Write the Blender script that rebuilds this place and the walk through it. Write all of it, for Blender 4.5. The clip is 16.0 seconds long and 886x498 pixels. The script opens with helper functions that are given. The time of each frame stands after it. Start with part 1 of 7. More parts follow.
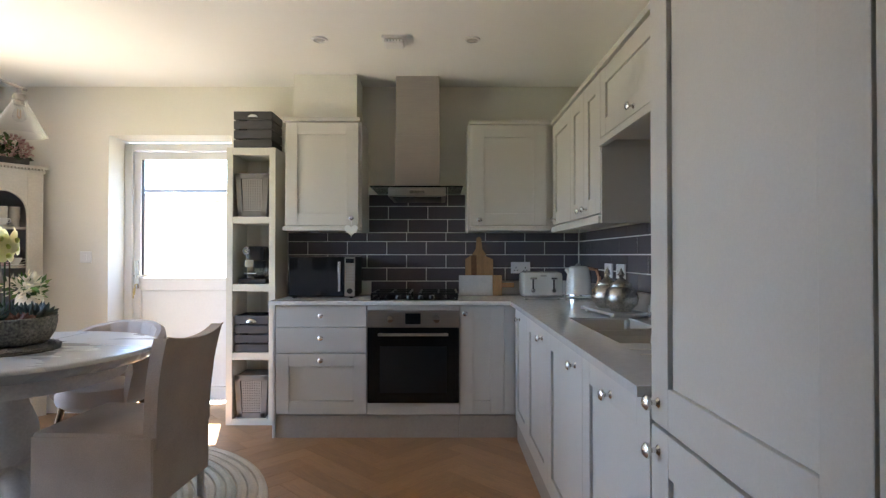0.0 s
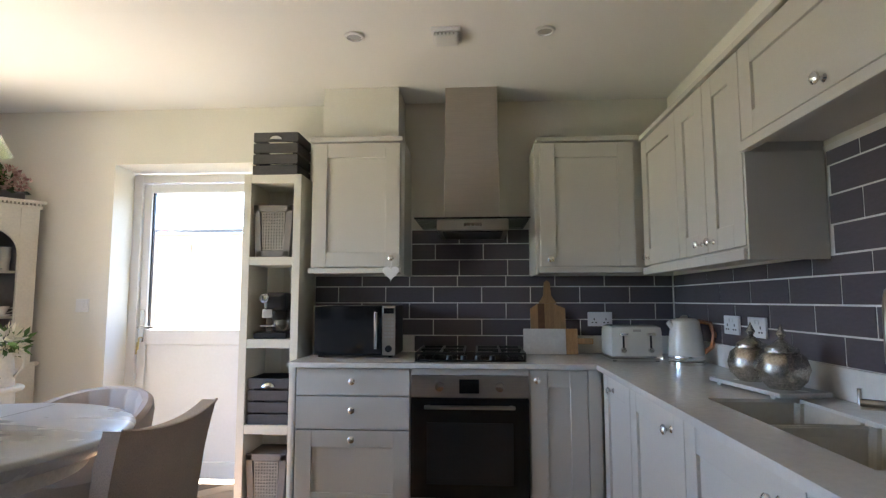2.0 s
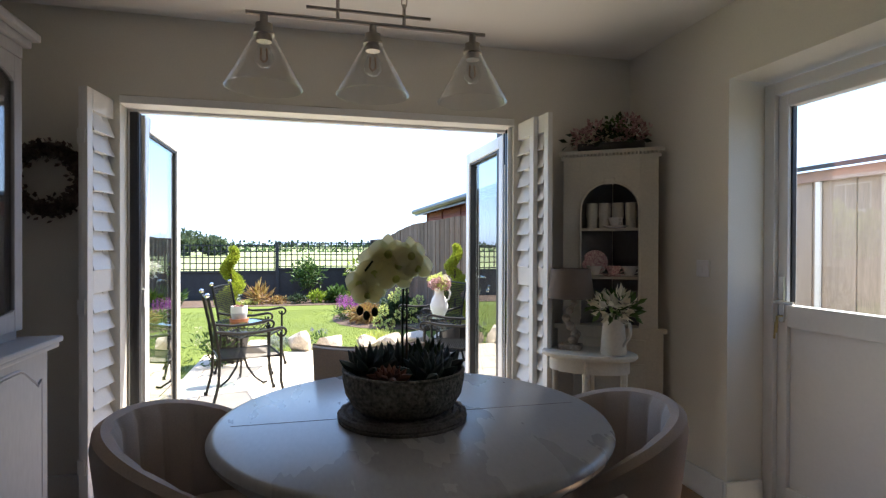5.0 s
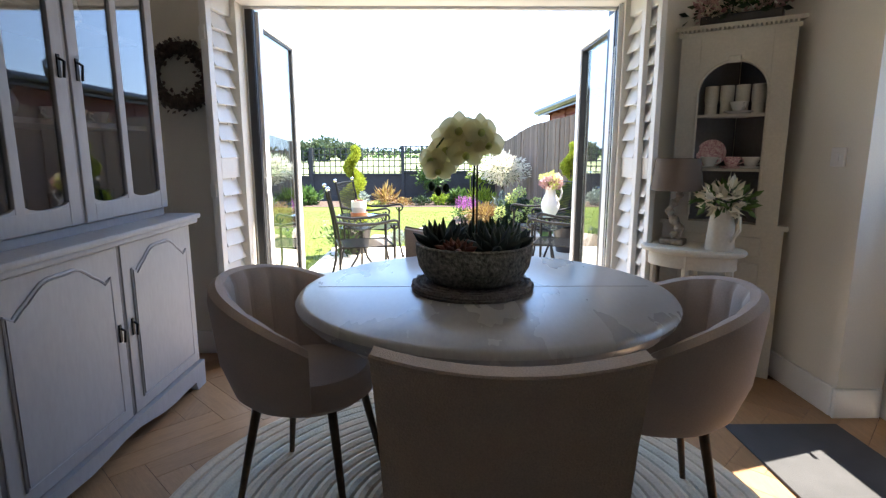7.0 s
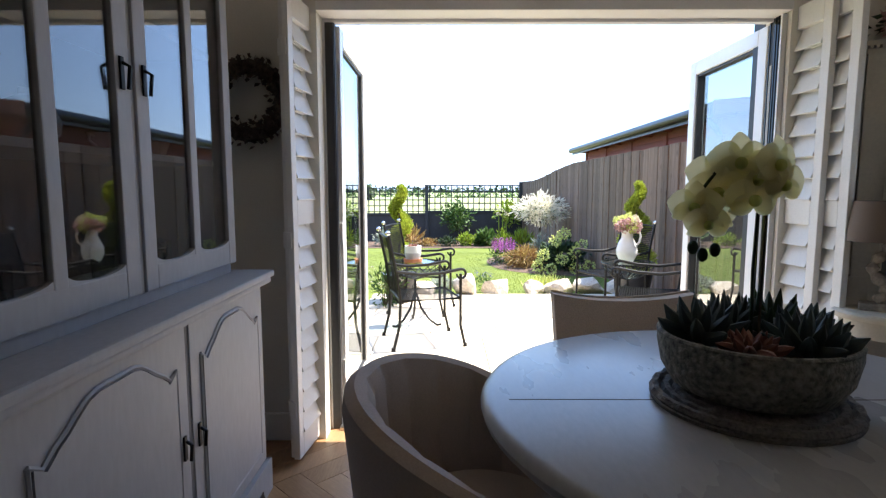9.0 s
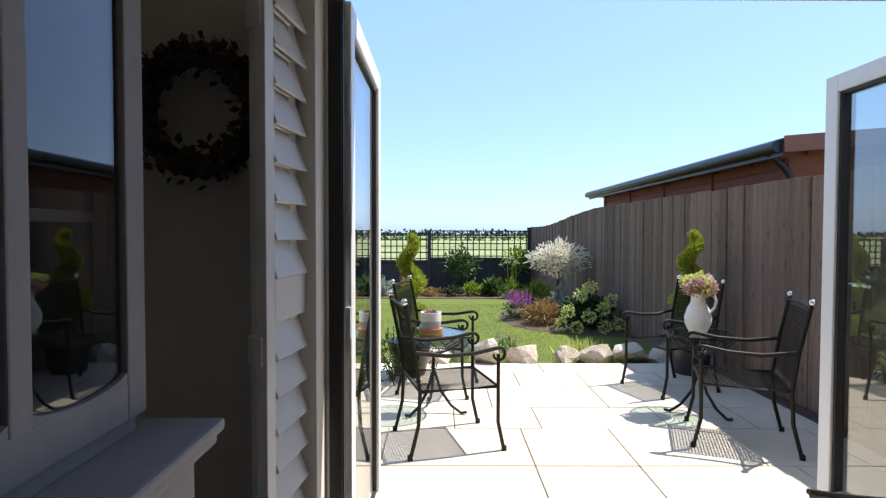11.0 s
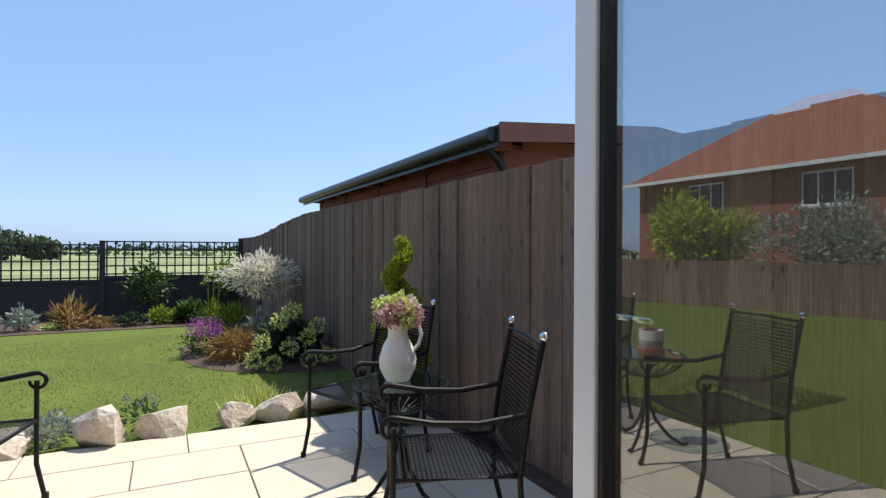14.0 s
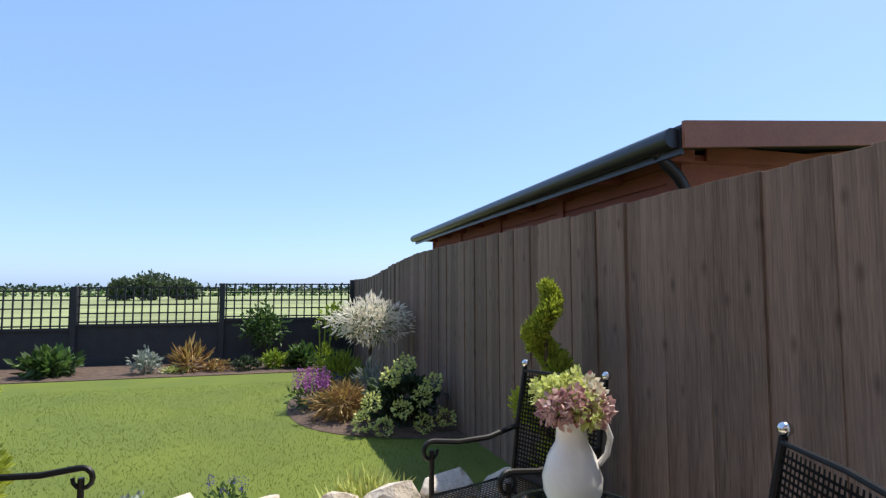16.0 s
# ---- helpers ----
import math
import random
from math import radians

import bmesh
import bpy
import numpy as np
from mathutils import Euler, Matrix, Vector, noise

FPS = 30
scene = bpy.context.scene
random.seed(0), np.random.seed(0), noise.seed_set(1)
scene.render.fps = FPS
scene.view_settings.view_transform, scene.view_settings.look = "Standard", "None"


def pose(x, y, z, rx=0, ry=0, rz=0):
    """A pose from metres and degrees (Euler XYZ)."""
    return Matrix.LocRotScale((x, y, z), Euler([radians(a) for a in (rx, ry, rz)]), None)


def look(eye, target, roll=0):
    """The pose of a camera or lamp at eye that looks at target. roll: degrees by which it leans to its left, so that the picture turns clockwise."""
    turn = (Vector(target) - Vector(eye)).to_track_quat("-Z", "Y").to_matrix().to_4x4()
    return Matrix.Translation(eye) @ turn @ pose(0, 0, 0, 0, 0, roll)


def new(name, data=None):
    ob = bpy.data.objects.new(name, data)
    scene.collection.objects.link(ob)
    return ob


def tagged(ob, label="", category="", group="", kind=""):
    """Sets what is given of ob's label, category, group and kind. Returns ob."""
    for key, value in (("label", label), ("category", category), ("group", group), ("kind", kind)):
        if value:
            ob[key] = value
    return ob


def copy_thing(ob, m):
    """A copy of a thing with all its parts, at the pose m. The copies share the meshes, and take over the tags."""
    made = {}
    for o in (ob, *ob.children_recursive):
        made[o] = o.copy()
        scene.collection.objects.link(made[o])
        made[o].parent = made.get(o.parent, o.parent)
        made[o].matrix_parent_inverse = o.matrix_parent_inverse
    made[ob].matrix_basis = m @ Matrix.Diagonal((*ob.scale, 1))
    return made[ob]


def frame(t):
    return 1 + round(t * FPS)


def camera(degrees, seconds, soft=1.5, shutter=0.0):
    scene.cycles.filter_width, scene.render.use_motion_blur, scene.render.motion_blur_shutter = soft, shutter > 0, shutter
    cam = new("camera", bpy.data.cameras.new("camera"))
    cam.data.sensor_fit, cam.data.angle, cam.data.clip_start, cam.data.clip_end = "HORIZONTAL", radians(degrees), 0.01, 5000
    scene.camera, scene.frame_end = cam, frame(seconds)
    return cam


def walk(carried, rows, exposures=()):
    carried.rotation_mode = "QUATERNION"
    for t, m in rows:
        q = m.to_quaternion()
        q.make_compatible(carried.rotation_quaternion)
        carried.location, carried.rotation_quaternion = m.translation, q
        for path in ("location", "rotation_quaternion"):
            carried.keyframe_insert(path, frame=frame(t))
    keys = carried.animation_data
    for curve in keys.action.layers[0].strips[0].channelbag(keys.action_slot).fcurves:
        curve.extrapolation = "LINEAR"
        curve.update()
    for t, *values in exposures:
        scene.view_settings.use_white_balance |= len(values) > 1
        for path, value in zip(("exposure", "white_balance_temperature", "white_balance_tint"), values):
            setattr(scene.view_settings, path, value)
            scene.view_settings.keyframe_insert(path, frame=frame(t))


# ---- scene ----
cam = camera(78.3, 16.0, 1.3)
PATH = [
    (0, (0.002, -0.115, 1.196), (0.007, 1.885, 1.218), 0.0),
    (0.5, (0.005, -0.091, 1.201), (0.02, 1.907, 1.281), 0.0),
    (1, (-0.035, 0.097, 1.226), (-0.03, 2.094, 1.332), 0.0),
    (1.5, (-0.131, 0.357, 1.245), (-0.159, 2.351, 1.401), 0.1),
    (2, (-0.138, 0.629, 1.215), (-0.265, 2.616, 1.402), 0.0),
    (2.5, (-0.173, 0.913, 1.268), (-0.635, 2.85, 1.453), 0.2),
    (3, (-0.310, 1.215, 1.208), (-1.212, 2.988, 1.415), 0.5),
    (3.5, (-0.289, 1.585, 1.233), (-1.664, 3.025, 1.424), 0.5),
    (4, (-0.236, 1.782, 1.254), (-1.919, 2.851, 1.416), 0.5),
    (4.5, (-0.352, 1.932, 1.267), (-2.212, 2.663, 1.331), 0.7),
    (5, (-0.282, 2.041, 1.297), (-2.224, 2.518, 1.282), 0.2),
    (5.2, (-0.236, 2.089, 1.282), (-2.198, 2.476, 1.241), 0.2),
    (7.3, (-0.215, 2.212, 1.208), (-2.182, 2.212, 0.843), 0.1),
    (7.5, (-0.261, 2.176, 1.213), (-2.228, 2.171, 0.85), 0.2),
    (8, (-0.4, 2.003, 1.23), (-2.373, 1.992, 0.904), 0.2),
    (8.5, (-0.572, 1.799, 1.228), (-2.555, 1.801, 0.973), 0.2),
    (9, (-0.831, 1.684, 1.214), (-2.819, 1.675, 0.998), -0.0),
    (9.2, (-0.955, 1.658, 1.238), (-2.945, 1.627, 1.039), -0.3),
    (10.2, (-1.44, 1.41, 1.255), (-3.435, 1.40, 1.15), 0.0),
    (10.8, (-1.745, 1.42, 1.275), (-3.743, 1.425, 1.21), 0.1),
    (11.3, (-2.017, 1.522, 1.289), (-4.017, 1.552, 1.253), 0.2),
    (11.5, (-2.142, 1.545, 1.282), (-4.138, 1.652, 1.248), 0.3),
    (12, (-2.361, 1.606, 1.276), (-4.296, 2.111, 1.248), 0.6),
    (12.5, (-2.579, 1.779, 1.274), (-4.426, 2.545, 1.251), 0.4),
    (13, (-2.815, 1.949, 1.284), (-4.627, 2.795, 1.257), 0.2),
    (13.5, (-3.084, 2.128, 1.269), (-4.884, 2.999, 1.269), 0.2),
    (14, (-3.308, 2.317, 1.22), (-5.09, 3.225, 1.22), 0.3),
    (14.5, (-3.522, 2.495, 1.243), (-5.302, 3.407, 1.242), 0.3),
    (15, (-3.748, 2.563, 1.199), (-5.567, 3.396, 1.214), 0.5),
    (15.5, (-4.128, 2.546, 1.262), (-5.986, 3.286, 1.287), 0.6),
    (16, (-4.271, 2.484, 1.266), (-6.191, 3.027, 1.408), 0.0),
]
# exposure: the camera opens up indoors and stops down towards the garden
EXPOSURES = [(0.0, 4.2), (2.0, 4.1), (3.0, 3.5), (3.5, 3.0), (4.5, 2.2), (5.2, 1.85), (7.3, 2.7), (8.0, 2.55), (8.5, 2.33), (9.2, 1.88), (11.3, 0.68), (12.0, 0.22), (13.0, 0.12), (14.0, 0.42), (15.0, 0.62), (16.0, 0.58)]
walk(cam, [(t, look(eye, target, roll)) for t, eye, target, roll in PATH], EXPOSURES)

# ---- light ----
SUN = Vector((-0.16, 0.50, 1.0)).normalized()
world = bpy.data.worlds.new("sky")
scene.world = world
world.use_nodes = True
wn = world.node_tree
sky = wn.nodes.new("ShaderNodeTexSky")
sky.sky_type, sky.sun_disc = "NISHITA", False
sky.sun_elevation, sky.sun_rotation = math.asin(SUN.z), math.atan2(SUN.x, SUN.y)
sky.air_density, sky.dust_density, sky.ozone_density = 0.8, 0.9, 2.2
# thin summer haze evens the sky out between zenith and horizon
haze = wn.nodes.new("ShaderNodeMix")
haze.data_type = "RGBA"
haze.inputs["Factor"].default_value = 0.5
haze.inputs["B"].default_value = (1.95, 3.4, 6.3, 1)
wn.links.new(sky.outputs[0], haze.inputs["A"])
wn.links.new(haze.outputs["Result"], wn.nodes["Background"].inputs[0])
wn.nodes["Background"].inputs[1].default_value = 0.14
sun = new("sun", bpy.data.lights.new("sun", "SUN"))
sun.data.energy, sun.data.angle, sun.data.color = 4.4, radians(0.53), (1.0, 0.94, 0.85)
sun.matrix_basis = look(SUN * 30, (0, 0, 0))


# ---- materials ----
def nodes_of(name):
    m = bpy.data.materials.new(name)
    m.use_nodes = True
    nt = m.node_tree
    return m, nt, nt.nodes["Principled BSDF"]


def paint(name, color, rough=0.5, metal=0.0, vary=0.08, scale=6.0, fine=60.0, bump=0.15, depth=0.002, stretch=(1, 1, 1), per=0.0, dark=None, spec=0.5, coat=0.0):
    """A surface with broad stains, fine grain and a little relief; per: how much each piece differs."""
    m, nt, b = nodes_of(name)
    n, l = nt.nodes, nt.links
    tc = n.new("ShaderNodeTexCoord")
    mp = n.new("ShaderNodeMapping")
    mp.inputs["Scale"].default_value = stretch
    l.new(tc.outputs["Object"], mp.inputs[0])
    big, small = n.new("ShaderNodeTexNoise"), n.new("ShaderNodeTexNoise")
    big.inputs["Scale"].default_value, small.inputs["Scale"].default_value = scale, fine
    big.inputs["Detail"].default_value, small.inputs["Detail"].default_value = 4, 3
    l.new(mp.outputs[0], big.inputs[0])
    l.new(mp.outputs[0], small.inputs[0])
    add = n.new("ShaderNodeMath")
    add.operation = "ADD"
    l.new(big.outputs[0], add.inputs[0])
    l.new(small.outputs[0], add.inputs[1])
    last = add
    if per:
        oi = n.new("ShaderNodeObjectInfo")
        ge = n.new("ShaderNodeNewGeometry")
        for out in (oi.outputs["Random"], ge.outputs["Random Per Island"]):
            k = n.new("ShaderNodeMath")
            k.operation = "MULTIPLY_ADD"
            l.new(out, k.inputs[0])
            k.inputs[1].default_value = per
            l.new(last.outputs[0], k.inputs[2])
            last = k
    ramp = n.new("ShaderNodeMapRange")
    ramp.inputs[1].default_value, ramp.inputs[2].default_value = 0.6 + per * 0.3, 1.4 + per * 1.2
    l.new(last.outputs[0], ramp.inputs[0])
    mix = n.new("ShaderNodeMix")
    mix.data_type = "RGBA"
    lo = dark or tuple(c * (1 - 2 * vary) for c in color)
    hi = tuple(min(1, c * (1 + vary)) for c in color)
    mix.inputs["A"].default_value, mix.inputs["B"].default_value = (*lo, 1), (*hi, 1)
    l.new(ramp.outputs[0], mix.inputs["Factor"])
    l.new(mix.outputs["Result"], b.inputs["Base Color"])
    rr = n.new("ShaderNodeMapRange")
    rr.inputs[3].default_value, rr.inputs[4].default_value = max(0.02, rough - 0.06), min(1, rough + 0.08)
    l.new(big.outputs[0], rr.inputs[0])
    l.new(rr.outputs[0], b.inputs["Roughness"])
    b.inputs["Metallic"].default_value = metal
    b.inputs["Specular IOR Level"].default_value = spec
    b.inputs["Coat Weight"].default_value = coat
    if bump:
        bp = n.new("ShaderNodeBump")
        bp.inputs["Strength"].default_value, bp.inputs["Distance"].default_value = bump, depth
        l.new(small.outputs[0], bp.inputs["Height"])
        l.new(bp.outputs[0], b.inputs["Normal"])
    return m


def glass(name, tint=(1, 1, 1), gain=1.0):
    m = bpy.data.materials.new(name)
    m.use_nodes = True
    nt = m.node_tree
    nt.nodes.clear()
    out, mix = nt.nodes.new("ShaderNodeOutputMaterial"), nt.nodes.new("ShaderNodeMixShader")
    tr, gl, lw = nt.nodes.new("ShaderNodeBsdfTransparent"), nt.nodes.new("ShaderNodeBsdfGlossy"), nt.nodes.new("ShaderNodeLayerWeight")
    pw, fr = nt.nodes.new("ShaderNodeMath"), nt.nodes.new("ShaderNodeMath")
    tr.inputs[0].default_value = (*tint, 1)
    gl.inputs["Roughness"].default_value = 0.0
    lw.inputs["Blend"].default_value = 0.5
    pw.operation, fr.operation = "POWER", "MULTIPLY_ADD"
    pw.inputs[1].default_value = 3.5
    fr.inputs[1].default_value, fr.inputs[2].default_value = 0.8, 0.03 * gain
    nt.links.new(lw.outputs["Facing"], pw.inputs[0])
    nt.links.new(pw.outputs[0], fr.inputs[0])
    nt.links.new(fr.outputs[0], mix.inputs[0])
    nt.links.new(tr.outputs[0], mix.inputs[1])
    nt.links.new(gl.outputs[0], mix.inputs[2])
    nt.links.new(mix.outputs[0], out.inputs[0])
    return m


def leafy(name, color, vary=0.5, trans=0.35, other=None):
    """Leaves or petals: each one its own shade, some light through it."""
    m, nt, b = nodes_of(name)
    n, l = nt.nodes, nt.links
    ge = n.new("ShaderNodeNewGeometry")
    mix = n.new("ShaderNodeMix")
    mix.data_type = "RGBA"
    mix.inputs["A"].default_value = (*[c * (1 - vary) for c in color], 1)
    mix.inputs["B"].default_value = (*(other or [min(1, c * (1 + vary)) for c in color]), 1)
    l.new(ge.outputs["Random Per Island"], mix.inputs["Factor"])
    l.new(mix.outputs["Result"], b.inputs["Base Color"])
    b.inputs["Roughness"].default_value = 0.6
    tl, ad = n.new("ShaderNodeBsdfTranslucent"), n.new("ShaderNodeMixShader")
    l.new(mix.outputs["Result"], tl.inputs[0])
    ad.inputs[0].default_value = trans
    l.new(b.outputs[0], ad.inputs[1])
    l.new(tl.outputs[0], ad.inputs[2])
    l.new(ad.outputs[0], n["Material Output"].inputs[0])
    return m


M_WALL = paint("cream emulsion", (0.79, 0.76, 0.68), 0.85, vary=0.03, scale=1.5, fine=140, bump=0.12, spec=0.25)
M_CEIL = paint("ceiling paint", (0.86, 0.85, 0.82), 0.9, vary=0.02, scale=1.2, fine=150, bump=0.1, spec=0.2)
M_GREY = paint("pale grey cabinet paint", (0.63, 0.60, 0.54), 0.42, vary=0.03, scale=3, fine=200, bump=0.05)
M_PLINTH = paint("taupe plinth", (0.42, 0.37, 0.31), 0.5, vary=0.05)
M_TOP = paint("white quartz", (0.78, 0.76, 0.71), 0.13, vary=0.04, scale=40, fine=300, bump=0.0)
M_SINK = paint("cream composite", (0.62, 0.58, 0.50), 0.3, vary=0.04, bump=0.05)
M_TILE = paint("slate grey glazed tile", (0.12, 0.105, 0.115), 0.16, vary=0.12, scale=9, fine=60, bump=0.1, depth=0.003, per=0.25)
M_GROUT = paint("pale grout", (0.85, 0.83, 0.79), 0.9, vary=0.06, fine=200)
M_STEEL = paint("brushed steel", (0.46, 0.43, 0.39), 0.32, 1.0, vary=0.06, fine=40, stretch=(1, 1, 30), bump=0.06)
M_CHROME = paint("polished chrome", (0.75, 0.74, 0.72), 0.09, 1.0, vary=0.02, bump=0.0)
M_BLACK = paint("black enamel", (0.012, 0.012, 0.013), 0.3, vary=0.2, fine=90)
M_OVENGLASS = paint("black oven glass", (0.008, 0.008, 0.008), 0.06, vary=0.1, bump=0.0)
M_WHITE = paint("white painted wood", (0.85, 0.845, 0.82), 0.45, vary=0.03, fine=120, bump=0.06)
M_UPVC = paint("white plastic frame", (0.80, 0.80, 0.80), 0.3, vary=0.02, bump=0.03)
M_GASKET = paint("dark grey gasket", (0.025, 0.025, 0.028), 0.5, vary=0.15)
M_BRASS = paint("brass lock strip", (0.62, 0.5, 0.25), 0.35, 1.0, vary=0.1)
M_SHELF = paint("cream painted shelf", (0.70, 0.67, 0.58), 0.55, vary=0.04, fine=120)
M_CRATE = paint("charcoal painted slat", (0.075, 0.072, 0.075), 0.7, vary=0.2, scale=8, fine=90, stretch=(1, 1, 4))
M_BASKET = paint("grey woven basket", (0.24, 0.22, 0.20), 0.85, vary=0.15, fine=180, bump=0.5)
M_MESH = paint("pale cane mesh", (0.40, 0.37, 0.32), 0.85, vary=0.2, fine=250, bump=0.6)
M_DRESS = paint("blue grey chalk paint", (0.37, 0.37, 0.385), 0.55, vary=0.06, scale=4, fine=60, stretch=(1, 1, 0.3), bump=0.1)
# dark grey that carries the shade inside cabinets and door gaps in its colour
M_INSHADE = paint("cabinet lining with painted shade", (0.16, 0.15, 0.15), 0.7, vary=0.1)
M_IRON = paint("black iron", (0.02, 0.019, 0.018), 0.5, 0.6, vary=0.2, fine=150)
M_CORNER = paint("aged cream paint", (0.60, 0.56, 0.47), 0.6, vary=0.07, scale=5, fine=70, bump=0.15)
M_TABLE = paint("grey washed tabletop", (0.40, 0.395, 0.39), 0.27, vary=0.06, scale=2, fine=35, stretch=(1.0, 3, 1), bump=0.02)
M_TABLEBASE = paint("whitewashed timber", (0.55, 0.53, 0.50), 0.5, vary=0.1, scale=6, fine=80)
M_TUB = paint("taupe velvet", (0.46, 0.38, 0.325), 0.8, vary=0.08, scale=5, fine=220, bump=0.15)
M_LINEN = paint("beige woven slipcover", (0.55, 0.45, 0.365), 0.95, vary=0.14, scale=4, fine=260, bump=0.6, depth=0.003)
M_LEG = paint("bronze metal leg", (0.10, 0.065, 0.04), 0.4, 0.7, vary=0.15)
M_RUG = paint("braided jute", (0.62, 0.53, 0.40), 0.95, vary=0.12, scale=6, fine=120, bump=0.7, depth=0.004, per=0.12)
M_RUG2 = paint("pale sage jute band", (0.60, 0.57, 0.46), 0.95, vary=0.15, scale=6, fine=120, bump=0.9, depth=0.006, per=0.3)
M_OAK = paint("honey oak plank", (0.38, 0.225, 0.115), 0.36, vary=0.22, scale=5, fine=28, stretch=(1.2, 14, 1), bump=0.12, per=0.45, dark=(0.20, 0.105, 0.048))
M_OAKGAP = paint("plank bed", (0.10, 0.06, 0.035), 0.8)
M_BOARD = paint("acacia board", (0.42, 0.24, 0.11), 0.5, vary=0.2, scale=8, fine=40, stretch=(9, 9, 1), bump=0.1, per=0.4)
M_BOARDDK = paint("dark board strip", (0.16, 0.07, 0.03), 0.5, vary=0.2, fine=40)
M_MARBLE = paint("white marble board", (0.66, 0.65, 0.62), 0.25, vary=0.06, scale=12)
M_CREAMAPP = paint("cream enamel", (0.72, 0.70, 0.64), 0.22, vary=0.02, bump=0.0, coat=0.4)
M_COPPER = paint("copper trim", (0.75, 0.40, 0.25), 0.25, 1.0, vary=0.05)
M_MERC = paint("mercury glass", (0.55, 0.52, 0.47), 0.16, 0.9, vary=0.3, scale=30, fine=120, bump=0.5, depth=0.004)
M_CHINA = paint("white china", (0.78, 0.76, 0.71), 0.15, vary=0.03, bump=0.0)
M_PINKCHINA = paint("rose patterned china", (0.72, 0.6, 0.55), 0.2, vary=0.3, scale=60, fine=120, dark=(0.5, 0.16, 0.2))
M_STONEBOWL = paint("textured stoneware", (0.26, 0.245, 0.20), 0.85, vary=0.4, scale=45, fine=90, bump=1.0, depth=0.006)
M_WICKER = paint("grey plaited rush", (0.19, 0.17, 0.155), 0.9, vary=0.3, scale=40, fine=160, bump=0.9, depth=0.004)
M_SOIL = paint("dark soil", (0.055, 0.038, 0.026), 0.95, vary=0.35, scale=14, fine=60, bump=0.9, depth=0.01)
M_SHADE = paint("taupe linen shade", (0.17, 0.13, 0.10), 0.9, vary=0.06, fine=250, bump=0.3)
M_CARVED = paint("weathered carved wood", (0.36, 0.32, 0.27), 0.8, vary=0.25, scale=30)
M_BULB = paint("amber bulb", (0.5, 0.34, 0.2), 0.1, vary=0.1, bump=0.0)
M_WREATH = paint("dried wreath", (0.15, 0.11, 0.085), 0.9, vary=0.4, scale=40, fine=120, bump=0.8)
M_MAT = paint("dark door mat", (0.07, 0.068, 0.068), 0.95, vary=0.2, fine=250, bump=0.7)
M_PATIO = paint("cream sandstone slab", (0.60, 0.52, 0.405), 0.8, vary=0.07, scale=5, fine=70, bump=0.2, depth=0.003, per=0.2)
M_JOINT = paint("mortar", (0.30, 0.26, 0.21), 0.95, vary=0.1)
M_ROCK = paint("pale limestone", (0.62, 0.56, 0.47), 0.9, vary=0.15, scale=7, fine=40, bump=0.7, depth=0.015, dark=(0.38, 0.31, 0.24))
def boards(name, color, knot):
    """Weathered sawn timber: long grain, streaks and scattered dark knots."""
    m = paint(name, color, 0.9, vary=0.42, scale=4, fine=45, stretch=(5, 5, 0.3), bump=0.6, depth=0.004, per=0.3, spec=0.2)
    n, l = m.node_tree.nodes, m.node_tree.links
    b = n["Principled BSDF"]
    old = b.inputs["Base Color"].links[0].from_socket
    geo, mp, vo, mr, mix = n.new("ShaderNodeNewGeometry"), n.new("ShaderNodeMapping"), n.new("ShaderNodeTexVoronoi"), n.new("ShaderNodeMapRange"), n.new("ShaderNodeMix")
    mp.inputs["Scale"].default_value = (5.0, 1.0, 2.4)
    mp.inputs["Rotation"].default_value = (radians(90), 0, 0)
    vo.voronoi_dimensions = "2D"
    l.new(geo.outputs["Position"], mp.inputs[0])
    l.new(mp.outputs[0], vo.inputs["Vector"])
    vo.inputs["Scale"].default_value = 1.0
    mr.inputs[1].default_value, mr.inputs[2].default_value, mr.inputs[3].default_value, mr.inputs[4].default_value = 0.02, 0.11, 0.5, 0.0
    l.new(vo.outputs["Distance"], mr.inputs[0])
    mix.data_type = "RGBA"
    mix.inputs["B"].default_value = (*knot, 1)
    l.new(mr.outputs[0], mix.inputs["Factor"])
    l.new(old, mix.inputs["A"])
    l.new(mix.outputs["Result"], b.inputs["Base Color"])
    return m


M_FENCE = boards("brown grey fence board", (0.230, 0.162, 0.122), (0.06, 0.042, 0.034))
M_TREL = paint("dark stained trellis", (0.045, 0.044, 0.045), 0.8, vary=0.2, fine=60)
M_SHED = paint("red cedar cladding", (0.30, 0.10, 0.065), 0.75, vary=0.2, scale=5, fine=40, stretch=(0.4, 1, 5), per=0.3)
M_SHEDTRIM = paint("red brown fascia", (0.30, 0.13, 0.085), 0.7, vary=0.12)
M_ROOF = paint("grey roofing felt", (0.06, 0.065, 0.08), 0.85, vary=0.2, fine=120, bump=0.5)
M_GUTTER = paint("black plastic gutter", (0.02, 0.022, 0.027), 0.35, vary=0.1)
M_LAWN = paint("mown lawn", (0.112, 0.143, 0.011), 0.9, vary=0.2, scale=1.1, fine=120, bump=0.5, depth=0.012, dark=(0.070, 0.100, 0.008))
M_BLADE = leafy("grass blade", (0.115, 0.146, 0.012), 0.3, 0.35)
M_FIELD = paint("hay field", (0.27, 0.30, 0.12), 0.95, vary=0.3, scale=0.02, fine=0.6, stretch=(1, 0.15, 1), bump=0.0)
M_BARK = paint("bark soil mulch", (0.13, 0.085, 0.06), 0.95, vary=0.4, scale=10, fine=70, bump=1.0, depth=0.02)
M_BRICK = paint("red brick", (0.32, 0.13, 0.075), 0.85, vary=0.2, scale=3, fine=30, bump=0.3)
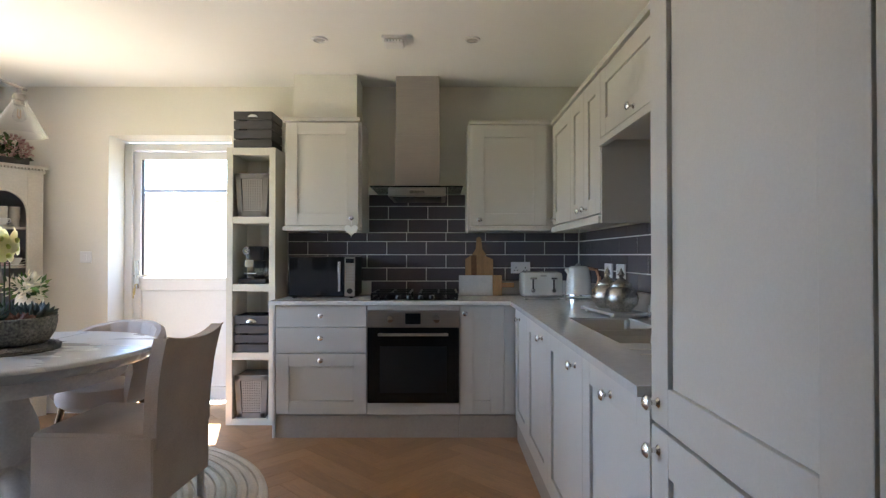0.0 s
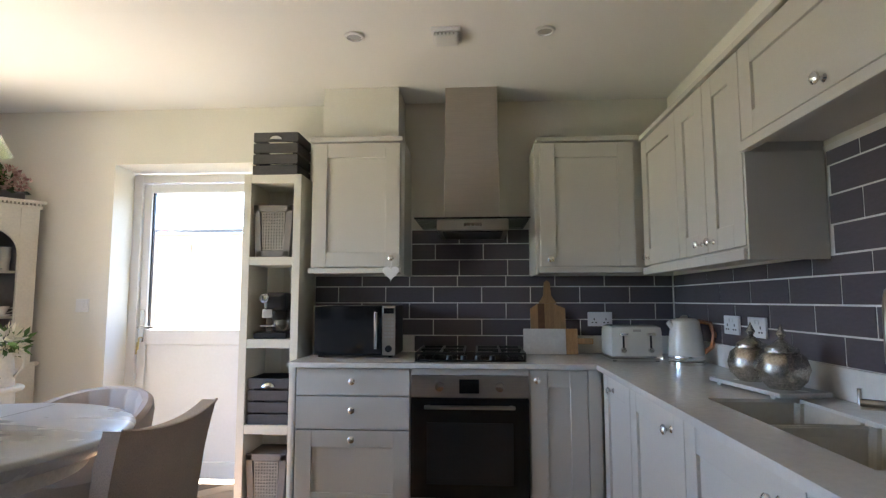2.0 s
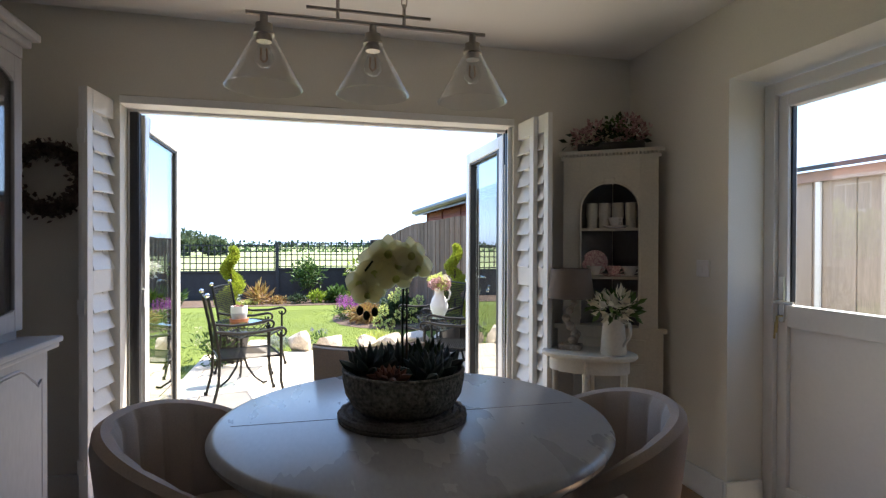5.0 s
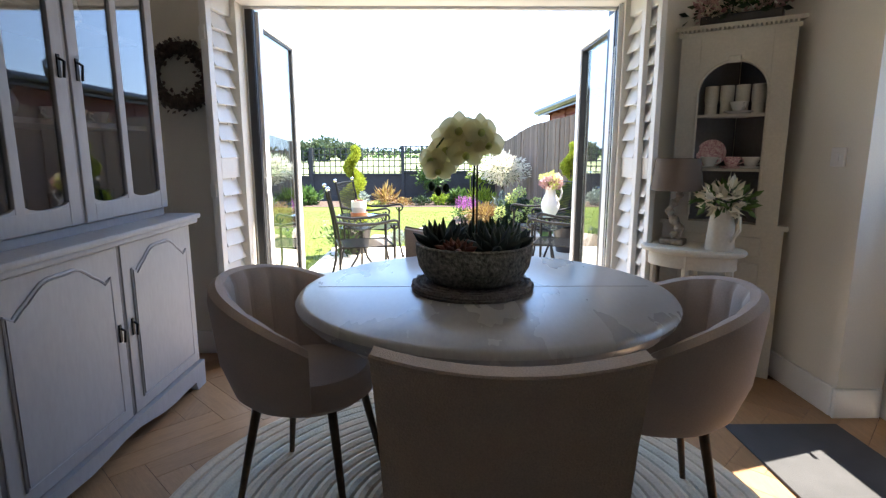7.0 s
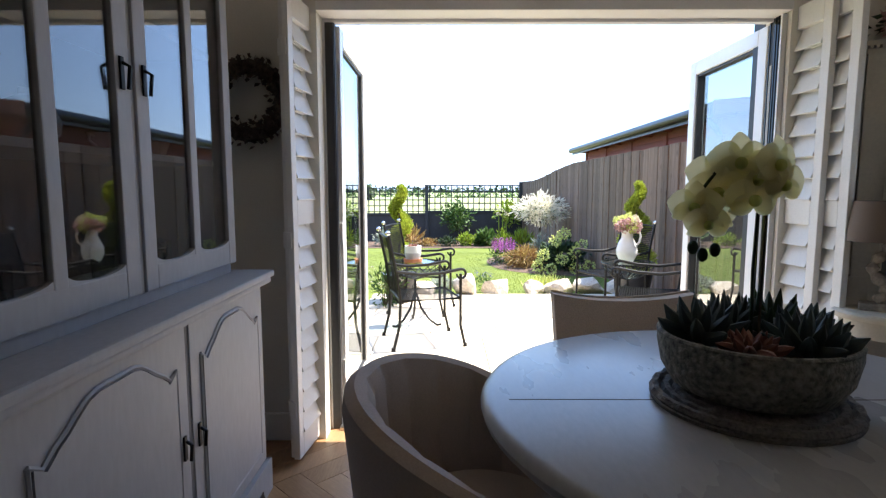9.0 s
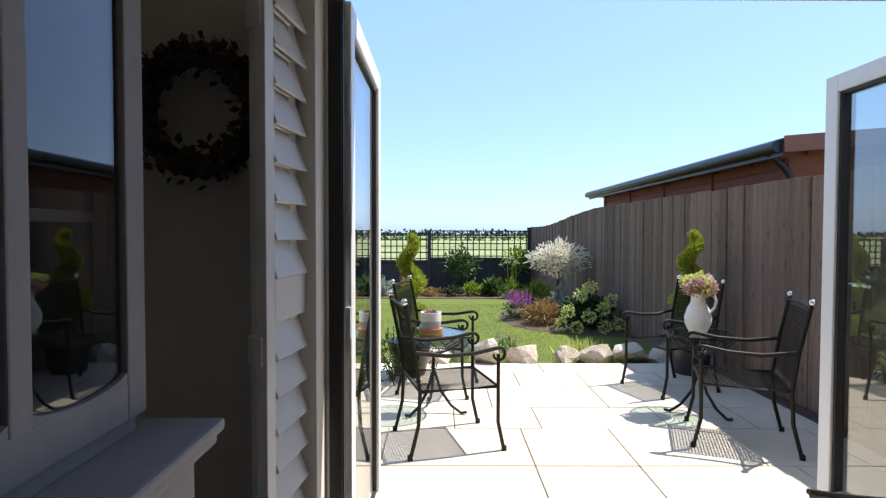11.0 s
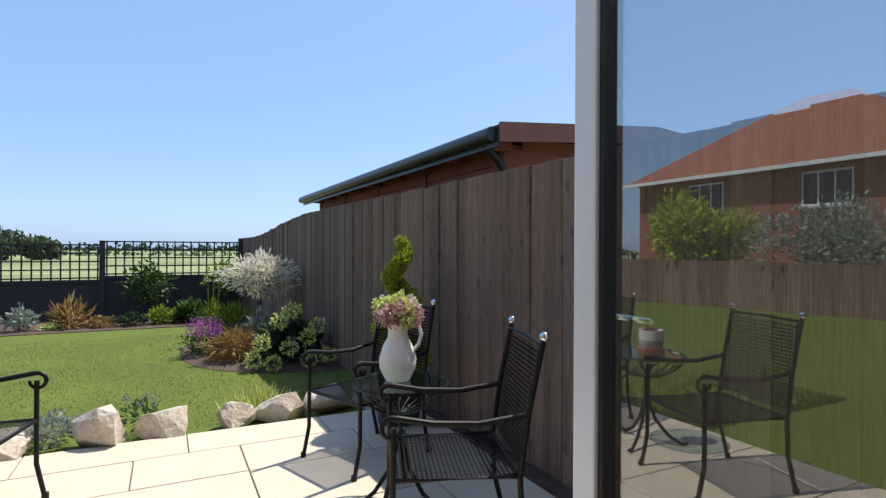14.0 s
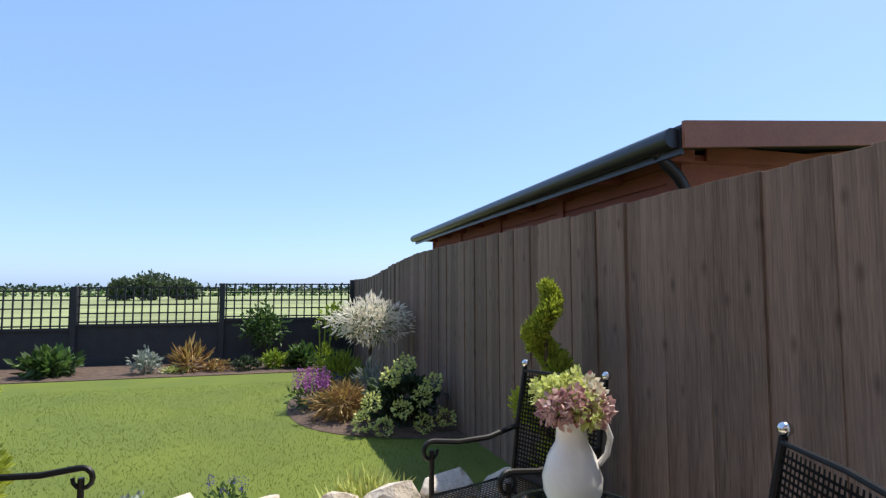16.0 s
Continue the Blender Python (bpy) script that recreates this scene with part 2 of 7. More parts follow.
M_RTILE = paint("red clay roof tile", (0.33, 0.12, 0.07), 0.85, vary=0.2, scale=4, fine=20, stretch=(1, 1, 6), bump=0.5)
M_TERRA = paint("terracotta saucer", (0.45, 0.16, 0.07), 0.8, vary=0.1)
M_POT = paint("dark glazed pot", (0.035, 0.03, 0.03), 0.3, vary=0.2)
M_CLAYPOT = paint("brown stone pot", (0.16, 0.12, 0.09), 0.7, vary=0.15)
M_GREYBAND = paint("grey cement band", (0.45, 0.45, 0.45), 0.8, vary=0.06)
M_TRUNK = paint("brown stem", (0.10, 0.075, 0.05), 0.9, vary=0.25, fine=60, bump=0.5)
M_GLASS = glass("clear glass", (0.96, 0.98, 0.97), 1.5)
M_DGLASS = glass("door glass", (0.74, 0.78, 0.76), 7.0)
M_OLDGLASS = glass("old dresser glass", (0.74, 0.74, 0.74), 1.8)
M_TGLASS = glass("glass tabletop", (0.75, 0.85, 0.83), 1.5)
M_SHADEGLASS = glass("lamp shade glass", (0.95, 0.95, 0.95), 1.0)
L_GREEN = leafy("green leaf", (0.07, 0.13, 0.03))
L_LIME = leafy("lime leaf", (0.22, 0.30, 0.03), 0.45)
L_DARK = leafy("dark leaf", (0.035, 0.06, 0.025))
L_CREAM = leafy("cream flower", (0.72, 0.66, 0.50), 0.2)
L_PINK = leafy("pink flower", (0.55, 0.26, 0.27), 0.35, other=(0.75, 0.55, 0.5))
L_PURPLE = leafy("purple flower", (0.36, 0.10, 0.34), 0.4)
L_BLUE = leafy("violet bloom", (0.07, 0.04, 0.30), 0.4)
L_RUST = leafy("rust leaf", (0.34, 0.15, 0.06), 0.4, other=(0.48, 0.36, 0.12))
L_YELLOW = leafy("yellow green bloom", (0.60, 0.64, 0.22), 0.25)
L_SUCC = leafy("succulent leaf", (0.055, 0.075, 0.065), 0.5, 0.05)
L_SUCCRED = leafy("red succulent leaf", (0.20, 0.085, 0.06), 0.4, 0.05)
L_PETAL = leafy("orchid petal", (0.82, 0.78, 0.50), 0.06, 0.55)
# greyer green: distance haze is put into the leaf colour
L_FAR = leafy("hazy field tree leaf", (0.09, 0.12, 0.06), 0.35, 0.2)
L_SILVER = leafy("silver leaf", (0.30, 0.34, 0.28), 0.35)
L_ACER = leafy("yellow green foliage", (0.36, 0.42, 0.05), 0.35)


# ---- builders ----
def thing(name, x=0.0, y=0.0, z=0.0, rz=0.0, label="", category="", group="", kind=""):
    ob = new(name)
    ob.empty_display_size = 0.1
    ob.matrix_basis = pose(x, y, z, 0, 0, rz)
    return tagged(ob, label, category, group, kind)


def part(name, bm, material, parent=None, label="", world_space=False, smooth=False):
    """Links a bmesh as one mesh object under a thing or a part; world_space: its coordinates are the place's, not the thing's."""
    me = bpy.data.meshes.new(name)
    root = parent
    while root is not None and root.parent:
        root = root.parent
    if world_space and root is not None:
        bm.transform(root.matrix_basis.inverted())
    bmesh.ops.recalc_face_normals(bm, faces=bm.faces)
    bm.to_mesh(me)
    bm.free()
    if smooth:
        me.polygons.foreach_set("use_smooth", [True] * len(me.polygons))
        me.set_sharp_from_angle(angle=radians(40))
    me.materials.append(material)
    ob = new(name, me)
    ob.parent = parent
    return tagged(ob, label)


def single(name, bm, material, label, category, kind="", smooth=False, group=""):
    return tagged(part(name, bm, material, None, "", False, smooth), label, category, group, kind)


def box(x0, x1, y0, y1, z0, z1, bevel=0.0, bm=None, m=None):
    bm = bm or bmesh.new()
    t = Matrix.Translation(((x0 + x1) / 2, (y0 + y1) / 2, (z0 + z1) / 2)) @ Matrix.Diagonal((x1 - x0, y1 - y0, z1 - z0, 1))
    vs = bmesh.ops.create_cube(bm, size=1, matrix=(m @ t) if m else t)["verts"]
    if bevel:
        es = list({e for v in vs for e in v.link_edges})
        bmesh.ops.bevel(bm, geom=es, offset=bevel, segments=2, affect="EDGES", profile=0.6)
    return bm


def lathe(profile, n=24, x=0.0, y=0.0, z=0.0, bm=None, sx=1.0, sy=1.0):
    """Turns (radius, height) pairs round the upright axis."""
    bm = bm or bmesh.new()
    rings = []
    for r, h in profile:
        if r < 1e-5:
            rings.append([bm.verts.new((x, y, z + h))])
        else:
            rings.append([bm.verts.new((x + sx * r * math.cos(a * math.tau / n), y + sy * r * math.sin(a * math.tau / n), z + h)) for a in range(n)])
    for a, b in zip(rings, rings[1:]):
        for i in range(n):
            j = (i + 1) % n
            if len(a) == 1 and len(b) > 1:
                bm.faces.new((a[0], b[i], b[j]))
            elif len(b) == 1 and len(a) > 1:
                bm.faces.new((a[i], a[j], b[0]))
            elif len(a) > 1:
                bm.faces.new((a[i], a[j], b[j], b[i]))
    return bm


def tube(points, r, n=8, bm=None, closed=False, ends=True):
    """A round bar along points; r: one radius or one a point."""
    bm = bm or bmesh.new()
    ps = [Vector(p) for p in points]
    k = len(ps)
    rs = r if isinstance(r, (list, tuple)) else [r] * k
    rings, side = [], None
    for i, p in enumerate(ps):
        a = ps[(i - 1) % k] if closed or i else p
        b = ps[(i + 1) % k] if closed or i < k - 1 else p
        d = (b - a).normalized()
        if side is None:
            side = d.cross(Vector((0, 0, 1)))
            if side.length < 1e-3:
                side = d.cross(Vector((1, 0, 0)))
        side = (side - d * side.dot(d)).normalized()
        up = d.cross(side)
        rings.append([bm.verts.new(p + rs[i] * (math.cos(q * math.tau / n) * side + math.sin(q * math.tau / n) * up)) for q in range(n)])
    for i in range(k if closed else k - 1):
        a, b = rings[i], rings[(i + 1) % k]
        for q in range(n):
            bm.faces.new((a[q], a[(q + 1) % n], b[(q + 1) % n], b[q]))
    if not closed and ends:
        bm.faces.new(rings[0][::-1])
        bm.faces.new(rings[-1])
    return bm


def outline(points, y0, y1, bm=None, m=None):
    """A flat shape given by (x, z) points, as thick as y0 to y1."""
    bm = bm or bmesh.new()
    f = [bm.verts.new((x, y0, z)) for x, z in points]
    b = [bm.verts.new((x, y1, z)) for x, z in points]
    bm.faces.new(f)
    bm.faces.new(b[::-1])
    for i in range(len(points)):
        j = (i + 1) % len(points)
        bm.faces.new((f[i], b[i], b[j], f[j]))
    if m:
        bmesh.ops.transform(bm, matrix=m, verts=f + b)
    return bm


def leaves(name, centers, normals, sizes, material, parent=None, narrow=0.5, label="", droop=0.0, seed=1):
    """Many small folded leaves as one mesh. centers, normals (the way each leaf points): arrays of three columns."""
    rng = np.random.default_rng(seed)
    c, d = np.asarray(centers, float), np.asarray(normals, float)
    n = len(c)
    d = d / (np.linalg.norm(d, axis=1, keepdims=True) + 1e-9)
    s = np.broadcast_to(np.asarray(sizes, float), (n,))[:, None]
    q = rng.normal(size=(n, 3))
    side = np.cross(d, q)
    side /= np.linalg.norm(side, axis=1, keepdims=True) + 1e-9
    up = np.cross(side, d)
    tip = c + d * s - np.array([0, 0, 1]) * droop * s
    mid = c + d * s * 0.5
    v = np.stack([c, mid + side * s * narrow * 0.5 + up * s * 0.08, tip, mid - side * s * narrow * 0.5 + up * s * 0.08], 1).reshape(-1, 3)
    i = np.arange(n)[:, None] * 4
    faces = np.concatenate([i + [0, 1, 2], i + [0, 2, 3]]).tolist()
    me = bpy.data.meshes.new(name)
    me.from_pydata(v.tolist(), [], faces)
    me.materials.append(material)
    ob = new(name, me)
    ob.parent = parent
    return tagged(ob, label)


def puff(rng, n, center, radius, lift=0.3, hollow=0.55):
    """Places and ways for leaves that fill an uneven ball."""
    d = rng.normal(size=(n, 3))
    d /= np.linalg.norm(d, axis=1, keepdims=True)
    lump = 1 + 0.18 * np.sin(d[:, :1] * 5 + center[0] * 9) + 0.15 * np.cos(d[:, 1:2] * 6 + center[1] * 7)
    p = d * (hollow + (1 - hollow) * rng.random((n, 1))) * np.asarray(radius) * lump + np.asarray(center)
    return p, d + rng.normal(size=(n, 3)) * 0.5 + np.array([0, 0, lift])


def piece(name, mesh, parent, m):
    ob = new(name, mesh)
    ob.parent = parent
    ob.matrix_basis = m
    return ob


def mesh_of(name, bm, material):
    me = bpy.data.meshes.new(name)
    bmesh.ops.recalc_face_normals(bm, faces=bm.faces)
    bm.to_mesh(me)
    bm.free()
    me.materials.append(material)
    return me


def arc(cx, cz, r, a0, a1, n):
    return [(cx + r * math.cos(radians(a0 + (a1 - a0) * i / n)), cz + r * math.sin(radians(a0 + (a1 - a0) * i / n))) for i in range(n + 1)]


# ---- structure ----
XL, XR, YB, YD, YF, ZC = -3.38, 1.055, 4.03, 0.46, -2.2, 2.48
OY0, OY1, OZ = 1.10, 3.24, 2.06
PZ = -0.055


def structure(name, bm, material, label, category):
    return single(name, bm, material, label, category, "structure")


structure("floor_base", box(XL - 0.3, XR + 0.1, YF - 0.1, YB + 0.25, -0.12, -0.004), M_OAKGAP, "dark screed under oak planks", "floor")
structure("ceiling", box(XL - 0.3, XR + 0.2, YF - 0.2, YB + 0.3, ZC, ZC + 0.25), M_CEIL, "off-white painted plaster ceiling", "ceiling")
bm = box(XL - 0.3, -2.535, YB, YB + 0.3, -0.4, ZC)
box(-1.60, XR + 0.2, YB, YB + 0.3, -0.4, ZC, bm=bm)
box(-2.535, -1.60, YB, YB + 0.3, 2.11, ZC, bm=bm)
wall_north = structure("wall_north", bm, M_WALL, "cream painted kitchen wall with a door opening", "wall")
wall_east = structure("wall_east", box(XR, XR + 0.2, YF, YB, 0, ZC), M_WALL, "cream painted wall behind the sink", "wall")
bm = box(XL - 0.3, XL, YD - 0.15, OY0, -0.4, ZC)
box(XL - 0.3, XL, OY1, YB, -0.4, ZC, bm=bm)
box(XL - 0.3, XL, OY0, OY1, OZ, ZC, bm=bm)
structure("wall_west", bm, M_WALL, "cream painted wall round the garden doors", "wall")
structure("wall_south", box(XL, -1.05, YD - 0.15, YD, 0, ZC), M_WALL, "cream painted wall behind the dresser", "wall")
structure("wall_hall", box(-1.2, -1.05, YF, YD - 0.15, 0, ZC), M_WALL, "cream painted hall wall", "wall")
structure("wall_end", box(-1.2, XR, YF - 0.15, YF, 0, ZC), M_WALL, "cream painted end wall", "wall")
structure("house_wall_above", box(XL - 0.32, XL - 0.3, -9, YB + 0.3, ZC + 0.3, 5.2), M_BRICK, "red brick outer wall", "wall")
structure("house_wall_side", box(XL - 0.32, XL - 0.3, -9, YD - 0.15, -0.4, ZC + 0.3), M_BRICK, "red brick outer wall", "wall")


def skirting(name, x0, x1, y0, y1):
    structure(name, box(x0, x1, y0, y1, 0, 0.14, 0.006), M_WHITE, "white painted skirting board", "baseboard")


skirting("baseboard", XL + 0.002, -2.54, YB - 0.018, YB - 0.001)
skirting("baseboard", XL + 0.002, XL + 0.02, 3.33, YB - 0.02)
skirting("baseboard", XL + 0.002, XL + 0.02, YD + 0.02, 1.03)
skirting("baseboard", -2.533, -2.515, YB - 0.018, YB + 0.2)

# French doors: outer frame, two open leaves
FX = -3.53


def door_frame():
    d = thing("door_frame", FX, (OY0 + OY1) / 2, 0, 0, "white plastic frame of the garden doors", "door frame", kind="structure")
    part("jamb", box(FX - 0.012, FX + 0.03, OY0, OY0 + 0.05, 0.0, OZ, 0.004), M_UPVC, d, "", True)
    part("jamb", box(FX - 0.002, FX + 0.11, OY1 - 0.008, OY1, 0.0, OZ, 0.002), M_GASKET, d, "dark brown grooved jamb", True)
    part("head", box(FX - 0.012, FX + 0.03, OY0 + 0.05, OY1 - 0.009, OZ - 0.06, OZ, 0.004), M_UPVC, d, "", True)
    part("threshold", box(FX - 0.10, FX + 0.06, OY0 + 0.05, OY1 - 0.015, -0.03, 0.02, 0.004), M_STEEL, d, "worn metal threshold", True)
    part("jamb_rebate", box(FX + 0.03, FX + 0.036, OY0 + 0.012, OY0 + 0.052, 0.0, OZ - 0.06, 0.002), M_GASKET, d, "dark rebate and seal", True)
    part("keep_strip", box(FX + 0.018, FX + 0.036, OY1 - 0.012, OY1 - 0.008, 0.3, 1.8, 0.001), M_GREYBAND, d, "grey keep strip", True)
    for dx in (0.006, 0.05, 0.07, 0.09):
        part("rib", box(FX + dx - 0.003, FX + dx + 0.003, OY1 - 0.012, OY1 - 0.008, 0.0, OZ - 0.02), M_OVENGLASS, d, "black rubber rib", True)
    part("outer_channel", box(-3.676, FX - 0.053, OY0 - 0.0, OY0 + 0.004, -0.02, OZ - 0.02), M_GASKET, d, "dark outer frame channel", True)
    part("outer_channel", box(-3.676, FX - 0.053, OY1 - 0.004, OY1, -0.02, OZ - 0.02), M_GASKET, d, "dark outer frame channel", True)
    part("reveal_seal", box(FX - 0.010, FX + 0.028, OY0 + 0.05, OY0 + 0.056, 0.02, OZ - 0.06), M_GASKET, d, "dark seal channel", True)
    part("inner_trim", box(FX + 0.11, FX + 0.122, OY1 - 0.026, OY1, 0.0, OZ - 0.05, 0.002), M_UPVC, d, "white inner trim", True)
    part("blind_rail", box(FX + 0.03, XL + 0.012, OY0, OY1, OZ - 0.045, OZ - 0.004, 0.004), M_WHITE, d, "white timber shutter rail", True)


door_frame()


def garden_leaf(name, y, sgn):
    """One open glazed leaf, hinged at the frame and standing straight out; sgn: which side of it faces the opening."""
    x0, x1, z0, z1 = FX - 0.85, FX - 0.02, 0.02, 2.0
    d = thing(name, FX - 0.06, y, 0, 0, "open white glazed garden door with black seals", "door", "garden doors", "structure")
    a, b = y - 0.033, y + 0.033
    f = 0.078
    for nm, q in (("stile", (x0, x0 + f, z0, z1)), ("stile", (x1 - f, x1, z0, z1)), ("rail", (x0 + f, x1 - f, z0, z0 + f)), ("rail", (x0 + f, x1 - f, z1 - f, z1))):
        part(nm, box(q[0], q[1], a, b, q[2], q[3], 0.006), M_UPVC, d, "", True)
    for q in ((x0 + f, x0 + f + 0.014, z0 + f, z1 - f), (x1 - f - 0.014, x1 - f, z0 + f, z1 - f), (x0 + f, x1 - f, z1 - f - 0.014, z1 - f), (x0 + f, x1 - f, z0 + f, z0 + f + 0.014)):
        part("gasket", box(q[0], q[1], a + 0.012, b - 0.012, q[2], q[3]), M_GASKET, d, "black glazing seal", True)
    g = part("pane", box(x0 + f, x1 - f, y + 0.009, y + 0.012, z0 + f, z1 - f), M_DGLASS, d, "clear double glazing", True)
    g.visible_shadow = False
    part("edge_seal", box(x0 - 0.006, x0, a + 0.01, b - 0.01, z0, z1), M_GASKET, d, "black rubber edge seal", True)
    lk = part("lock_strip", box(x1, x1 + 0.003, y - 0.026, y - 0.008, z0 + 0.02, z1 - 0.02), M_BRASS, d, "brass lock strip", True)
    for z in (0.35, 0.62, 0.92, 1.0, 1.2, 1.46, 1.6, 1.72, 1.88):
        part("screw", box(x1 + 0.003, x1 + 0.0045, y - 0.020, y - 0.014, z - 0.004, z + 0.004), M_BLACK, lk, "", True)
    for z in (0.8, 1.1, 1.66):
        part("latch", box(x1 + 0.003, x1 + 0.008, y - 0.022, y - 0.012, z - 0.03, z + 0.03, 0.002), M_STEEL, lk, "steel latch", True)
    for z in (0.3, 1.0, 1.7):
        part("hinge", box(x1, x1 + 0.006, y + 0.012, y + 0.03, z - 0.05, z + 0.05, 0.002), M_UPVC, d, "", True)
    h = part("handle_plate", box(x0 + 0.03, x0 + 0.058, y + sgn * 0.034 - 0.004, y + sgn * 0.034 + 0.004, 0.92, 1.14, 0.003), M_CHROME, d, "chrome handle plate", True)
    part("handle", tube([(x0 + 0.044, y + sgn * 0.036, 1.05), (x0 + 0.044, y + sgn * 0.075, 1.05), (x0 + 0.15, y + sgn * 0.075, 1.05)], 0.008), M_CHROME, h, "chrome lever", True, True)


garden_leaf("garden_door", OY0 + 0.04, -1)
garden_leaf("garden_door", OY1 + 0.025, 1)


def shutter(name, y, x0, x1, lean, turn):
    """One louvred panel standing into the room."""
    d = thing(name, x0, y, 0, 0, "white louvred shutter panel folded back into the room", "shutter", "window shutters")
    a, b, z0, z1 = y - 0.014, y + 0.014, 0.02, 2.03
    f = 0.05
    part("stile", box(x0, x0 + f, a, b, z0, z1, 0.003), M_WHITE, d, "", True)
    part("stile", box(x1 - f, x1, a, b, z0, z1, 0.003), M_WHITE, d, "", True)
    for za, zb in ((z0, z0 + 0.11), (1.06, 1.17), (z1 - 0.1, z1)):
        part("rail", box(x0 + f, x1 - f, a, b, za, zb, 0.003), M_WHITE, d, "", True)
    me = mesh_of("slat", box(0, x1 - x0 - 2 * f, -0.052, 0.052, -0.004, 0.004, 0.002), M_WHITE)
    for lo, hi in ((z0 + 0.11, 1.06), (1.17, z1 - 0.1)):
        n = round((hi - lo) / 0.095)
        for i in range(n):
            piece("slat", me, d, pose(f, 0, lo + (i + 0.5) * (hi - lo) / n, lean))
    for z in (0.25, 1.0, 1.8):
        part("hinge", box(x1 - 0.004, x1 + 0.006, y - 0.018, y + 0.004, z - 0.035, z + 0.035, 0.002), M_WHITE, d, "", True)
    d.matrix_basis = pose(x0, y, 0, 0, 0, turn)


shutter("shutter", OY0 - 0.03, -3.49, -3.13, -70, -7)
shutter("shutter", OY0 - 0.065, -3.37, -3.15, -70, -7)
shutter("shutter", OY1 + 0.035, -3.49, -3.17, 70, 3)
shutter("shutter", OY1 + 0.07, -3.37, -3.05, 70, 3)


def side_door():
    y = YB + 0.23
    d = thing("door_1", -2.07, y, 0, 0, "white back door with clear upper glass", "door", kind="structure")
    for q in ((-2.535, -2.475, 0, 2.09), (-1.66, -1.60, 0, 2.09), (-2.475, -1.66, 2.03, 2.09)):
        part("frame", box(q[0], q[1], y - 0.02, y + 0.05, q[2], q[3], 0.004), M_UPVC, d, "", True)
    for nm, q in (("stile", (-2.47, -2.415, 0.03, 2.025)), ("stile", (-1.72, -1.665, 0.03, 2.025)), ("rail", (-2.415, -1.72, 1.965, 2.025)), ("rail", (-2.415, -1.72, 0.91, 1.015)), ("rail", (-2.415, -1.72, 0.03, 0.14))):
        part(nm, box(q[0], q[1], y + 0.0, y + 0.055, q[2], q[3], 0.005), M_UPVC, d, "", True)
    part("panel", box(-2.415, -1.72, y + 0.02, y + 0.04, 0.14, 0.91, 0.003), M_UPVC, d, "white lower panel", True)
    for q in ((-2.417, -2.405, 1.013, 1.967), (-1.73, -1.718, 1.013, 1.967)):
        part("gasket", box(q[0], q[1], y + 0.018, y + 0.04, q[2], q[3]), M_GASKET, d, "dark seal", True)
    p = part("pane", box(-2.406, -1.73, y + 0.028, y + 0.031, 1.014, 1.966), M_GLASS, d, "clear glass", True)
    p.visible_shadow = False
    h = part("handle_plate", box(-2.455, -2.425, y - 0.008, y, 0.93, 1.15, 0.003), M_CHROME, d, "chrome plate", True)
    part("handle", tube([(-2.44, y - 0.008, 1.03), (-2.44, y - 0.05, 1.03), (-2.33, y - 0.05, 1.03)], 0.008), M_CHROME, h, "chrome lever", True, True)
    k = tube([(-2.44, y - 0.01, 0.96), (-2.44, y - 0.03, 0.96), (-2.445, y - 0.032, 0.88)], 0.006)
    tube([(-2.45, y - 0.03, 0.93), (-2.455, y - 0.032, 0.85)], 0.005, bm=k)
    part("keys", k, M_BRASS, h, "bunch of keys in the lock", True, True)


side_door()

# ---- kitchen ----
KX, KY = 0.48, 3.45        # fronts of the right-hand run and of the back run


def knob(parent, x, y, z, way, r=0.017):
    """A mushroom knob; way: "x" points to -x, "y" to -y."""
    bm = lathe([(0.0, 0), (0.012, 0), (0.006, 0.006), (0.006, 0.014), (r, 0.022), (r, 0.028), (r * 0.6, 0.034), (0, 0.035)], 14)
    bm.transform(pose(x, y, z, *((90, 0, 0) if way == "y" else (0, -90, 0))))
    part("knob", bm, M_CHROME, parent, "polished chrome knob", True, True)


def shaker(parent, way, at, a0, a1, z0, z1, plain=False, kn=None, rail=0.085, name="door"):
    """A framed door front. way "y": in the plane y = at, from x = a0 to a1; "x": in the plane x = at, from y = a0 to a1."""
    g = 0.002
    a0, a1, z0, z1 = a0 + g, a1 - g, z0 + g, z1 - g

    def slab(bm, p0, p1, q0, q1, d0, d1, bv):
        if way == "y":
            return box(p0, p1, at + d0, at + d1, q0, q1, bv, bm)
        return box(at + d0, at + d1, p0, p1, q0, q1, bv, bm)

    bm = bmesh.new()
    if plain:
        slab(bm, a0, a1, z0, z1, 0, 0.02, 0.003)
    else:
        slab(bm, a0, a0 + rail, z0, z1, 0, 0.022, 0.0025)
        slab(bm, a1 - rail, a1, z0, z1, 0, 0.022, 0.0025)
        slab(bm, a0 + rail, a1 - rail, z0, z0 + rail, 0.0004, 0.022, 0.0025)
        slab(bm, a0 + rail, a1 - rail, z1 - rail, z1, 0.0004, 0.022, 0.0025)
        slab(bm, a0 + rail - 0.003, a1 - rail + 0.003, z0 + rail - 0.003, z1 - rail + 0.003, 0.011, 0.02, 0.0)
    d = part(name, bm, M_GREY, parent, "", True)
    if kn:
        if way == "y":
            knob(d, kn[0], at, kn[1], "y")
        else:
            knob(d, at, kn[0], kn[1], "x")
    return d


def unit(name, label, x0, x1, y0, y1, z0, z1, group="kitchen units", mat=None):
    u = thing(name, (x0 + x1) / 2, (y0 + y1) / 2, z0, 0, label, "cabinet", group)
    part("body", box(x0, x1, y0, y1, z0, z1, 0.002), mat or M_GREY, u, "", True)
    return u


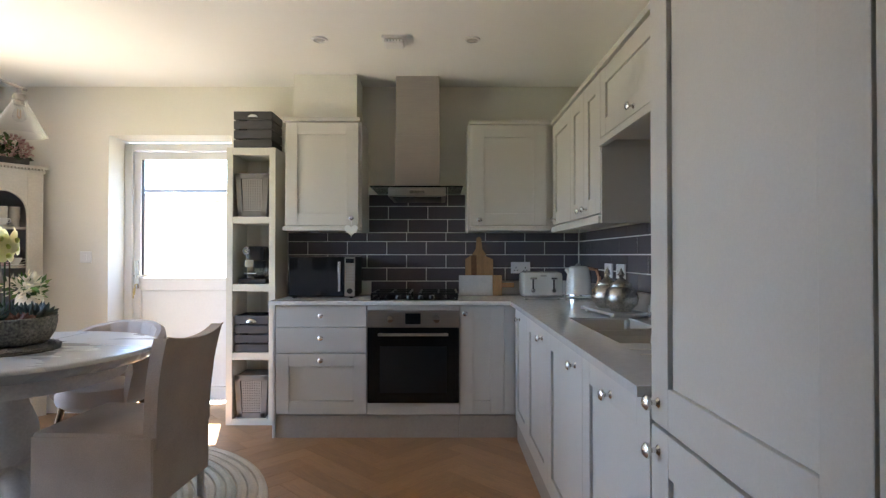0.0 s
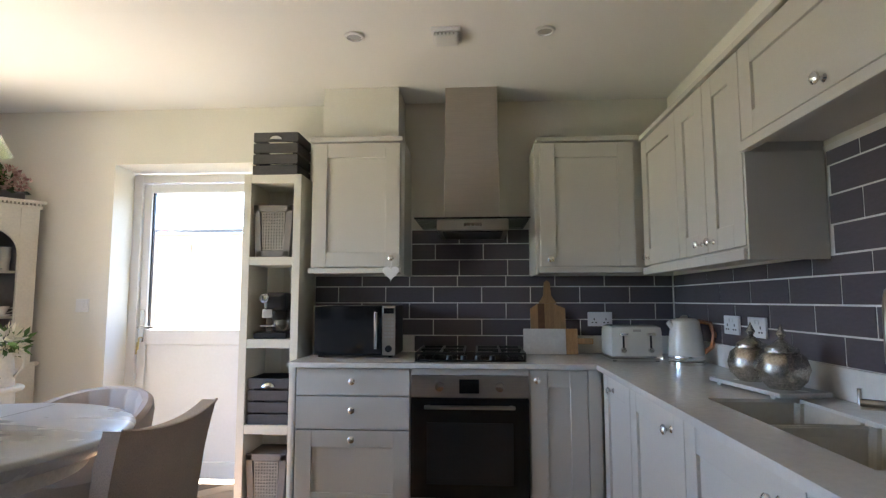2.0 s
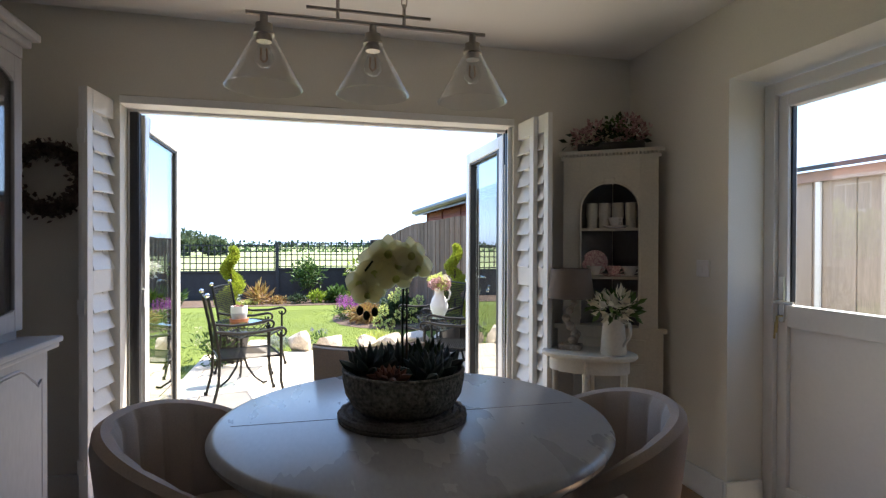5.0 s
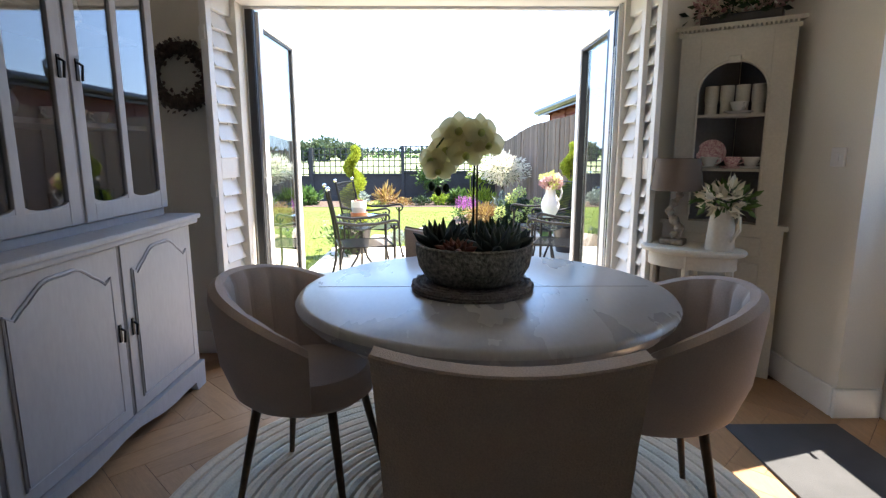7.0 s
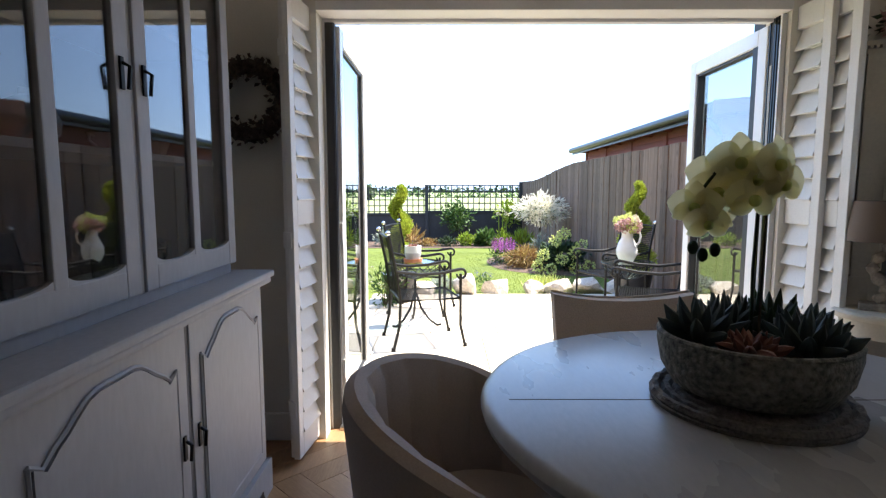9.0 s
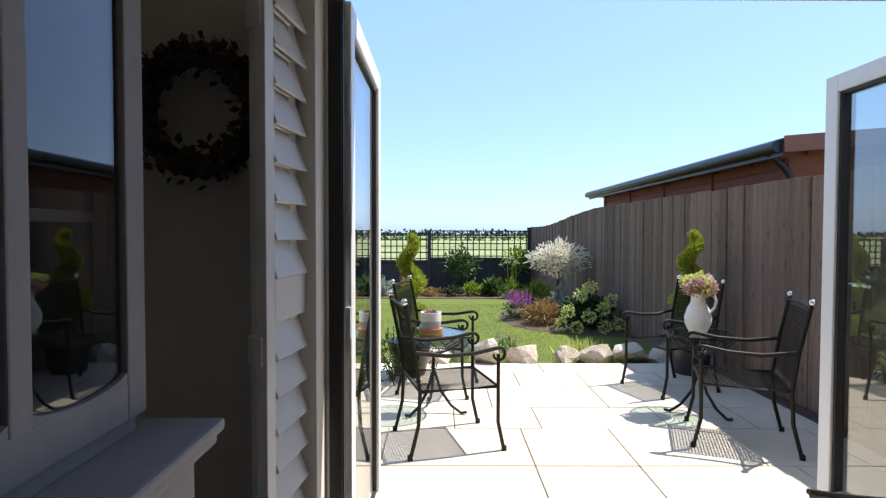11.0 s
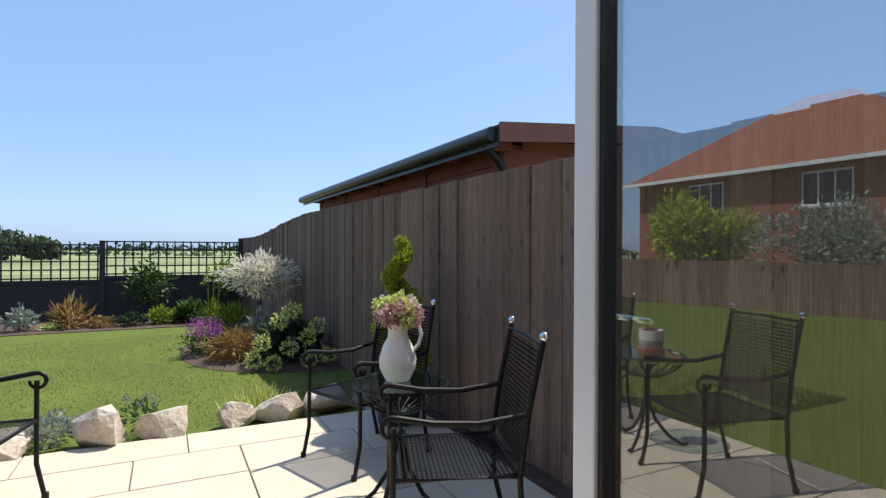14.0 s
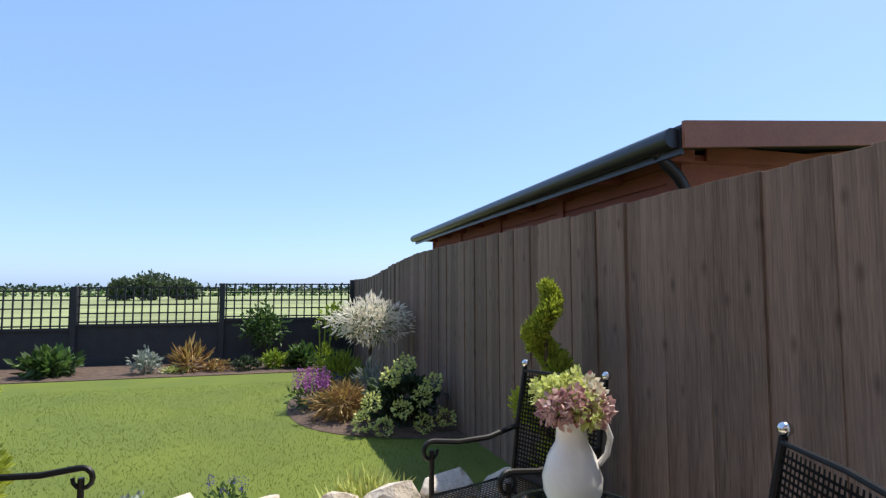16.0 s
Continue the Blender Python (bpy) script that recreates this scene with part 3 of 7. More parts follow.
# back run
u = unit("drawer_unit", "pale grey three-drawer base unit with chrome knobs", -1.085, -0.485, KY + 0.022, YB - 0.002, 0.0, 0.868)
shaker(u, "y", KY, -1.083, -0.487, 0.725, 0.865, True, (-0.785, 0.80), name="drawer")
shaker(u, "y", KY, -1.083, -0.487, 0.555, 0.723, True, (-0.785, 0.655), name="drawer")
shaker(u, "y", KY, -1.083, -0.487, 0.155, 0.553, False, (-0.785, 0.51), name="drawer")
part("plinth", box(-1.085, -0.485, KY + 0.012, KY + 0.02, 0, 0.148), M_PLINTH, u, "taupe plinth", True)
part("end_panel", box(-1.104, -1.086, KY, YB - 0.002, 0, 0.868, 0.002), M_GREY, u, "", True)
u = unit("oven_housing", "pale grey housing round the built-in oven", -0.484, 0.118, KY + 0.022, YB - 0.002, 0.0, 0.868)
part("filler", box(-0.482, 0.116, KY, KY + 0.02, 0.835, 0.865, 0.002), M_GREY, u, "", True)
part("filler", box(-0.482, 0.116, KY, KY + 0.02, 0.155, 0.228, 0.002), M_GREY, u, "", True)
part("plinth", box(-0.484, 0.118, KY + 0.012, KY + 0.02, 0, 0.148), M_PLINTH, u, "taupe plinth", True)
u = unit("base_cabinet", "pale grey shaker base cabinet beside the oven", 0.119, KX + 0.022, KY + 0.022, YB - 0.002, 0.0, 0.868)
shaker(u, "y", KY, 0.121, 0.41, 0.155, 0.865, False, (0.155, 0.815))
part("post", box(0.412, KX - 0.002, KY, KY + 0.02, 0.155, 0.865, 0.002), M_GREY, u, "", True)
part("plinth", box(0.119, KX + 0.03, KY + 0.012, KY + 0.02, 0, 0.148), M_PLINTH, u, "taupe plinth", True)


def oven():
    o = thing("oven", -0.183, KY, 0.23, 0, "built-in black glass oven with steel control panel", "oven")
    part("control_panel", box(-0.481, 0.115, KY - 0.012, KY + 0.02, 0.725, 0.832, 0.003), M_STEEL, o, "brushed steel panel", True)
    part("door", box(-0.481, 0.115, KY - 0.016, KY + 0.02, 0.232, 0.722, 0.004), M_OVENGLASS, o, "black glass door", True)
    part("inner_window", box(-0.40, 0.035, KY - 0.0175, KY - 0.016, 0.30, 0.60), M_BLACK, o, "", True)
    part("handle", box(-0.41, 0.045, KY - 0.055, KY - 0.035, 0.672, 0.69, 0.006), M_STEEL, o, "steel bar handle", True)
    for x in (-0.39, 0.025):
        part("handle_post", box(x - 0.008, x + 0.008, KY - 0.037, KY - 0.014, 0.674, 0.688), M_STEEL, o, "", True)
    part("display", box(-0.235, -0.135, KY - 0.0145, KY - 0.012, 0.745, 0.815), M_OVENGLASS, o, "dark display", True)
    for x in (-0.335, -0.03):
        bm = lathe([(0, 0), (0.024, 0), (0.022, 0.02), (0, 0.022)], 20)
        bm.transform(pose(x, KY - 0.012, 0.778, 90))
        part("dial", bm, M_CHROME, o, "chrome dial", True, True)
    part("vent", box(-0.47, 0.105, KY - 0.013, KY - 0.011, 0.714, 0.722), M_BLACK, o, "", True)


oven()

# right-hand run
for a0, a1, ky in ((2.95, 3.42, 3.22), (2.36, 2.95, 2.47), (1.74, 2.36, 1.84), (1.135, 1.74, 1.43)):
    u = unit("base_cabinet", "pale grey shaker base cabinet under the worktop", KX + 0.022, XR - 0.002, a0 + 0.001, a1 - 0.001, 0.0, 0.70)
    part("carcass_rail", box(KX + 0.022, KX + 0.05, a0 + 0.001, a1 - 0.001, 0.70, 0.868), M_GREY, u, "", True)
    shaker(u, "x", KX, a0, a1, 0.13, 0.865, False, (ky, 0.80))
    part("plinth", box(KX + 0.012, KX + 0.02, a0, a1, 0, 0.126), M_PLINTH, u, "taupe plinth", True)

# worktop, L-shaped, with a hole for the bowls
bm = bmesh.new()
wx, wy = (-1.125, 0.45, 0.61, 0.90, XR - 0.002), (1.135, 1.74, 2.50, KY - 0.03, YB - 0.002)
cells = [(i, k) for i in range(4) for k in range(4) if (k == 3 or i > 0) and (i, k) != (2, 1)]
for zz, flip in ((0.895, False), (0.870, True)):
    vv = {}
    for i, k in cells:
        c4 = [(i, k), (i + 1, k), (i + 1, k + 1), (i, k + 1)]
        for q in c4:
            if q not in vv:
                vv[q] = bm.verts.new((wx[q[0]], wy[q[1]], zz))
        bm.faces.new([vv[q] for q in (c4[::-1] if flip else c4)])
bmesh.ops.bridge_loops(bm, edges=[e for e in bm.edges if e.is_boundary and max(v.co.x for v in e.verts) < 0.97 and min(v.co.x for v in e.verts) > 0.55 and 1.7 < min(v.co.y for v in e.verts) and max(v.co.y for v in e.verts) < 2.6])
bmesh.ops.bridge_loops(bm, edges=[e for e in bm.edges if e.is_boundary])
single("worktop", bm, M_TOP, "white quartz L-shaped worktop with polished edge", "worktop")
bm = box(-1.10, -0.53, YB - 0.022, YB - 0.012, 0.896, 1.0, 0.003)
single("upstand", bm, M_TOP, "white quartz upstand behind the microwave", "upstand", "structure")
single("upstand", box(0.16, XR - 0.014, YB - 0.022, YB - 0.012, 0.896, 1.0, 0.003), M_TOP, "white quartz upstand along the wall", "upstand", "structure")
single("upstand", box(XR - 0.024, XR - 0.013, 1.14, YB - 0.024, 0.896, 1.0, 0.003), M_TOP, "white quartz upstand behind the sink", "upstand", "structure")


def bowl_shell(y0, y1):
    bm = bmesh.new()
    x0, x1, zt, zb = 0.61, 0.90, 0.885, 0.72
    top = [bm.verts.new(p) for p in ((x0, y0, zt), (x1, y0, zt), (x1, y1, zt), (x0, y1, zt))]
    low = [bm.verts.new(p) for p in ((x0 + 0.03, y0 + 0.03, zb), (x1 - 0.03, y0 + 0.03, zb), (x1 - 0.03, y1 - 0.03, zb), (x0 + 0.03, y1 - 0.03, zb))]
    for i in range(4):
        bm.faces.new((top[i], top[(i + 1) % 4], low[(i + 1) % 4], low[i]))
    bm.faces.new(low)
    bmesh.ops.bevel(bm, geom=[e for e in bm.edges if not e.is_boundary], offset=0.02, segments=3, affect="EDGES")
    return bm


sink = thing("sink", 0.76, 2.1, 0.72, 0, "cream one and a half bowl sink set in the worktop", "sink")
part("main_bowl", bowl_shell(1.745, 2.16), M_SINK, sink, "", True)
part("half_bowl", bowl_shell(2.18, 2.495), M_SINK, sink, "", True)
part("divider", box(0.61, 0.90, 2.155, 2.185, 0.80, 0.882, 0.004), M_SINK, sink, "", True)
for y in (1.95, 2.33):
    part("waste", lathe([(0, 0.004), (0.03, 0.004), (0.036, 0)], 16, 0.76, y, 0.722), M_CHROME, sink, "chrome waste", True)
for i in range(5):
    single("drain_groove", box(0.60, 0.92, 1.25 + 0.09 * i, 1.262 + 0.09 * i, 0.8952, 0.8972, 0.0008), M_SINK, "shallow drainer rib cut in the worktop", "drainer", group="drainer ribs")

t = thing("tap", 0.94, 2.12, 0.895, 50, "chrome swan-neck kitchen tap with two levers", "tap")
part("base", lathe([(0, 0), (0.03, 0), (0.026, 0.02), (0.02, 0.05), (0.02, 0.075), (0, 0.075)], 18), M_CHROME, t, "", False, True)
pts = [(0, 0, 0.06), (0, 0, 0.24)] + [(-0.085 + 0.085 * math.cos(radians(a)), 0, 0.24 + 0.1 * math.sin(radians(a))) for a in range(10, 190, 15)] + [(-0.17, 0, 0.17)]
part("spout", tube(pts, 0.0125, 12), M_STEEL, t, "brushed steel spout", False, True)
part("crossbar", tube([(0, -0.085, 0.045), (0, 0.085, 0.045)], 0.015, 12), M_CHROME, t, "", False, True)
for s in (-1, 1):
    part("lever", tube([(0, 0.085 * s, 0.045), (0, 0.085 * s, 0.085)], 0.006), M_CHROME, t, "chrome lever", False, True)

# wall cabinets
u = unit("wall_cabinet", "pale grey shaker wall cabinet above the microwave", -1.095, -0.575, 3.702, YB - 0.002, 1.375, 2.13)
shaker(u, "y", 3.68, -1.093, -0.577, 1.40, 2.125, False, (-0.625, 1.45))
part("cornice", box(-1.105, -0.565, 3.668, YB - 0.002, 2.13, 2.158, 0.004), M_GREY, u, "", True)
part("light_pelmet", box(-1.105, -0.565, 3.668, 3.70, 1.366, 1.396, 0.004), M_GREY, u, "", True)
part("end_panel", box(-0.574, -0.556, 3.70, YB - 0.002, 1.36, 2.13, 0.002), M_GREY, u, "", True)
u = unit("wall_cabinet", "pale grey shaker wall cabinet beside the cooker hood", 0.205, 0.80, 3.702, YB - 0.002, 1.375, 2.11)
shaker(u, "y", 3.68, 0.212, 0.735, 1.40, 2.105, False, (0.265, 1.44))
part("cornice", box(0.198, 0.79, 3.668, YB - 0.002, 2.11, 2.135, 0.004), M_GREY, u, "", True)
part("light_pelmet", box(0.198, 0.76, 3.668, 3.70, 1.366, 1.396, 0.004), M_GREY, u, "", True)
part("end_panel", box(0.186, 0.204, 3.70, YB - 0.002, 1.36, 2.11, 0.002), M_GREY, u, "", True)
for a0, a1, ky in ((3.16, 3.68, 3.60), (2.85, 3.16, 2.91), (2.54, 2.85, 2.80)):
    u = unit("wall_cabinet", "pale grey shaker wall cabinet over the worktop", 0.80, XR - 0.002, a0 + 0.001, a1 - 0.001, 1.375, 2.10)
    shaker(u, "x", 0.778, a0, a1, 1.40, 2.095, False, (ky, 1.44))
    part("cornice", box(0.766, XR - 0.002, a0, a1, 2.10, 2.125, 0.003), M_GREY, u, "", True)
    part("light_pelmet", box(0.768, 0.80, a0, a1, 1.352, 1.39, 0.003), M_GREY, u, "", True)
u = unit("bridging_cabinet", "pale grey short wall cabinet bridging over the sink", 0.80, XR - 0.002, 1.61, 2.539, 1.76, 2.10)
shaker(u, "x", 0.778, 1.61, 2.539, 1.765, 2.095, False, (2.08, 1.80), 0.08)
part("cornice", box(0.766, XR - 0.002, 1.61, 2.539, 2.10, 2.125, 0.003), M_GREY, u, "", True)
part("light_pelmet", box(0.768, 0.80, 1.61, 2.539, 1.725, 1.758, 0.003), M_GREY, u, "", True)
part("side_panel", box(0.78, XR - 0.012, 2.525, 2.539, 1.352, 1.725, 0.002), M_GREY, u, "", True)
u = unit("wall_cabinet", "pale grey shaker wall cabinet next to the tall larder", 0.80, XR - 0.002, 1.136, 1.609, 1.375, 2.10)
shaker(u, "x", 0.778, 1.136, 1.609, 1.38, 2.095, False, (1.56, 1.44))
part("cornice", box(0.766, XR - 0.002, 1.136, 1.609, 2.10, 2.125, 0.003), M_GREY, u, "", True)

for a0, a1 in ((0.485, 1.13), (-0.12, 0.483)):
    u = unit("tall_cabinet", "tall pale grey shaker larder cabinet with chrome knobs", KX + 0.022, XR - 0.002, a0, a1, 0.0, 2.30)
    shaker(u, "x", KX, a0, a1, 0.82, 2.295, False, (a1 - 0.04, 0.87), 0.09)
    shaker(u, "x", KX, a0, a1, 0.13, 0.816, False, (a1 - 0.04, 0.765), 0.09)
    part("plinth", box(KX + 0.012, KX + 0.02, a0, a1, 0, 0.126), M_PLINTH, u, "taupe plinth", True)

structure("pipe_boxing", box(-1.05, -0.60, 3.74, YB - 0.001, 2.16, ZC - 0.001, 0.002), M_WALL, "cream painted boxing up to the ceiling", "boxing")


def cooker_hood():
    h = thing("cooker_hood", -0.18, 3.8, 1.58, 0, "brushed steel chimney hood with curved glass", "cooker hood")
    part("chimney", box(-0.325, -0.015, 3.77, YB - 0.012, 1.66, ZC - 0.002, 0.002), M_STEEL, h, "brushed steel flue", True)
    part("chimney_base", box(-0.33, -0.01, 3.765, YB - 0.012, 1.66, 2.05, 0.002), M_STEEL, h, "", True)
    part("body", box(-0.36, 0.03, 3.56, YB - 0.012, 1.592, 1.652, 0.006), M_STEEL, h, "steel body", True)
    part("filter", box(-0.33, 0.0, 3.60, 3.95, 1.586, 1.592), M_BLACK, h, "dark grease filter", True)
    g = part("glass", box(-0.48, 0.145, 3.54, YB - 0.012, 1.654, 1.660, 0.002), M_TGLASS, h, "clear glass canopy", True)
    part("glass_edge", box(-0.481, 0.146, 3.535, 3.54, 1.652, 1.661), M_OVENGLASS, h, "dark glass edge", True)
    for i in range(5):
        part("button", box(-0.21 + i * 0.02, -0.197 + i * 0.02, 3.557, 3.56, 1.615, 1.63), M_CHROME, h, "", True)


cooker_hood()


def hob():
    h = thing("hob", -0.18, 3.74, 0.895, 0, "black gas hob with cast iron pan supports", "hob")
    part("plate", box(-0.47, 0.11, 3.50, 3.98, 0.895, 0.905, 0.004), M_OVENGLASS, h, "black glass plate", True)
    for x in (-0.34, -0.02):
        for y in (3.63, 3.85):
            part("burner", lathe([(0, 0.02), (0.032, 0.02), (0.04, 0.01), (0.05, 0)], 18, x, y, 0.905), M_BLACK, h, "", True, True)
        bm = bmesh.new()
        for y in (3.53, 3.74, 3.95):
            box(x - 0.13, x + 0.13, y - 0.006, y + 0.006, 0.93, 0.942, 0.002, bm)
        for dx in (-0.125, 0, 0.125):
            box(x + dx - 0.006, x + dx + 0.006, 3.53, 3.95, 0.93, 0.942, 0.002, bm)
        for dx in (-0.125, 0.125):
            for y in (3.535, 3.945):
                box(x + dx - 0.007, x + dx + 0.007, y - 0.007, y + 0.007, 0.905, 0.935, 0, bm)
        part("pan_support", bm, M_BLACK, h, "cast iron grid", True)
    for i in range(4):
        part("control_knob", lathe([(0.017, 0), (0.015, 0.02), (0, 0.022)], 14, -0.29 + 0.075 * i, 3.525, 0.905), M_BLACK, h, "", True, True)


hob()


def microwave():
    o = thing("microwave", -0.83, 3.83, 0.895, 0, "black microwave with silver end panel", "microwave")
    part("casing", box(-1.06, -0.60, 3.69, 3.99, 0.905, 1.185, 0.006), M_BLACK, o, "black casing", True)
    part("door", box(-1.06, -0.675, 3.672, 3.69, 0.908, 1.182, 0.004), M_OVENGLASS, o, "dark mirrored glass door", True)
    part("control_panel", box(-0.673, -0.60, 3.672, 3.69, 0.908, 1.182, 0.004), M_STEEL, o, "silver control panel", True)
    part("handle", box(-0.715, -0.697, 3.64, 3.655, 0.945, 1.15, 0.005), M_CHROME, o, "chrome handle", True)
    for z in (0.955, 1.14):
        part("handle_post", box(-0.711, -0.701, 3.65, 3.673, z - 0.006, z + 0.006), M_CHROME, o, "", True)
    part("display", box(-0.665, -0.608, 3.670, 3.672, 1.14, 1.17), M_OVENGLASS, o, "dark clock display", True)
    for i in range(6):
        for j in range(3):
            part("button", box(-0.662 + j * 0.019, -0.648 + j * 0.019, 3.6705, 3.672, 1.105 - i * 0.02, 1.116 - i * 0.02), M_GREYBAND, o, "", True)
    bm = lathe([(0, 0), (0.02, 0), (0.018, 0.012), (0, 0.013)], 18)
    bm.transform(pose(-0.637, 3.672, 0.945, 90))
    part("dial", bm, M_BLACK, o, "dark dial", True, True)
    for x in (-1.03, -0.63):
        for y in (3.71, 3.96):
            part("foot", box(x - 0.012, x + 0.012, y - 0.012, y + 0.012, 0.895, 0.906), M_BLACK, o, "", True)


microwave()

# hanging heart
heart = [(0, -0.055)] + [(0.045 * math.sin(a) ** 3 * 1.05, 0.0028 * (13 * math.cos(a) - 5 * math.cos(2 * a) - 2 * math.cos(3 * a) - math.cos(4 * a))) for a in [math.pi - i * math.tau / 24 for i in range(1, 24)]]
h = thing("hanging_heart", -0.625, 3.655, 1.37, 0, "white wooden heart hanging from a cabinet knob", "ornament")
part("heart", outline(heart, -0.004, 0.004), M_WHITE, h)
part("cord", tube([(0, 0, 0.025), (0.004, 0, 0.075)], 0.0015, 5), M_WHITE, h, "thin white cord")

# open shelf tower with its crates, baskets and coffee machine
SX0, SX1, SY = -1.515, -1.17, 3.72
s = thing("shelf_unit", (SX0 + SX1) / 2, 3.87, 0, 0, "tall cream open shelf unit with five boxes", "shelf unit")
for x in (SX0, SX1 - 0.045):
    part("upright", box(x, x + 0.045, SY, YB - 0.02, 0, 1.955, 0.003), M_SHELF, s, "", True)
for z0, z1 in ((0.0, 0.045), (0.457, 0.509), (0.94, 0.991), (1.419, 1.467), (1.904, 1.955)):
    part("shelf", box(SX0 + 0.045, SX1 - 0.045, SY + 0.002, YB - 0.022, z0, z1 - 0.001, 0.002), M_SHELF, s, "", True)
part("back_post", box(-1.36, -1.30, YB - 0.04, YB - 0.02, 0.045, 1.9), M_SHELF, s, "", True)


def crate(x0, x1, y0, y1, z0):
    c = thing("crate", (x0 + x1) / 2, (y0 + y1) / 2, z0, 0, "charcoal slatted wooden crate with a metal cup handle", "crate", "crates")
    for i in range(4):
        a, b = z0 + i * 0.067, z0 + i * 0.067 + 0.057
        part("slat", box(x0, x1, y0, y0 + 0.012, a, b, 0.002), M_CRATE, c, "", True)
        part("slat", box(x0, x1, y1 - 0.012, y1, a, b, 0.002), M_CRATE, c, "", True)
        part("slat", box(x0, x0 + 0.012, y0 + 0.012, y1 - 0.012, a, b, 0.002), M_CRATE, c, "", True)
        part("slat", box(x1 - 0.012, x1, y0 + 0.012, y1 - 0.012, a, b, 0.002), M_CRATE, c, "", True)
    part("base", box(x0 + 0.012, x1 - 0.012, y0 + 0.012, y1 - 0.012, z0, z0 + 0.012), M_CRATE, c, "", True)
    for x in (x0 + 0.014, x1 - 0.034):
        part("corner_post", box(x, x + 0.02, y0 + 0.013, y0 + 0.033, z0 + 0.012, z0 + 0.25), M_CRATE, c, "", True)
    bm = bmesh.new()
    bmesh.ops.create_uvsphere(bm, u_segments=16, v_segments=8, radius=1)
    bmesh.ops.delete(bm, geom=[v for v in bm.verts if v.co.z < -0.05], context="VERTS")
    bm.transform(Matrix.Translation(((x0 + x1) / 2, y0 - 0.001, z0 + 0.212)) @ Matrix.Diagonal((0.042, 0.02, 0.026, 1)))
    part("cup_handle", bm, M_CHROME, c, "silver cup handle", True, True)


def basket(x0, x1, y0, y1, z0, z1):
    c = thing("storage_basket", (x0 + x1) / 2, (y0 + y1) / 2, z0, 0, "grey framed storage basket with cane front", "basket", "baskets")
    t = 0.02
    pts = [(x0 + t, z0), (x1 - t, z0), (x1, z1), (x0, z1)]
    for a, b in zip(pts, pts[1:] + pts[:1]):
        dx, dz = b[0] - a[0], b[1] - a[1]
        l = math.hypot(dx, dz)
        m = Matrix.Translation((a[0], y0, a[1])) @ Matrix.Rotation(-math.atan2(dz, dx), 4, "Y")
        part("frame_bar", box(0, l, 0, 0.018, 0, 0.038, 0.003, None, m), M_BASKET, c, "", True)
    part("body", outline([(x0 + t + 0.006, z0 + 0.002), (x1 - t - 0.006, z0 + 0.002), (x1 - 0.006, z1 - 0.004), (x0 + 0.006, z1 - 0.004)], y0 + 0.014, y1), M_BASKET, c, "", True)
    bm = bmesh.new()
    for i in range(9):
        x = x0 + 0.055 + i * (x1 - x0 - 0.11) / 8
        box(x - 0.004, x + 0.004, y0 + 0.006, y0 + 0.012, z0 + 0.04, z1 - 0.04, 0, bm)
    for i in range(13):
        z = z0 + 0.045 + i * (z1 - z0 - 0.09) / 12
        box(x0 + 0.05, x1 - 0.05, y0 + 0.004, y0 + 0.009, z - 0.004, z + 0.004, 0, bm)
    part("cane_mesh", bm, M_MESH, c, "pale woven cane", True)


crate(-1.47, -1.20, 3.73, 3.98, 1.955)
crate(-1.462, -1.222, 3.735, 3.98, 0.509)
basket(-1.462, -1.222, 3.74, 3.97, 1.467, 1.775)
basket(-1.462, -1.222, 3.74, 3.97, 0.045, 0.345)


def coffee_machine():
    x, y, z = -1.345, 3.84, 0.991
    c = thing("coffee_machine", x, y, z, 0, "black capsule coffee machine with chrome lever and glass cup", "coffee machine")
    part("base", box(x - 0.10, x + 0.10, y - 0.09, y + 0.09, z, z + 0.035, 0.008), M_BLACK, c, "", True)
    part("body", box(x - 0.02, x + 0.07, y - 0.02, y + 0.12, z + 0.035, z + 0.26, 0.02), M_BLACK, c, "", True)
    part("head", box(x - 0.05, x + 0.08, y - 0.08, y + 0.06, z + 0.16, z + 0.27, 0.025), M_BLACK, c, "", True)
    bm = lathe([(0, 0), (0.03, 0), (0.028, 0.012), (0, 0.014)], 20)
    bm.transform(pose(x - 0.04, y - 0.08, z + 0.235, 90))
    part("lever_cap", bm, M_CHROME, c, "round chrome cap", True, True)
    part("spout_plate", box(x - 0.05, x + 0.01, y - 0.085, y - 0.075, z + 0.12, z + 0.17, 0.003), M_STEEL, c, "", True)
    part("drip_tray", box(x - 0.06, x + 0.03, y - 0.085, y - 0.02, z + 0.07, z + 0.078, 0.002), M_CHROME, c, "", True)
    g = part("glass_bowl", lathe([(0.0, 0.005), (0.03, 0.008), (0.048, 0.04), (0.05, 0.07), (0.047, 0.07), (0.044, 0.04), (0.0, 0.012)], 20, x + 0.07, y - 0.12 + 0.04, z + 0.04), M_GLASS, c, "clear glass bowl", True, True)


coffee_machine()


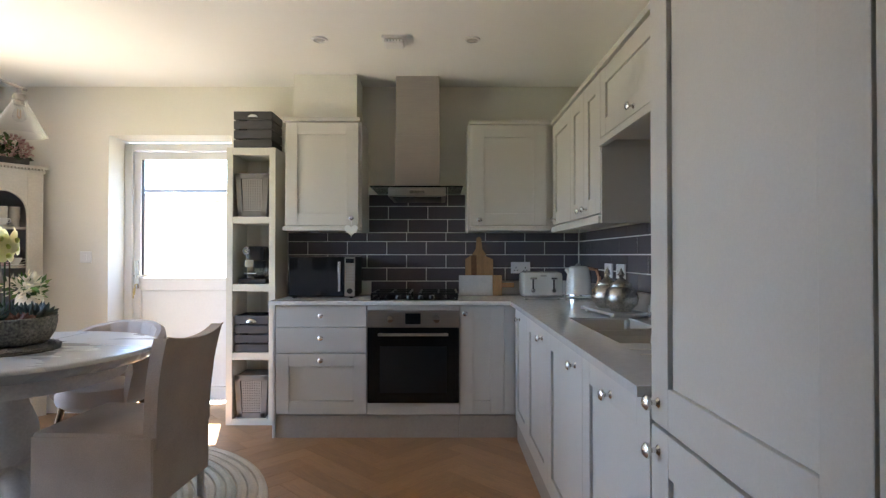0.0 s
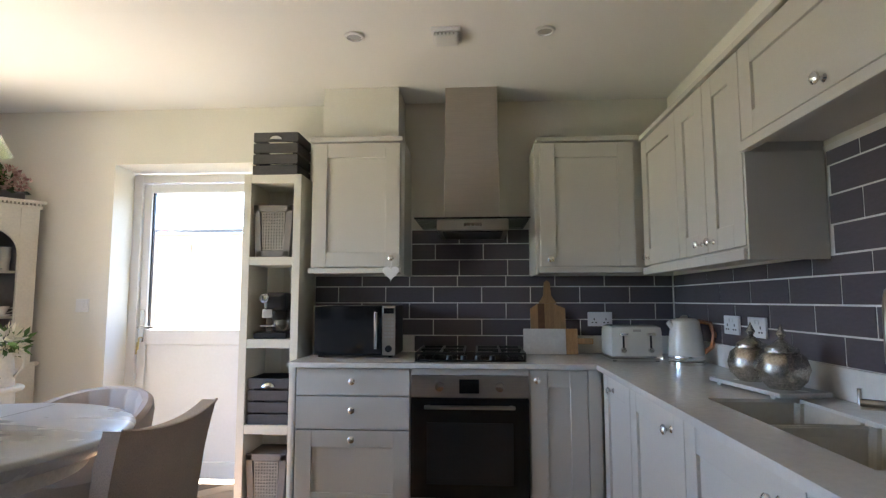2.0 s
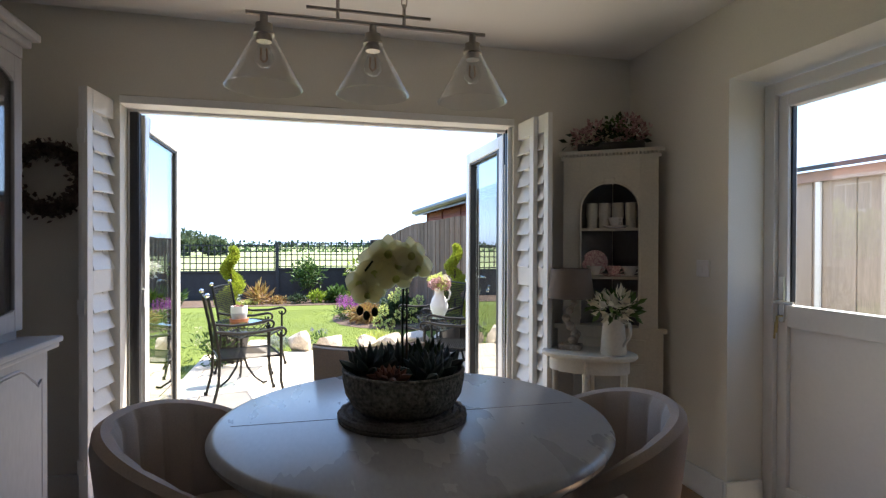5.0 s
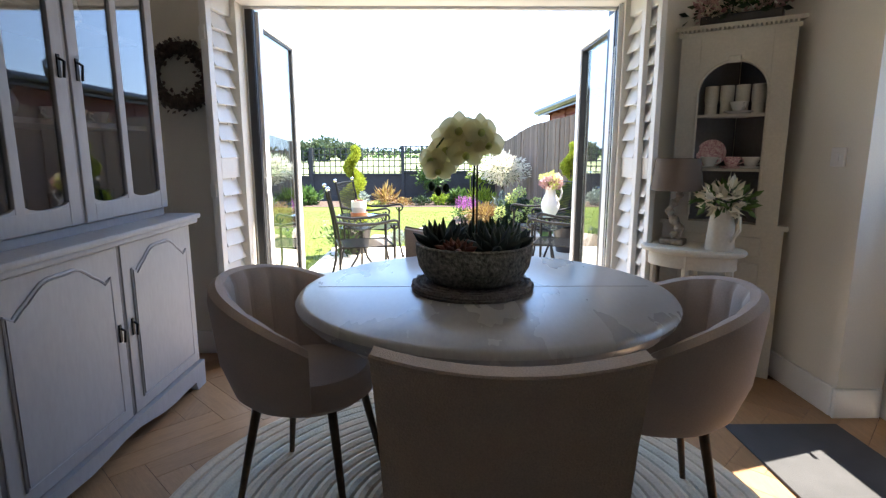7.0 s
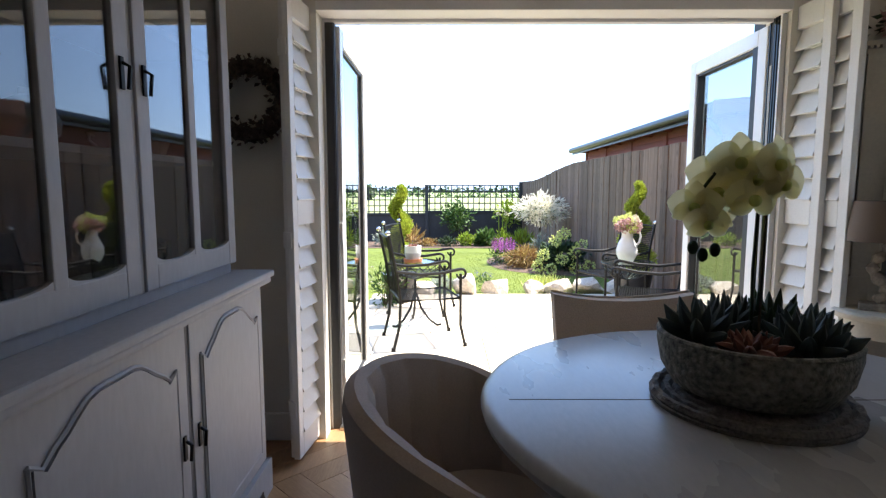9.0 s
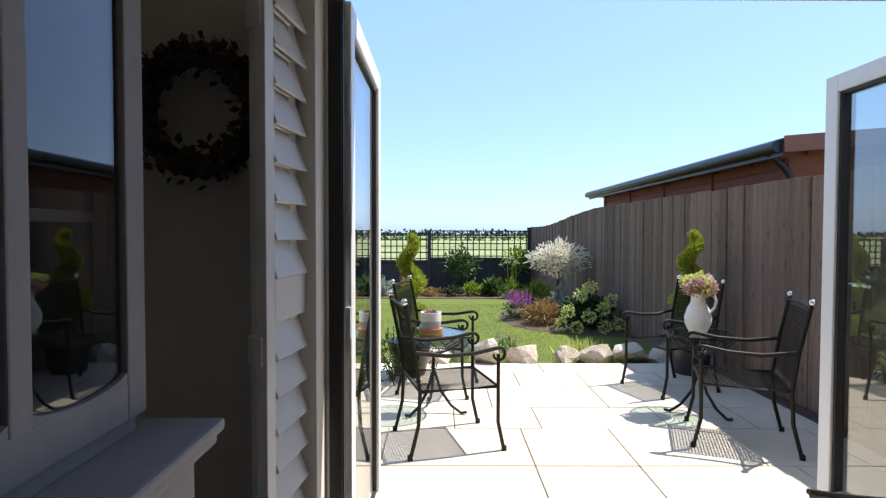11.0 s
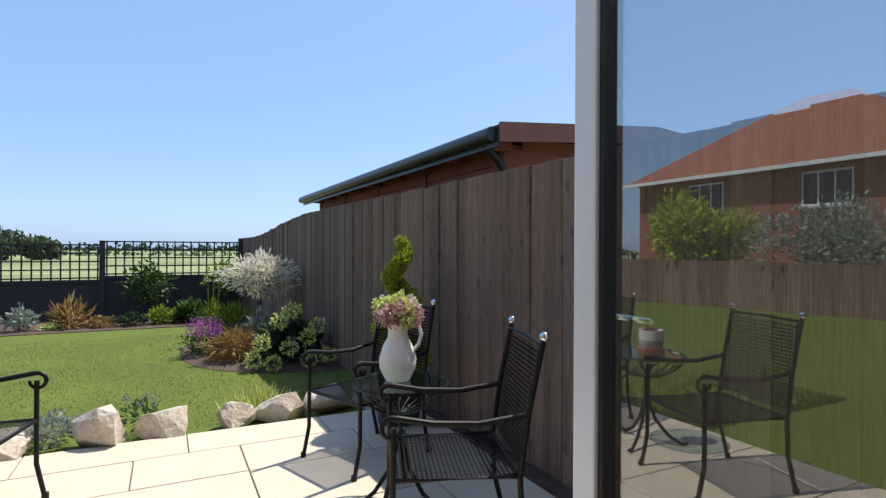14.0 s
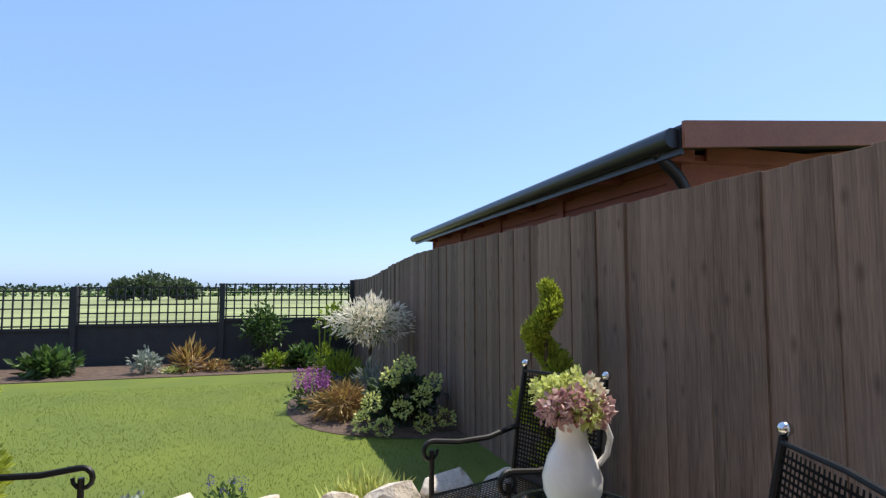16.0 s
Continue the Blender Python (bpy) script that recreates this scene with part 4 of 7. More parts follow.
# things on the worktop
def toaster():
    x, y, z = 0.69, 3.68, 0.895
    o = thing("toaster", x, y, z, 0, "cream four-slice toaster with chrome trim", "toaster")
    part("body", box(x - 0.135, x + 0.135, y - 0.12, y + 0.12, z + 0.012, z + 0.185, 0.03), M_CREAMAPP, o, "", True, True)
    part("chrome_band", box(x - 0.137, x + 0.137, y - 0.122, y + 0.122, z + 0.006, z + 0.03, 0.008), M_CHROME, o, "chrome band", True)
    for s in (-0.07, 0.07):
        for q in (-0.035, 0.035):
            part("slot", box(x + s - 0.05, x + s + 0.05, y + q - 0.012, y + q + 0.012, z + 0.183, z + 0.187), M_BLACK, o, "", True)
        part("lever_track", box(x + s - 0.005, x + s + 0.005, y - 0.123, y - 0.119, z + 0.06, z + 0.15), M_BLACK, o, "", True)
        part("lever", box(x + s - 0.022, x + s + 0.022, y - 0.14, y - 0.121, z + 0.135, z + 0.15, 0.004), M_CHROME, o, "chrome lever", True)
        bm = lathe([(0, 0), (0.016, 0), (0.013, 0.014), (0, 0.015)], 16)
        bm.transform(pose(x + s, y - 0.12, z + 0.06, 90))
        part("dial", bm, M_CHROME, o, "", True, True)
    part("badge", box(x - 0.02, x + 0.02, y - 0.123, y - 0.12, z + 0.155, z + 0.167), M_STEEL, o, "", True)
    for a in (-0.11, 0.11):
        for b in (-0.09, 0.09):
            part("foot", lathe([(0.01, 0), (0.01, 0.014), (0, 0.014)], 10, x + a, y + b, z), M_BLACK, o, "", True)


def kettle():
    x, y, z = 0.905, 3.47, 0.895
    o = thing("kettle", x, y, z, 0, "cream kettle with copper handle", "kettle")
    part("power_base", lathe([(0, 0), (0.085, 0), (0.085, 0.015), (0, 0.02)], 28, x, y, z), M_CHROME, o, "chrome base", True, True)
    part("body", lathe([(0, 0.02), (0.085, 0.022), (0.086, 0.05), (0.078, 0.15), (0.066, 0.215), (0.05, 0.228), (0, 0.23)], 28, x, y, z), M_CREAMAPP, o, "", True, True)
    part("band", lathe([(0.0865, 0.028), (0.088, 0.034), (0.0865, 0.044)], 28, x, y, z), M_CHROME, o, "chrome band", True, True)
    part("lid_knob", lathe([(0.03, 0.228), (0.022, 0.24), (0.012, 0.245), (0, 0.246)], 16, x, y, z), M_CHROME, o, "", True, True)
    part("handle", tube([(x + 0.055, y - 0.02, z + 0.215), (x + 0.11, y - 0.03, z + 0.205), (x + 0.125, y - 0.035, z + 0.15), (x + 0.115, y - 0.03, z + 0.09), (x + 0.08, y - 0.02, z + 0.06)], 0.012, 10), M_COPPER, o, "copper handle", True, True)
    part("spout", tube([(x - 0.06, y, z + 0.185), (x - 0.085, y, z + 0.21)], [0.02, 0.012], 10), M_CREAMAPP, o, "", True, True)


toaster()
kettle()


def jar(x, y):
    z = 0.92
    o = thing("storage_jar", x, y, z, 0, "dimpled silver glass jar with pointed lid", "jar", "silver jars")
    prof = [(0, 0), (0.045, 0.0), (0.072, 0.03), (0.08, 0.065), (0.068, 0.105), (0.05, 0.12), (0.05, 0.125)]
    bm = lathe(prof, 28)
    for i, v in enumerate(bm.verts):
        a = math.atan2(v.co.y, v.co.x)
        k = 1 + 0.05 * math.cos(8 * a + 40 * v.co.z)
        v.co.x, v.co.y = v.co.x * k, v.co.y * k
    part("body", bm, M_MERC, o, "", False, True)
    part("lid", lathe([(0.052, 0.125), (0.05, 0.135), (0.025, 0.15), (0.008, 0.165), (0.016, 0.18), (0.006, 0.2), (0, 0.215)], 20), M_MERC, o, "silver pointed lid", False, True)


b = thing("serving_board", 0.875, 2.66, 0.895, 8, "white marble board on feet under the jars", "board")
part("board", box(-0.09, 0.09, -0.2, 0.2, 0.01, 0.025, 0.004), M_MARBLE, b)
for yy in (-0.15, 0.15):
    part("foot", box(-0.08, 0.08, yy - 0.012, yy + 0.012, 0, 0.01), M_MARBLE, b)
jar(0.872, 2.74)
jar(0.885, 2.56)

bd = thing("chopping_board", 0.285, 3.965, 0.895, 0, "striped acacia paddle chopping board leaning on the tiles", "chopping board", "chopping boards")
m = pose(0.285, 3.955, 0.897, -8)
for i, (a, c) in enumerate(((-0.105, -0.06), (-0.06, -0.02), (-0.02, 0.035), (0.035, 0.105))):
    pts = [(a, 0), (c, 0), (c, 0.30 if abs(c) < 0.1 else 0.27), (a, 0.30 if abs(a) < 0.1 else 0.27)]
    part("strip", outline(pts, 0, 0.02, None, m), (M_BOARD, M_BOARDDK, M_BOARD, M_BOARD)[i], bd, "", True)
part("handle", outline([(-0.055, 0.301), (0.055, 0.301), (0.024, 0.35), (0.018, 0.43), (0, 0.445), (-0.018, 0.43), (-0.024, 0.35)], 0, 0.02, None, m), M_BOARD, bd, "", True)
bd = thing("chopping_board", 0.32, 3.9, 0.895, 0, "white marble and wood paddle board leaning upright", "chopping board", "chopping boards")
m = pose(0.29, 3.91, 0.897, -7)
part("marble_half", box(-0.16, 0.09, 0, 0.018, 0, 0.15, 0.003, None, m), M_MARBLE, bd, "white marble", True)
part("wood_half", box(0.0905, 0.16, 0, 0.018, 0, 0.15, 0.003, None, m), M_BOARD, bd, "orange wood", True)
part("handle", box(0.16, 0.25, 0.002, 0.016, 0.06, 0.095, 0.005, None, m), M_BOARD, bd, "", True)


def socket(x, y, z, way, label="white double wall socket", w=0.146, holes=True):
    s = thing("wall_socket", x, y, z, 0 if way == "y" else -90, label, "socket", "wall sockets")
    part("plate", box(-w / 2, w / 2, -0.012, 0, -0.043, 0.043, 0.004), M_UPVC, s)
    if holes:
        for q in (-0.035, 0.035):
            for dx, dz, a, b in ((0, 0.0, 0.003, 0.006), (-0.011, -0.02, 0.005, 0.003), (0.011, -0.02, 0.005, 0.003)):
                part("hole", box(q + dx - a, q + dx + a, -0.0135, -0.0119, dz - b, dz + b), M_BLACK, s)
            part("switch", box(q * 0.45 - 0.008, q * 0.45 + 0.008, -0.016, -0.0119, 0.012, 0.03, 0.002), M_UPVC, s)
    else:
        part("switch", box(-0.012, 0.012, -0.017, -0.0119, -0.02, 0.02, 0.002), M_UPVC, s)


socket(0.60, YB - 0.012, 1.10, "y")
socket(XR - 0.013, 3.25, 1.10, "x")
socket(XR - 0.013, 3.02, 1.10, "x")
socket(-2.70, YB - 0.001, 1.18, "y", "white light switch on the cream wall", 0.086, False)
c = thing("soap_bottle", 0.99, 1.62, 0.895, 0, "white soap bottle with copper pump", "bottle")
part("bottle", lathe([(0, 0), (0.033, 0), (0.035, 0.01), (0.035, 0.12), (0.014, 0.14), (0.014, 0.15), (0, 0.15)], 20), M_CHINA, c, "", False, True)
part("pump", tube([(0, 0, 0.15), (0, 0, 0.195), (-0.05, 0, 0.19)], 0.007), M_COPPER, c, "copper pump", False, True)

# ceiling fittings
for x, y in ((-0.725, 3.11), (0.185, 3.11), (-0.725, 1.1), (0.185, 1.1)):
    s = thing("spotlight", x, y, ZC, 0, "small white recessed ceiling spotlight, switched off", "spotlight", "ceiling spotlights")
    part("ring", lathe([(0.048, 0), (0.046, -0.008), (0.036, -0.01), (0.034, -0.002), (0.034, 0)], 24), M_UPVC, s, "", False, True)
    part("lamp_face", lathe([(0, -0.002), (0.034, -0.003)], 20), M_GREYBAND, s, "grey lamp face")
a = thing("heat_alarm", -0.28, 3.11, ZC, 0, "square white heat alarm on the ceiling", "alarm")
part("base", box(-0.07, 0.07, -0.07, 0.07, -0.018, 0, 0.004), M_UPVC, a)
part("cover", box(-0.058, 0.058, -0.058, 0.058, -0.04, -0.018, 0.01), M_UPVC, a)
for i in range(5):
    part("vent_slot", box(-0.04 + i * 0.018, -0.032 + i * 0.018, -0.0595, -0.0575, -0.034, -0.024), M_GREYBAND, a)

# ---- dining end ----
TX, TY = -1.95, 2.36
single("jute_rug", lathe([(0, 0.012), (1.03, 0.012), (1.035, 0.006), (1.03, 0.001), (0, 0.001)], 72, -1.85, 2.3), M_RUG, "round braided jute rug with pale bands", "rug")
rug = bpy.data.objects["jute_rug"]
for i in range(20):
    r = 0.08 + i * 0.049
    n = 64
    part("braid", tube([(-1.85 + r * math.cos(k * math.tau / n), 2.3 + r * math.sin(k * math.tau / n), 0.006) for k in range(n)], 0.0255, 8, None, True), M_RUG2 if i in (15, 16) else M_RUG, rug)


def table():
    t = thing("dining_table", TX, TY, 0.012, 0, "round grey-washed pedestal dining table", "table")
    part("tabletop", lathe([(0, 0.758), (0.575, 0.758), (0.592, 0.752), (0.60, 0.74), (0.595, 0.725), (0.57, 0.70), (0, 0.70)], 72), M_TABLE, t, "grey washed wooden top", False, True)
    part("joint", box(-0.0012, 0.0012, -0.54, 0.54, 0.7575, 0.7586), M_OAKGAP, t, "dark joint between the halves")
    part("apron", lathe([(0.46, 0.70), (0.47, 0.66), (0.455, 0.62), (0.42, 0.62)], 48), M_TABLEBASE, t, "", False, True)
    part("pedestal", lathe([(0.10, 0.66), (0.085, 0.60), (0.06, 0.55), (0.075, 0.50), (0.105, 0.42), (0.115, 0.33), (0.085, 0.25), (0.10, 0.22), (0.10, 0.14), (0, 0.14)], 32), M_TABLEBASE, t, "turned pale pedestal", False, True)
    for k in range(4):
        a = radians(45 + 90 * k)
        c, s = math.cos(a), math.sin(a)
        part("foot", tube([(0.07 * c, 0.07 * s, 0.19), (0.2 * c, 0.2 * s, 0.16), (0.32 * c, 0.32 * s, 0.07), (0.4 * c, 0.4 * s, 0.035)], [0.055, 0.05, 0.042, 0.035], 10), M_TABLEBASE, t, "", False, True)


table()


def tub_chair():
    """A channel-backed tub chair that faces +y."""
    c = thing("tub_chair", 0, 0, 0, 0, "taupe velvet tub chair with channelled back and bronze legs", "chair", "chairs round the table")
    seat = lathe([(0, 0.36), (0.20, 0.36), (0.245, 0.39), (0.25, 0.43), (0.22, 0.47), (0.1, 0.485), (0, 0.487)], 32)
    seat.transform(Matrix.Diagonal((0.88, 0.88, 1, 1)))
    part("seat", seat, M_TUB, c, "", False, True)
    n, segs = 11, 7
    bm = bmesh.new()
    cols = []
    for i in range(n * segs + 1):
        u = i / (n * segs)
        a = radians(-205 + 230 * u)
        k = abs(2 * u - 1)
        top = 0.79 - 0.17 * k ** 2.2
        chan = 0.011 * abs(math.sin(math.pi * u * n)) ** 0.6
        row = []
        for r, z in ((0.235, 0.40), (0.25 - chan, 0.46), (0.268 - chan, 0.55), (0.285 - chan, top - 0.04), (0.300 - chan * 0.6, top - 0.008), (0.325, top), (0.350, top - 0.015), (0.356, top - 0.05), (0.330, 0.52), (0.285, 0.41), (0.255, 0.385)):
            row.append(bm.verts.new((0.87 * r * math.cos(a), 0.87 * r * math.sin(a), z)))
        cols.append(row)
    for a, b in zip(cols, cols[1:]):
        for j in range(len(a)):
            k = (j + 1) % len(a)
            bm.faces.new((a[j], a[k], b[k], b[j]))
    bm.faces.new(cols[0])
    bm.faces.new(cols[-1][::-1])
    part("backrest", bm, M_TUB, c, "channelled curved back", False, True)
    for sx in (-1, 1):
        for sy in (-1, 1):
            part("leg", tube([(0.13 * sx, 0.13 * sy, 0.37), (0.19 * sx, 0.19 * sy, 0.004)], [0.016, 0.010], 10), M_LEG, c, "tapered bronze metal leg", False, True)
    return c


tc = tub_chair()
tc.matrix_basis = pose(-1.99, 1.77, 0.018, 0, 0, -12)
copy_thing(tc, pose(-1.86, 2.89, 0.018, 0, 0, 172))


def linen_chair():
    """A slipcovered dining chair that faces -x."""
    c = thing("dining_chair", 0, 0, 0, 0, "beige woven slipcovered dining chair on pale legs", "chair", "chairs round the table")
    part("seat", box(-0.47, 0.0, -0.235, 0.235, 0.40, 0.47, 0.02), M_LINEN, c, "", False, True)
    bm = bmesh.new()
    n, rows = 12, 8
    fr, bk = [], []
    for j in range(rows + 1):
        v = j / rows
        z = 0.40 + v * 0.43
        f, b = [], []
        for i in range(n + 1):
            u = 2 * i / n - 1
            zz = z + (0.028 * u * u * v if v > 0.5 else 0)
            y = u * (0.225 + 0.02 * v)
            x = 0.0 + 0.07 * v * v - 0.02 * u * u * v
            f.append(bm.verts.new((x, y, zz)))
            b.append(bm.verts.new((x + 0.055, y, zz)))
        fr.append(f)
        bk.append(b)
    for j in range(rows):
        for i in range(n):
            bm.faces.new((fr[j][i], fr[j][i + 1], fr[j + 1][i + 1], fr[j + 1][i]))
            bm.faces.new((bk[j][i], bk[j + 1][i], bk[j + 1][i + 1], bk[j][i + 1]))
        for i in (0, n):
            bm.faces.new((fr[j][i], fr[j + 1][i], bk[j + 1][i], bk[j][i]))
    for j in (0, rows):
        for i in range(n):
            bm.faces.new((fr[j][i], bk[j][i], bk[j][i + 1], fr[j][i + 1]))
    part("backrest", bm, M_LINEN, c, "", False, True)
    part("seam", tube([(0.127 - 0.02 * (2 * i / 12 - 1) ** 2, (2 * i / 12 - 1) * 0.244, 0.832 + 0.028 * (2 * i / 12 - 1) ** 2) for i in range(13)], 0.005, 6), M_LINEN, c, "piped top seam", False, True)
    for q in ((-0.47, -0.462, -0.235, 0.235), (0.03, 0.045, -0.235, 0.235), (-0.47, 0.04, -0.238, -0.23), (-0.47, 0.04, 0.23, 0.238)):
        part("skirt", box(q[0], q[1], q[2], q[3], 0.16, 0.45, 0.003), M_LINEN, c, "hanging cover")
    for x in (-0.44, 0.02):
        for y in (-0.205, 0.205):
            part("leg", tube([(x, y, 0.4), (x, y, 0.012)], [0.022, 0.016], 8), M_TABLEBASE, c, "pale wooden leg", False, True)
    return c


lc = linen_chair()
lc.matrix_basis = pose(-1.20, 2.34, 0.0, 0, 0, -3)
copy_thing(lc, pose(-2.62, 2.30, 0.0, 0, 0, 180))

# centrepiece
single("table_mat", lathe([(0, 0.014), (0.185, 0.014), (0.198, 0.008), (0.195, 0.0), (0, 0.0)], 40, -1.93, 2.32, 0.7705), M_WICKER, "round plaited grey rush mat", "mat", smooth=True)
mat_ob = bpy.data.objects["table_mat"]
for i in range(8):
    r = 0.02 + i * 0.0235
    part("braid", tube([(-1.93 + (r + 0.003 * (k % 2)) * math.cos(k * math.tau / 48), 2.32 + (r + 0.003 * (k % 2)) * math.sin(k * math.tau / 48), 0.784 + 0.003 * (k % 2)) for k in range(48)], 0.011, 6, None, True), M_WICKER, mat_ob)
bowl = thing("planter_bowl", -1.94, 2.325, 0.797, 0, "mottled grey stoneware bowl of succulents and an orchid", "planter")
part("bowl", lathe([(0, 0), (0.13, 0.0), (0.155, 0.012), (0.178, 0.05), (0.187, 0.095), (0.186, 0.118), (0.178, 0.118), (0.176, 0.095), (0, 0.09)], 48), M_STONEBOWL, bowl, "", False, True)
part("rim", tube([(0.183 * math.cos(k * math.tau / 40), 0.183 * math.sin(k * math.tau / 40), 0.119) for k in range(40)], 0.0055, 8, None, True), M_STONEBOWL, bowl, "pale glazed rim", False, True)
part("soil", lathe([(0, 0.105), (0.177, 0.098)], 32), M_SOIL, bowl, "dark soil")
rng = np.random.default_rng(5)


def rosette(x, y, z, r, n, material, parent, tall=0.8):
    blades = []
    for i in range(n):
        a = i * 2.4
        lift = (i / n)
        d = Vector((math.cos(a), math.sin(a), 0))
        L = r * (1.05 - 0.35 * lift)
        p0 = Vector((x, y, z))
        rise = tall * (0.35 + 0.9 * lift)
        w = L * 0.17
        pts = [p0 + d * 0.01, p0 + d * L * 0.4 * (1 - 0.3 * lift) + Vector((0, 0, L * rise * 0.35)), p0 + d * L * 0.8 * (1 - 0.5 * lift) + Vector((0, 0, L * rise * 0.8)), p0 + d * L * (1 - 0.55 * lift) + Vector((0, 0, L * rise * 1.15))]
        blades.append(tube(pts, [w * 0.6, w, w * 0.75, w * 0.08], 6))
    core = part("succulent", lathe([(0, -0.02), (r * 0.12, -0.01), (r * 0.12, 0.01), (0, 0.02)], 8, x, y, z), material, parent, "fleshy rosette")
    for blade in blades:
        part("leaf", blade, material, core, "", False, True)
    return core


rosette(-0.02, -0.10, 0.10, 0.10, 20, L_SUCC, bowl, 1.0)
rosette(0.09, -0.055, 0.105, 0.075, 22, L_SUCCRED, bowl, 0.6)
rosette(0.08, 0.06, 0.10, 0.10, 24, L_SUCC, bowl, 0.9)
rosette(-0.03, 0.115, 0.10, 0.10, 20, L_SUCC, bowl, 0.8)
rosette(-0.10, 0.0, 0.10, 0.09, 18, L_SUCC, bowl, 1.0)
rosette(-0.09, 0.09, 0.10, 0.09, 16, L_DARK, bowl, 1.1)
part("orchid_stem", tube([(-0.01, 0.0, 0.1), (-0.012, -0.003, 0.25), (-0.012, 0.0, 0.38), (-0.01, -0.02, 0.46), (-0.005, -0.07, 0.485), (0.0, -0.12, 0.42), (0, -0.135, 0.33)], 0.0035, 7), L_DARK, bowl, "dark orchid stem", False, True)
part("support_cane", tube([(0.004, 0.008, 0.1), (0.002, 0.008, 0.42)], 0.003, 6), M_TRUNK, bowl, "thin cane")


def orchid_flower(x, y, z, s, yaw):
    bm = bmesh.new()
    m = pose(x, y, z, 0, 0, yaw) @ Matrix.Scale(s, 4)
    for a, L, w in ((90, 1.0, 0.85), (210, 1.0, 0.75), (330, 1.0, 0.75), (8, 1.1, 1.25), (172, 1.1, 1.25)):
        c, sn = math.cos(radians(a)), math.sin(radians(a))
        prev = None
        for k in range(7):
            u = k / 6
            hw = w * 0.5 * math.sin(math.pi * min(1, 0.12 + 0.88 * u)) ** 0.7 if k < 6 else 0.05
            px, pz = c * L * u, sn * L * u
            dep = 0.12 * u - 0.25 * u * u
            row = [bm.verts.new(m @ Vector((dep + 0.05 * abs(e), px - sn * e * hw, pz + c * e * hw))) for e in (-1, 0, 1)]
            if prev:
                for e in (0, 1):
                    bm.faces.new((prev[e], prev[e + 1], row[e + 1], row[e]))
            prev = row
    f = part("orchid_flower", bm, L_PETAL, bowl, "pale yellow orchid flower", False, True)
    bm = bmesh.new()
    bmesh.ops.create_uvsphere(bm, u_segments=8, v_segments=6, radius=0.22, matrix=m @ Matrix.Translation((0.12, 0, -0.08)))
    part("lip", bm, L_YELLOW, f, "", False, True)


for x, y, z, s, yaw in ((0.0, -0.05, 0.475, 0.052, 0), (0.02, 0.015, 0.47, 0.05, 25), (0.0, -0.09, 0.415, 0.05, -20), (0.02, -0.03, 0.40, 0.05, 10), (0.0, -0.135, 0.385, 0.045, -35), (-0.03, 0.0, 0.43, 0.05, 180), (-0.03, -0.08, 0.45, 0.05, 160), (0.015, -0.115, 0.35, 0.04, 0), (0.0, 0.04, 0.43, 0.048, 15), (0.01, -0.02, 0.44, 0.05, -10), (-0.01, -0.10, 0.37, 0.045, 170)):
    orchid_flower(x, y, z, s * 1.12, yaw)
for y, z in ((-0.135, 0.30), (-0.115, 0.285), (-0.09, 0.295)):
    bm = bmesh.new()
    bmesh.ops.create_uvsphere(bm, u_segments=10, v_segments=8, radius=0.011, matrix=Matrix.Translation((0, y, z)) @ Matrix.Diagonal((1, 1, 1.35, 1)))
    part("bud", bm, L_DARK, bowl, "dark closed bud", False, True)


